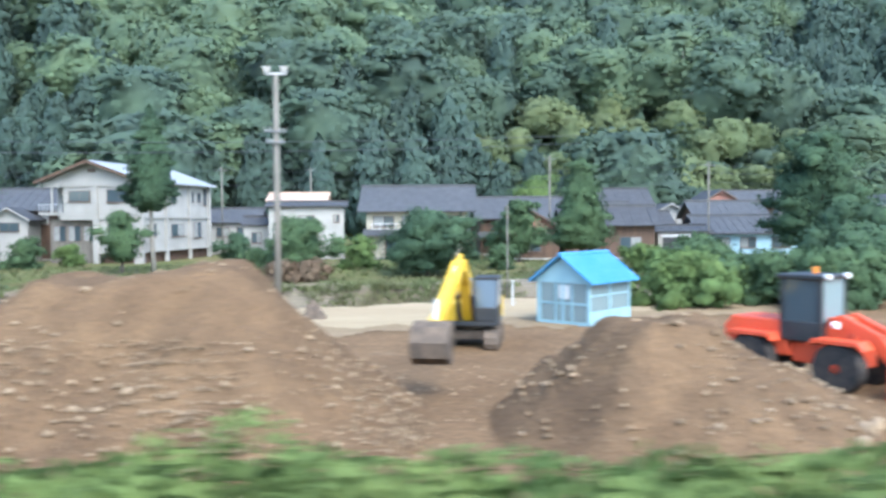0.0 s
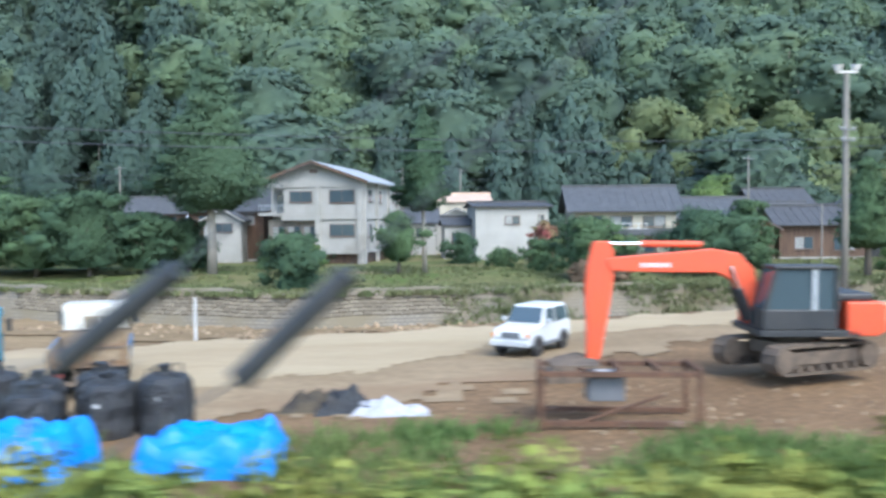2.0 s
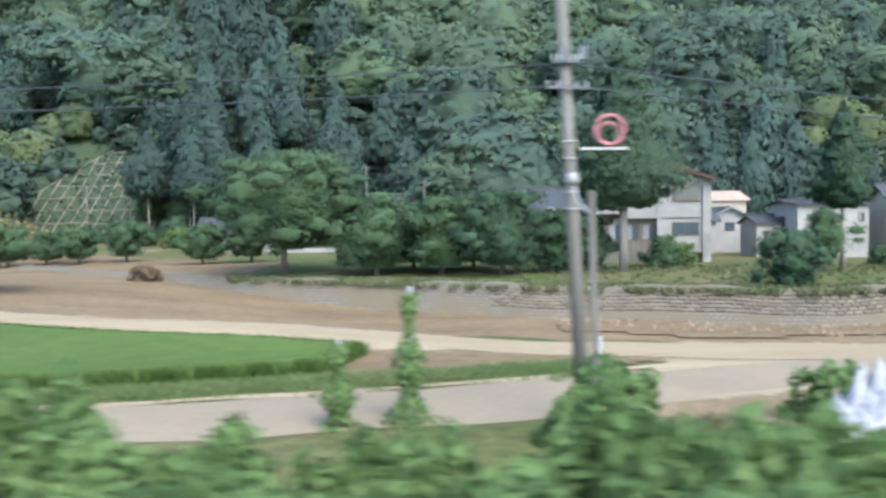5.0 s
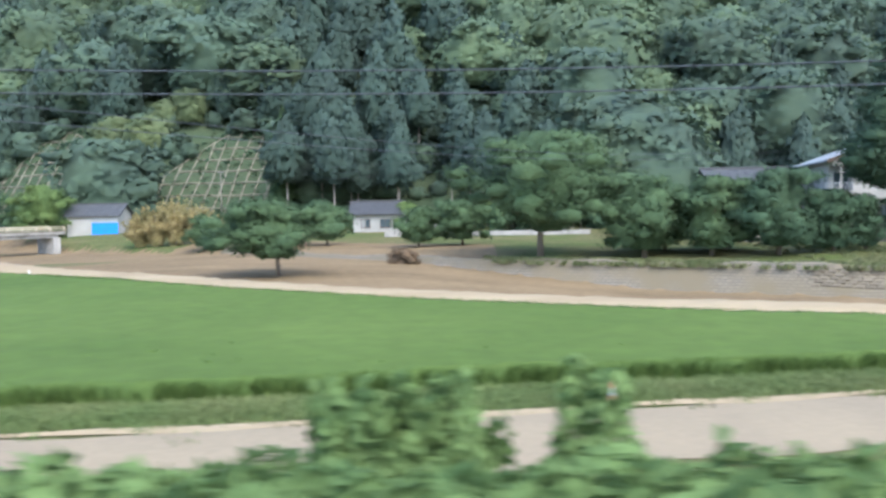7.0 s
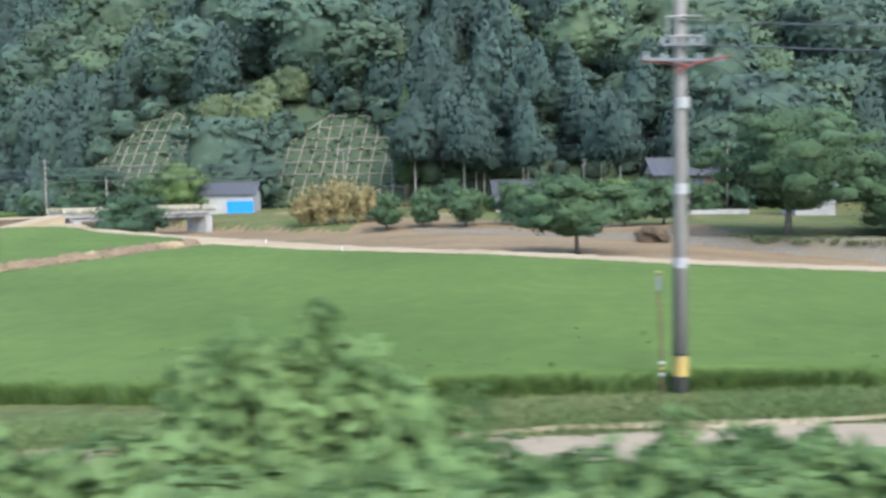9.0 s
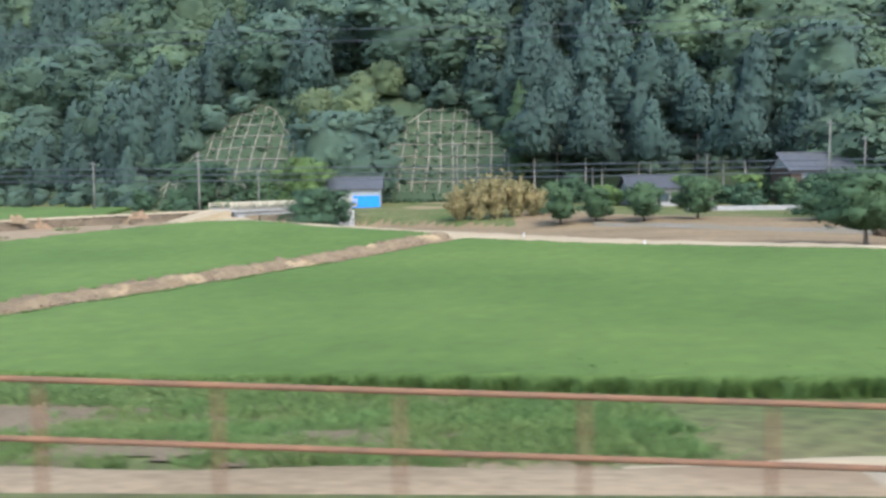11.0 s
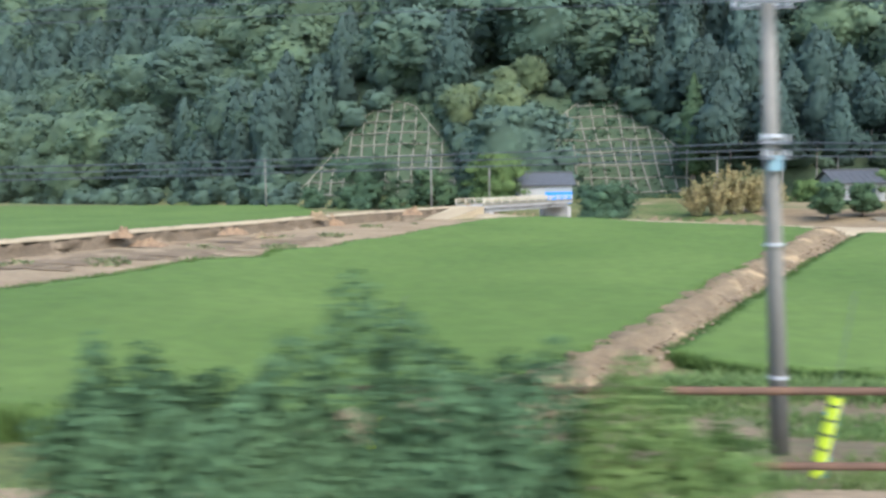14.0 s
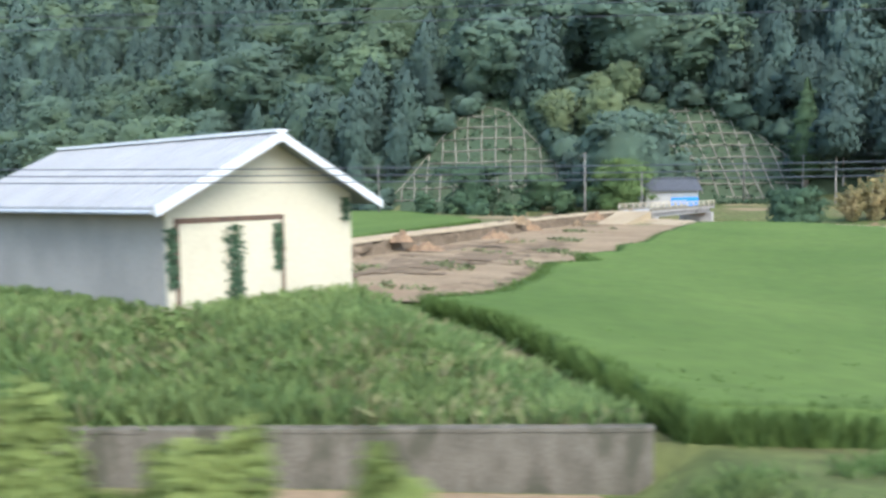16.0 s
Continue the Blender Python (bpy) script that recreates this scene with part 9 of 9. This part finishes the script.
def guy_guard(x, y, lean_x, label):
    """A ribbed guard plate on a guy wire: yellow with dark bands on its face, pale blue-grey behind."""
    root = thing("guy_guard", Matrix.Translation((x, y, gz(x, y) - 0.05)), label, "guy guard")
    u, n = Vector((0.29, -0.957, 0)) * 0.15, Vector((-0.957, -0.29, 0))

    def plate(z0, z1, half, d0, d1):
        rings = []
        for z in (z0, z1):
            c = Vector((lean_x, 0.15, 0)) * ((z - 0.1) / 1.4) + Vector((0, 0, z))
            rings.append([c + u * (k * half) + n * (d - 0.05 * k * k) for d, ks in ((d1, (-1, -0.5, 0, 0.5, 1)), (d0, (1, 0.5, 0, -0.5, -1))) for k in ks])
        return Build().profile(rings)
    part("guard_face", plate(0.15, 1.55, 1.0, 0.01, 0.03), M_NEON, root, "bright yellow face")
    part("guard_back", plate(0.15, 1.5, 0.96, -0.02, 0.008), M_TAG, root, "pale blue-grey back")
    for k in range(5):
        part("dark_band", plate(0.38 + 0.25 * k, 0.42 + 0.25 * k, 1.01, 0.03, 0.036), M_BLACK, root)
    part("wire", Build().path([(0, 0, -0.1), (lean_x, 0.15, 1.5), (lean_x * 2.2, 0.4, 3.4)], 0.01), M_WIRE, root)


guy_guard(-159.95, 14.75, 0.15, "bright yellow guard on a guy wire")
guy_guard(-170.7, 14.8, 0.38, "bright yellow guard on a guy wire")
guy_guard(-178.68, 14.6, 0.38, "bright yellow guard on a guy wire")
for x, y in ((-159.75, 14.95), (-170.4, 15.0)):
    post("pale_blue_stake", x, y, gz(x, y) + 1.25, 0.05, M_CYANLT, "pale blue plastic stake", "stake")
for x, y in ((-136.2, 76.8), (-127.2, 66), (-60, 30.5)):
    post("white_stake", x, y, gz(x, y) + 0.8, 0.06, M_WHITE, "short white stake at the field's edge", "stake")
cb = thing("relay_cabinet", Matrix.Translation((-192.57, 6.85, 1.52)) @ Matrix.Scale(0.46, 4), "pale grey steel relay cabinet", "cabinet")
part("plinth", Build().box(-0.2, -0.2, -2.0, 0.2, 0.2, 0.1), M_CONCRETE, cb)
part("cabinet_body", Build().box(-0.62, -0.4, 0.1, 0.62, 0.4, 1.5), M_METALROOF, cb, bevel=0.02)
part("cabinet_door", Build().box(-0.58, -0.425, 0.18, 0.0, -0.4, 1.4), M_METALROOF, cb)
part("cabinet_door", Build().box(0.02, -0.425, 0.18, 0.58, -0.4, 1.4), M_METALROOF, cb)
part("cabinet_roof", Build().box(-0.68, -0.48, 1.5, 0.68, 0.48, 1.56), M_METALROOF, cb)
tagged(part("timber_post", Build().tube((-192.58, 6.45, gz(-192.35, 6.45) - 0.3), (-192.61, 6.45, 3.35), 0.055, 0.05, 12), M_BARK), "weathered brown post before the cabinet", "post")

# ---- shed, concrete wall ----
def cream_shed():
    W, L, H, R = 6.9, 12.0, 4.05, 1.72
    d = Vector((4.45, 5.9, 0)).normalized()
    root = thing("farm_shed", Matrix.Translation((-207.95, 22.7, -0.47)) @ Matrix.Rotation(math.atan2(d.y, d.x), 4, "Z"), "cream boarded farm shed with a pale corrugated roof", "shed")
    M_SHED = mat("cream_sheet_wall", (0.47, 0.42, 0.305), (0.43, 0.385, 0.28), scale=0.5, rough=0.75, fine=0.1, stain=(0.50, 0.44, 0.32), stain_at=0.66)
    # Side walls are greyer than the gable: their shade is put into the colour.
    M_SHEDSIDE = mat("shaded_sheet_wall", (0.285, 0.264, 0.228), (0.24, 0.223, 0.193), scale=0.5, rough=0.75, fine=0.1)
    M_SHEDROOF = mat("pale_corrugated_roof", (0.305, 0.302, 0.295), (0.27, 0.268, 0.26), scale=0.7, rough=0.75, fine=0.08)
    part("gable_wall", Build().profile([[(0, y, 0), (W, y, 0), (W, y, H), (W / 2, y, H + R), (0, y, H)] for y in (0, 0.12)]), M_SHED, root)
    part("back_wall", Build().profile([[(0, y, 0), (W, y, 0), (W, y, H), (W / 2, y, H + R), (0, y, H)] for y in (L - 0.12, L)]), M_SHED, root)
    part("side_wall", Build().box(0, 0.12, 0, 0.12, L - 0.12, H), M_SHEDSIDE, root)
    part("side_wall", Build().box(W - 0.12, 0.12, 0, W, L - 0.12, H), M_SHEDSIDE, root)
    ov, sl = 0.75, R / (W / 2)
    for s in (0, 1):
        x0, x1 = (-ov, W / 2) if s == 0 else (W + ov, W / 2)
        z0, z1 = H - ov * sl, H + R
        rf = part("roof_slope", Build().profile([[(x0, y, z0), (x1, y, z1), (x1, y, z1 + 0.12), (x0, y, z0 + 0.12)] for y in (-0.7, L + 0.5)]), M_SHEDROOF, root)
        part("barge_board", Build().profile([[(x0, y, z0 - 0.14), (x1, y, z1 - 0.14), (x1, y, z1 + 0.14), (x0, y, z0 + 0.14)] for y in (-0.76, -0.7)]), M_WHITE, root)
        for k in range(26):
            y = -0.6 + k * (L + 1.0) / 25
            part("corrugation", Build().profile([[(x0, y - 0.05, z0 + 0.11), (x0, y + 0.05, z0 + 0.11), (x0, y + 0.05, z0 + 0.16), (x0, y - 0.05, z0 + 0.16)], [(x1, y - 0.05, z1 + 0.11), (x1, y + 0.05, z1 + 0.11), (x1, y + 0.05, z1 + 0.16), (x1, y - 0.05, z1 + 0.16)]]), M_SHEDROOF, rf)
    part("ridge_cap", Build().box(W / 2 - 0.2, -0.75, H + R + 0.1, W / 2 + 0.2, L + 0.5, H + R + 0.2), M_WHITE, root)
    part("gutter", Build().tube((-ov, -0.6, H - ov * sl - 0.02), (-ov, L + 0.4, H - ov * sl - 0.02), 0.06, n=8), M_GREYPAINT, root)
    dr = part("door_frame", Build().box(0.25, -0.06, 3.32, 4.0, 0.0, 3.46).box(0.25, -0.06, 0, 0.35, 0.0, 3.32).box(3.9, -0.06, 0, 4.0, 0.0, 3.32), M_WALLB, root)
    part("door_leaf", Build().box(0.36, -0.04, 0.05, 2.1, -0.003, 3.3), M_SHED, dr)
    part("door_leaf", Build().box(2.14, -0.045, 0.05, 3.88, -0.003, 3.3), M_SHED, dr)
    rng = np.random.RandomState(9)
    for u, z0, z1, w in ((2.15, 0.6, 3.2, 0.28), (3.75, 1.8, 3.2, 0.18), (0.12, 1.6, 3.2, 0.16), (6.6, 3.2, 3.9, 0.2)):
        n = int(260 * (z1 - z0))
        P = np.stack([u + rng.normal(0, w * 0.5, n), -0.08 + rng.normal(0, 0.03, n), rng.uniform(z0, z1, n)], 1)
        V = leaf_quads(P, np.tile([0, -1.0, 0.2], (n, 1)), 0.13, rng, 0.5)
        part("creeper", array_mesh("creeper", V, np.arange(len(V)).reshape(-1, 4), M_TREEDARK), M_TREEDARK, root, "green creeper on the boards")


cream_shed()
M_OLDWALL = mat("stained_old_concrete", (0.175, 0.155, 0.118), (0.125, 0.112, 0.084), scale=1.6, rough=0.9, fine=0.35, bump=0.01, stain=(0.08, 0.075, 0.052), stain_at=0.54, stretch=(1.4, 1.4, 0.8))
cw_ = thing("concrete_wall", Matrix.Translation((-196.1, 17.55, 0)), "low stained concrete retaining wall", "wall", kind="structure")
part("wall_body", Build().box(-13.0, -0.14, -2.8, 0, 0.14, -1.28), M_OLDWALL, cw_, bevel=0.02)
part("wall_cap", Build().box(-13.02, -0.16, -1.28, 0.02, 0.16, -1.2), M_OLDWALL, cw_)
# driftwood and flood wrack on the washed-out track
rw = np.random.RandomState(77)
for k in range(10):
    x, y = ((-200, 77), (-187, 108), (-203, 66), (-193, 93), (-180, 122))[k % 5]
    x, y = x + rw.uniform(-4, 4), y + rw.uniform(-5, 5)
    crumpled("flood_wrack", x, y, gz(x, y) + (0.9 if k % 2 else 0.0), rw.uniform(0.8, 1.8), rw.uniform(0.5, 1.0), rw.uniform(0.4, 0.9), 300 + k, M_BEDDIRT if k % 3 else M_STONY, "tangle of brown flood wrack", "flood wrack", 0.6, True, 16)

# ---- courses of blocks on the nearest stretch of the river wall ----
M_BLOCK = mat("river_wall_block", (0.18, 0.152, 0.112), (0.135, 0.113, 0.083), scale=0.8, rough=0.9, fine=0.3, stain=(0.085, 0.08, 0.045), stain_at=0.56)
nt_b = M_BLOCK.node_tree
info, hue = nt_b.nodes.new("ShaderNodeObjectInfo"), nt_b.nodes.new("ShaderNodeHueSaturation")
b_b = nt_b.nodes["Principled BSDF"]
src_b = b_b.inputs["Base Color"].links[0].from_socket
nt_b.links.new(ramp2(nt_b, info.outputs["Random"], 0.78, 1.2), hue.inputs["Value"])
nt_b.links.new(src_b, hue.inputs["Color"])
nt_b.links.new(hue.outputs["Color"], b_b.inputs["Base Color"])
wall_ob = bpy.data.objects["river_wall"]
block_mesh = Build().profile([[(-0.36, -0.17, 0), (0.36, -0.17, 0), (0.36, 0.17, 0), (-0.36, 0.17, 0)], [(-0.32, -0.14, 0.09), (0.32, -0.14, 0.09), (0.32, 0.14, 0.09), (-0.32, 0.14, 0.09)]]).mesh("block")
block_mesh.materials.append(M_BLOCK)
rb_ = np.random.RandomState(55)


def wall_point(x, k):
    foot, top = float(line(FAR_EDGE, x)) - 3.1, float(line(FAR_EDGE, x)) - 0.7
    wob = 0.25 * math.sin(x * 0.37) + 0.15 * math.sin(x * 1.1)
    z0, z1 = float(line(BED, x)) - 0.3, -1.85 + wob * 0.4
    return Vector((x, foot + (top - foot) * k + wob * 0.3, z0 + (z1 - z0) * k))


for row in range(6):
    for col in range(50):
        x = -62.5 + 0.76 * col + (0.38 if row % 2 else 0)
        k = 0.42 + 0.095 * row
        p = wall_point(x, k)
        along = (wall_point(x + 0.3, k) - p).normalized()
        upw = (wall_point(x, k + 0.05) - p).normalized()
        out = along.cross(upw).normalized()
        m = Matrix((along, out.cross(along), out)).transposed().to_4x4()
        ob = new("block", block_mesh)
        ob.parent = wall_ob
        ob.matrix_basis = Matrix.Translation(p + out * rb_.uniform(-0.03, 0.02)) @ m
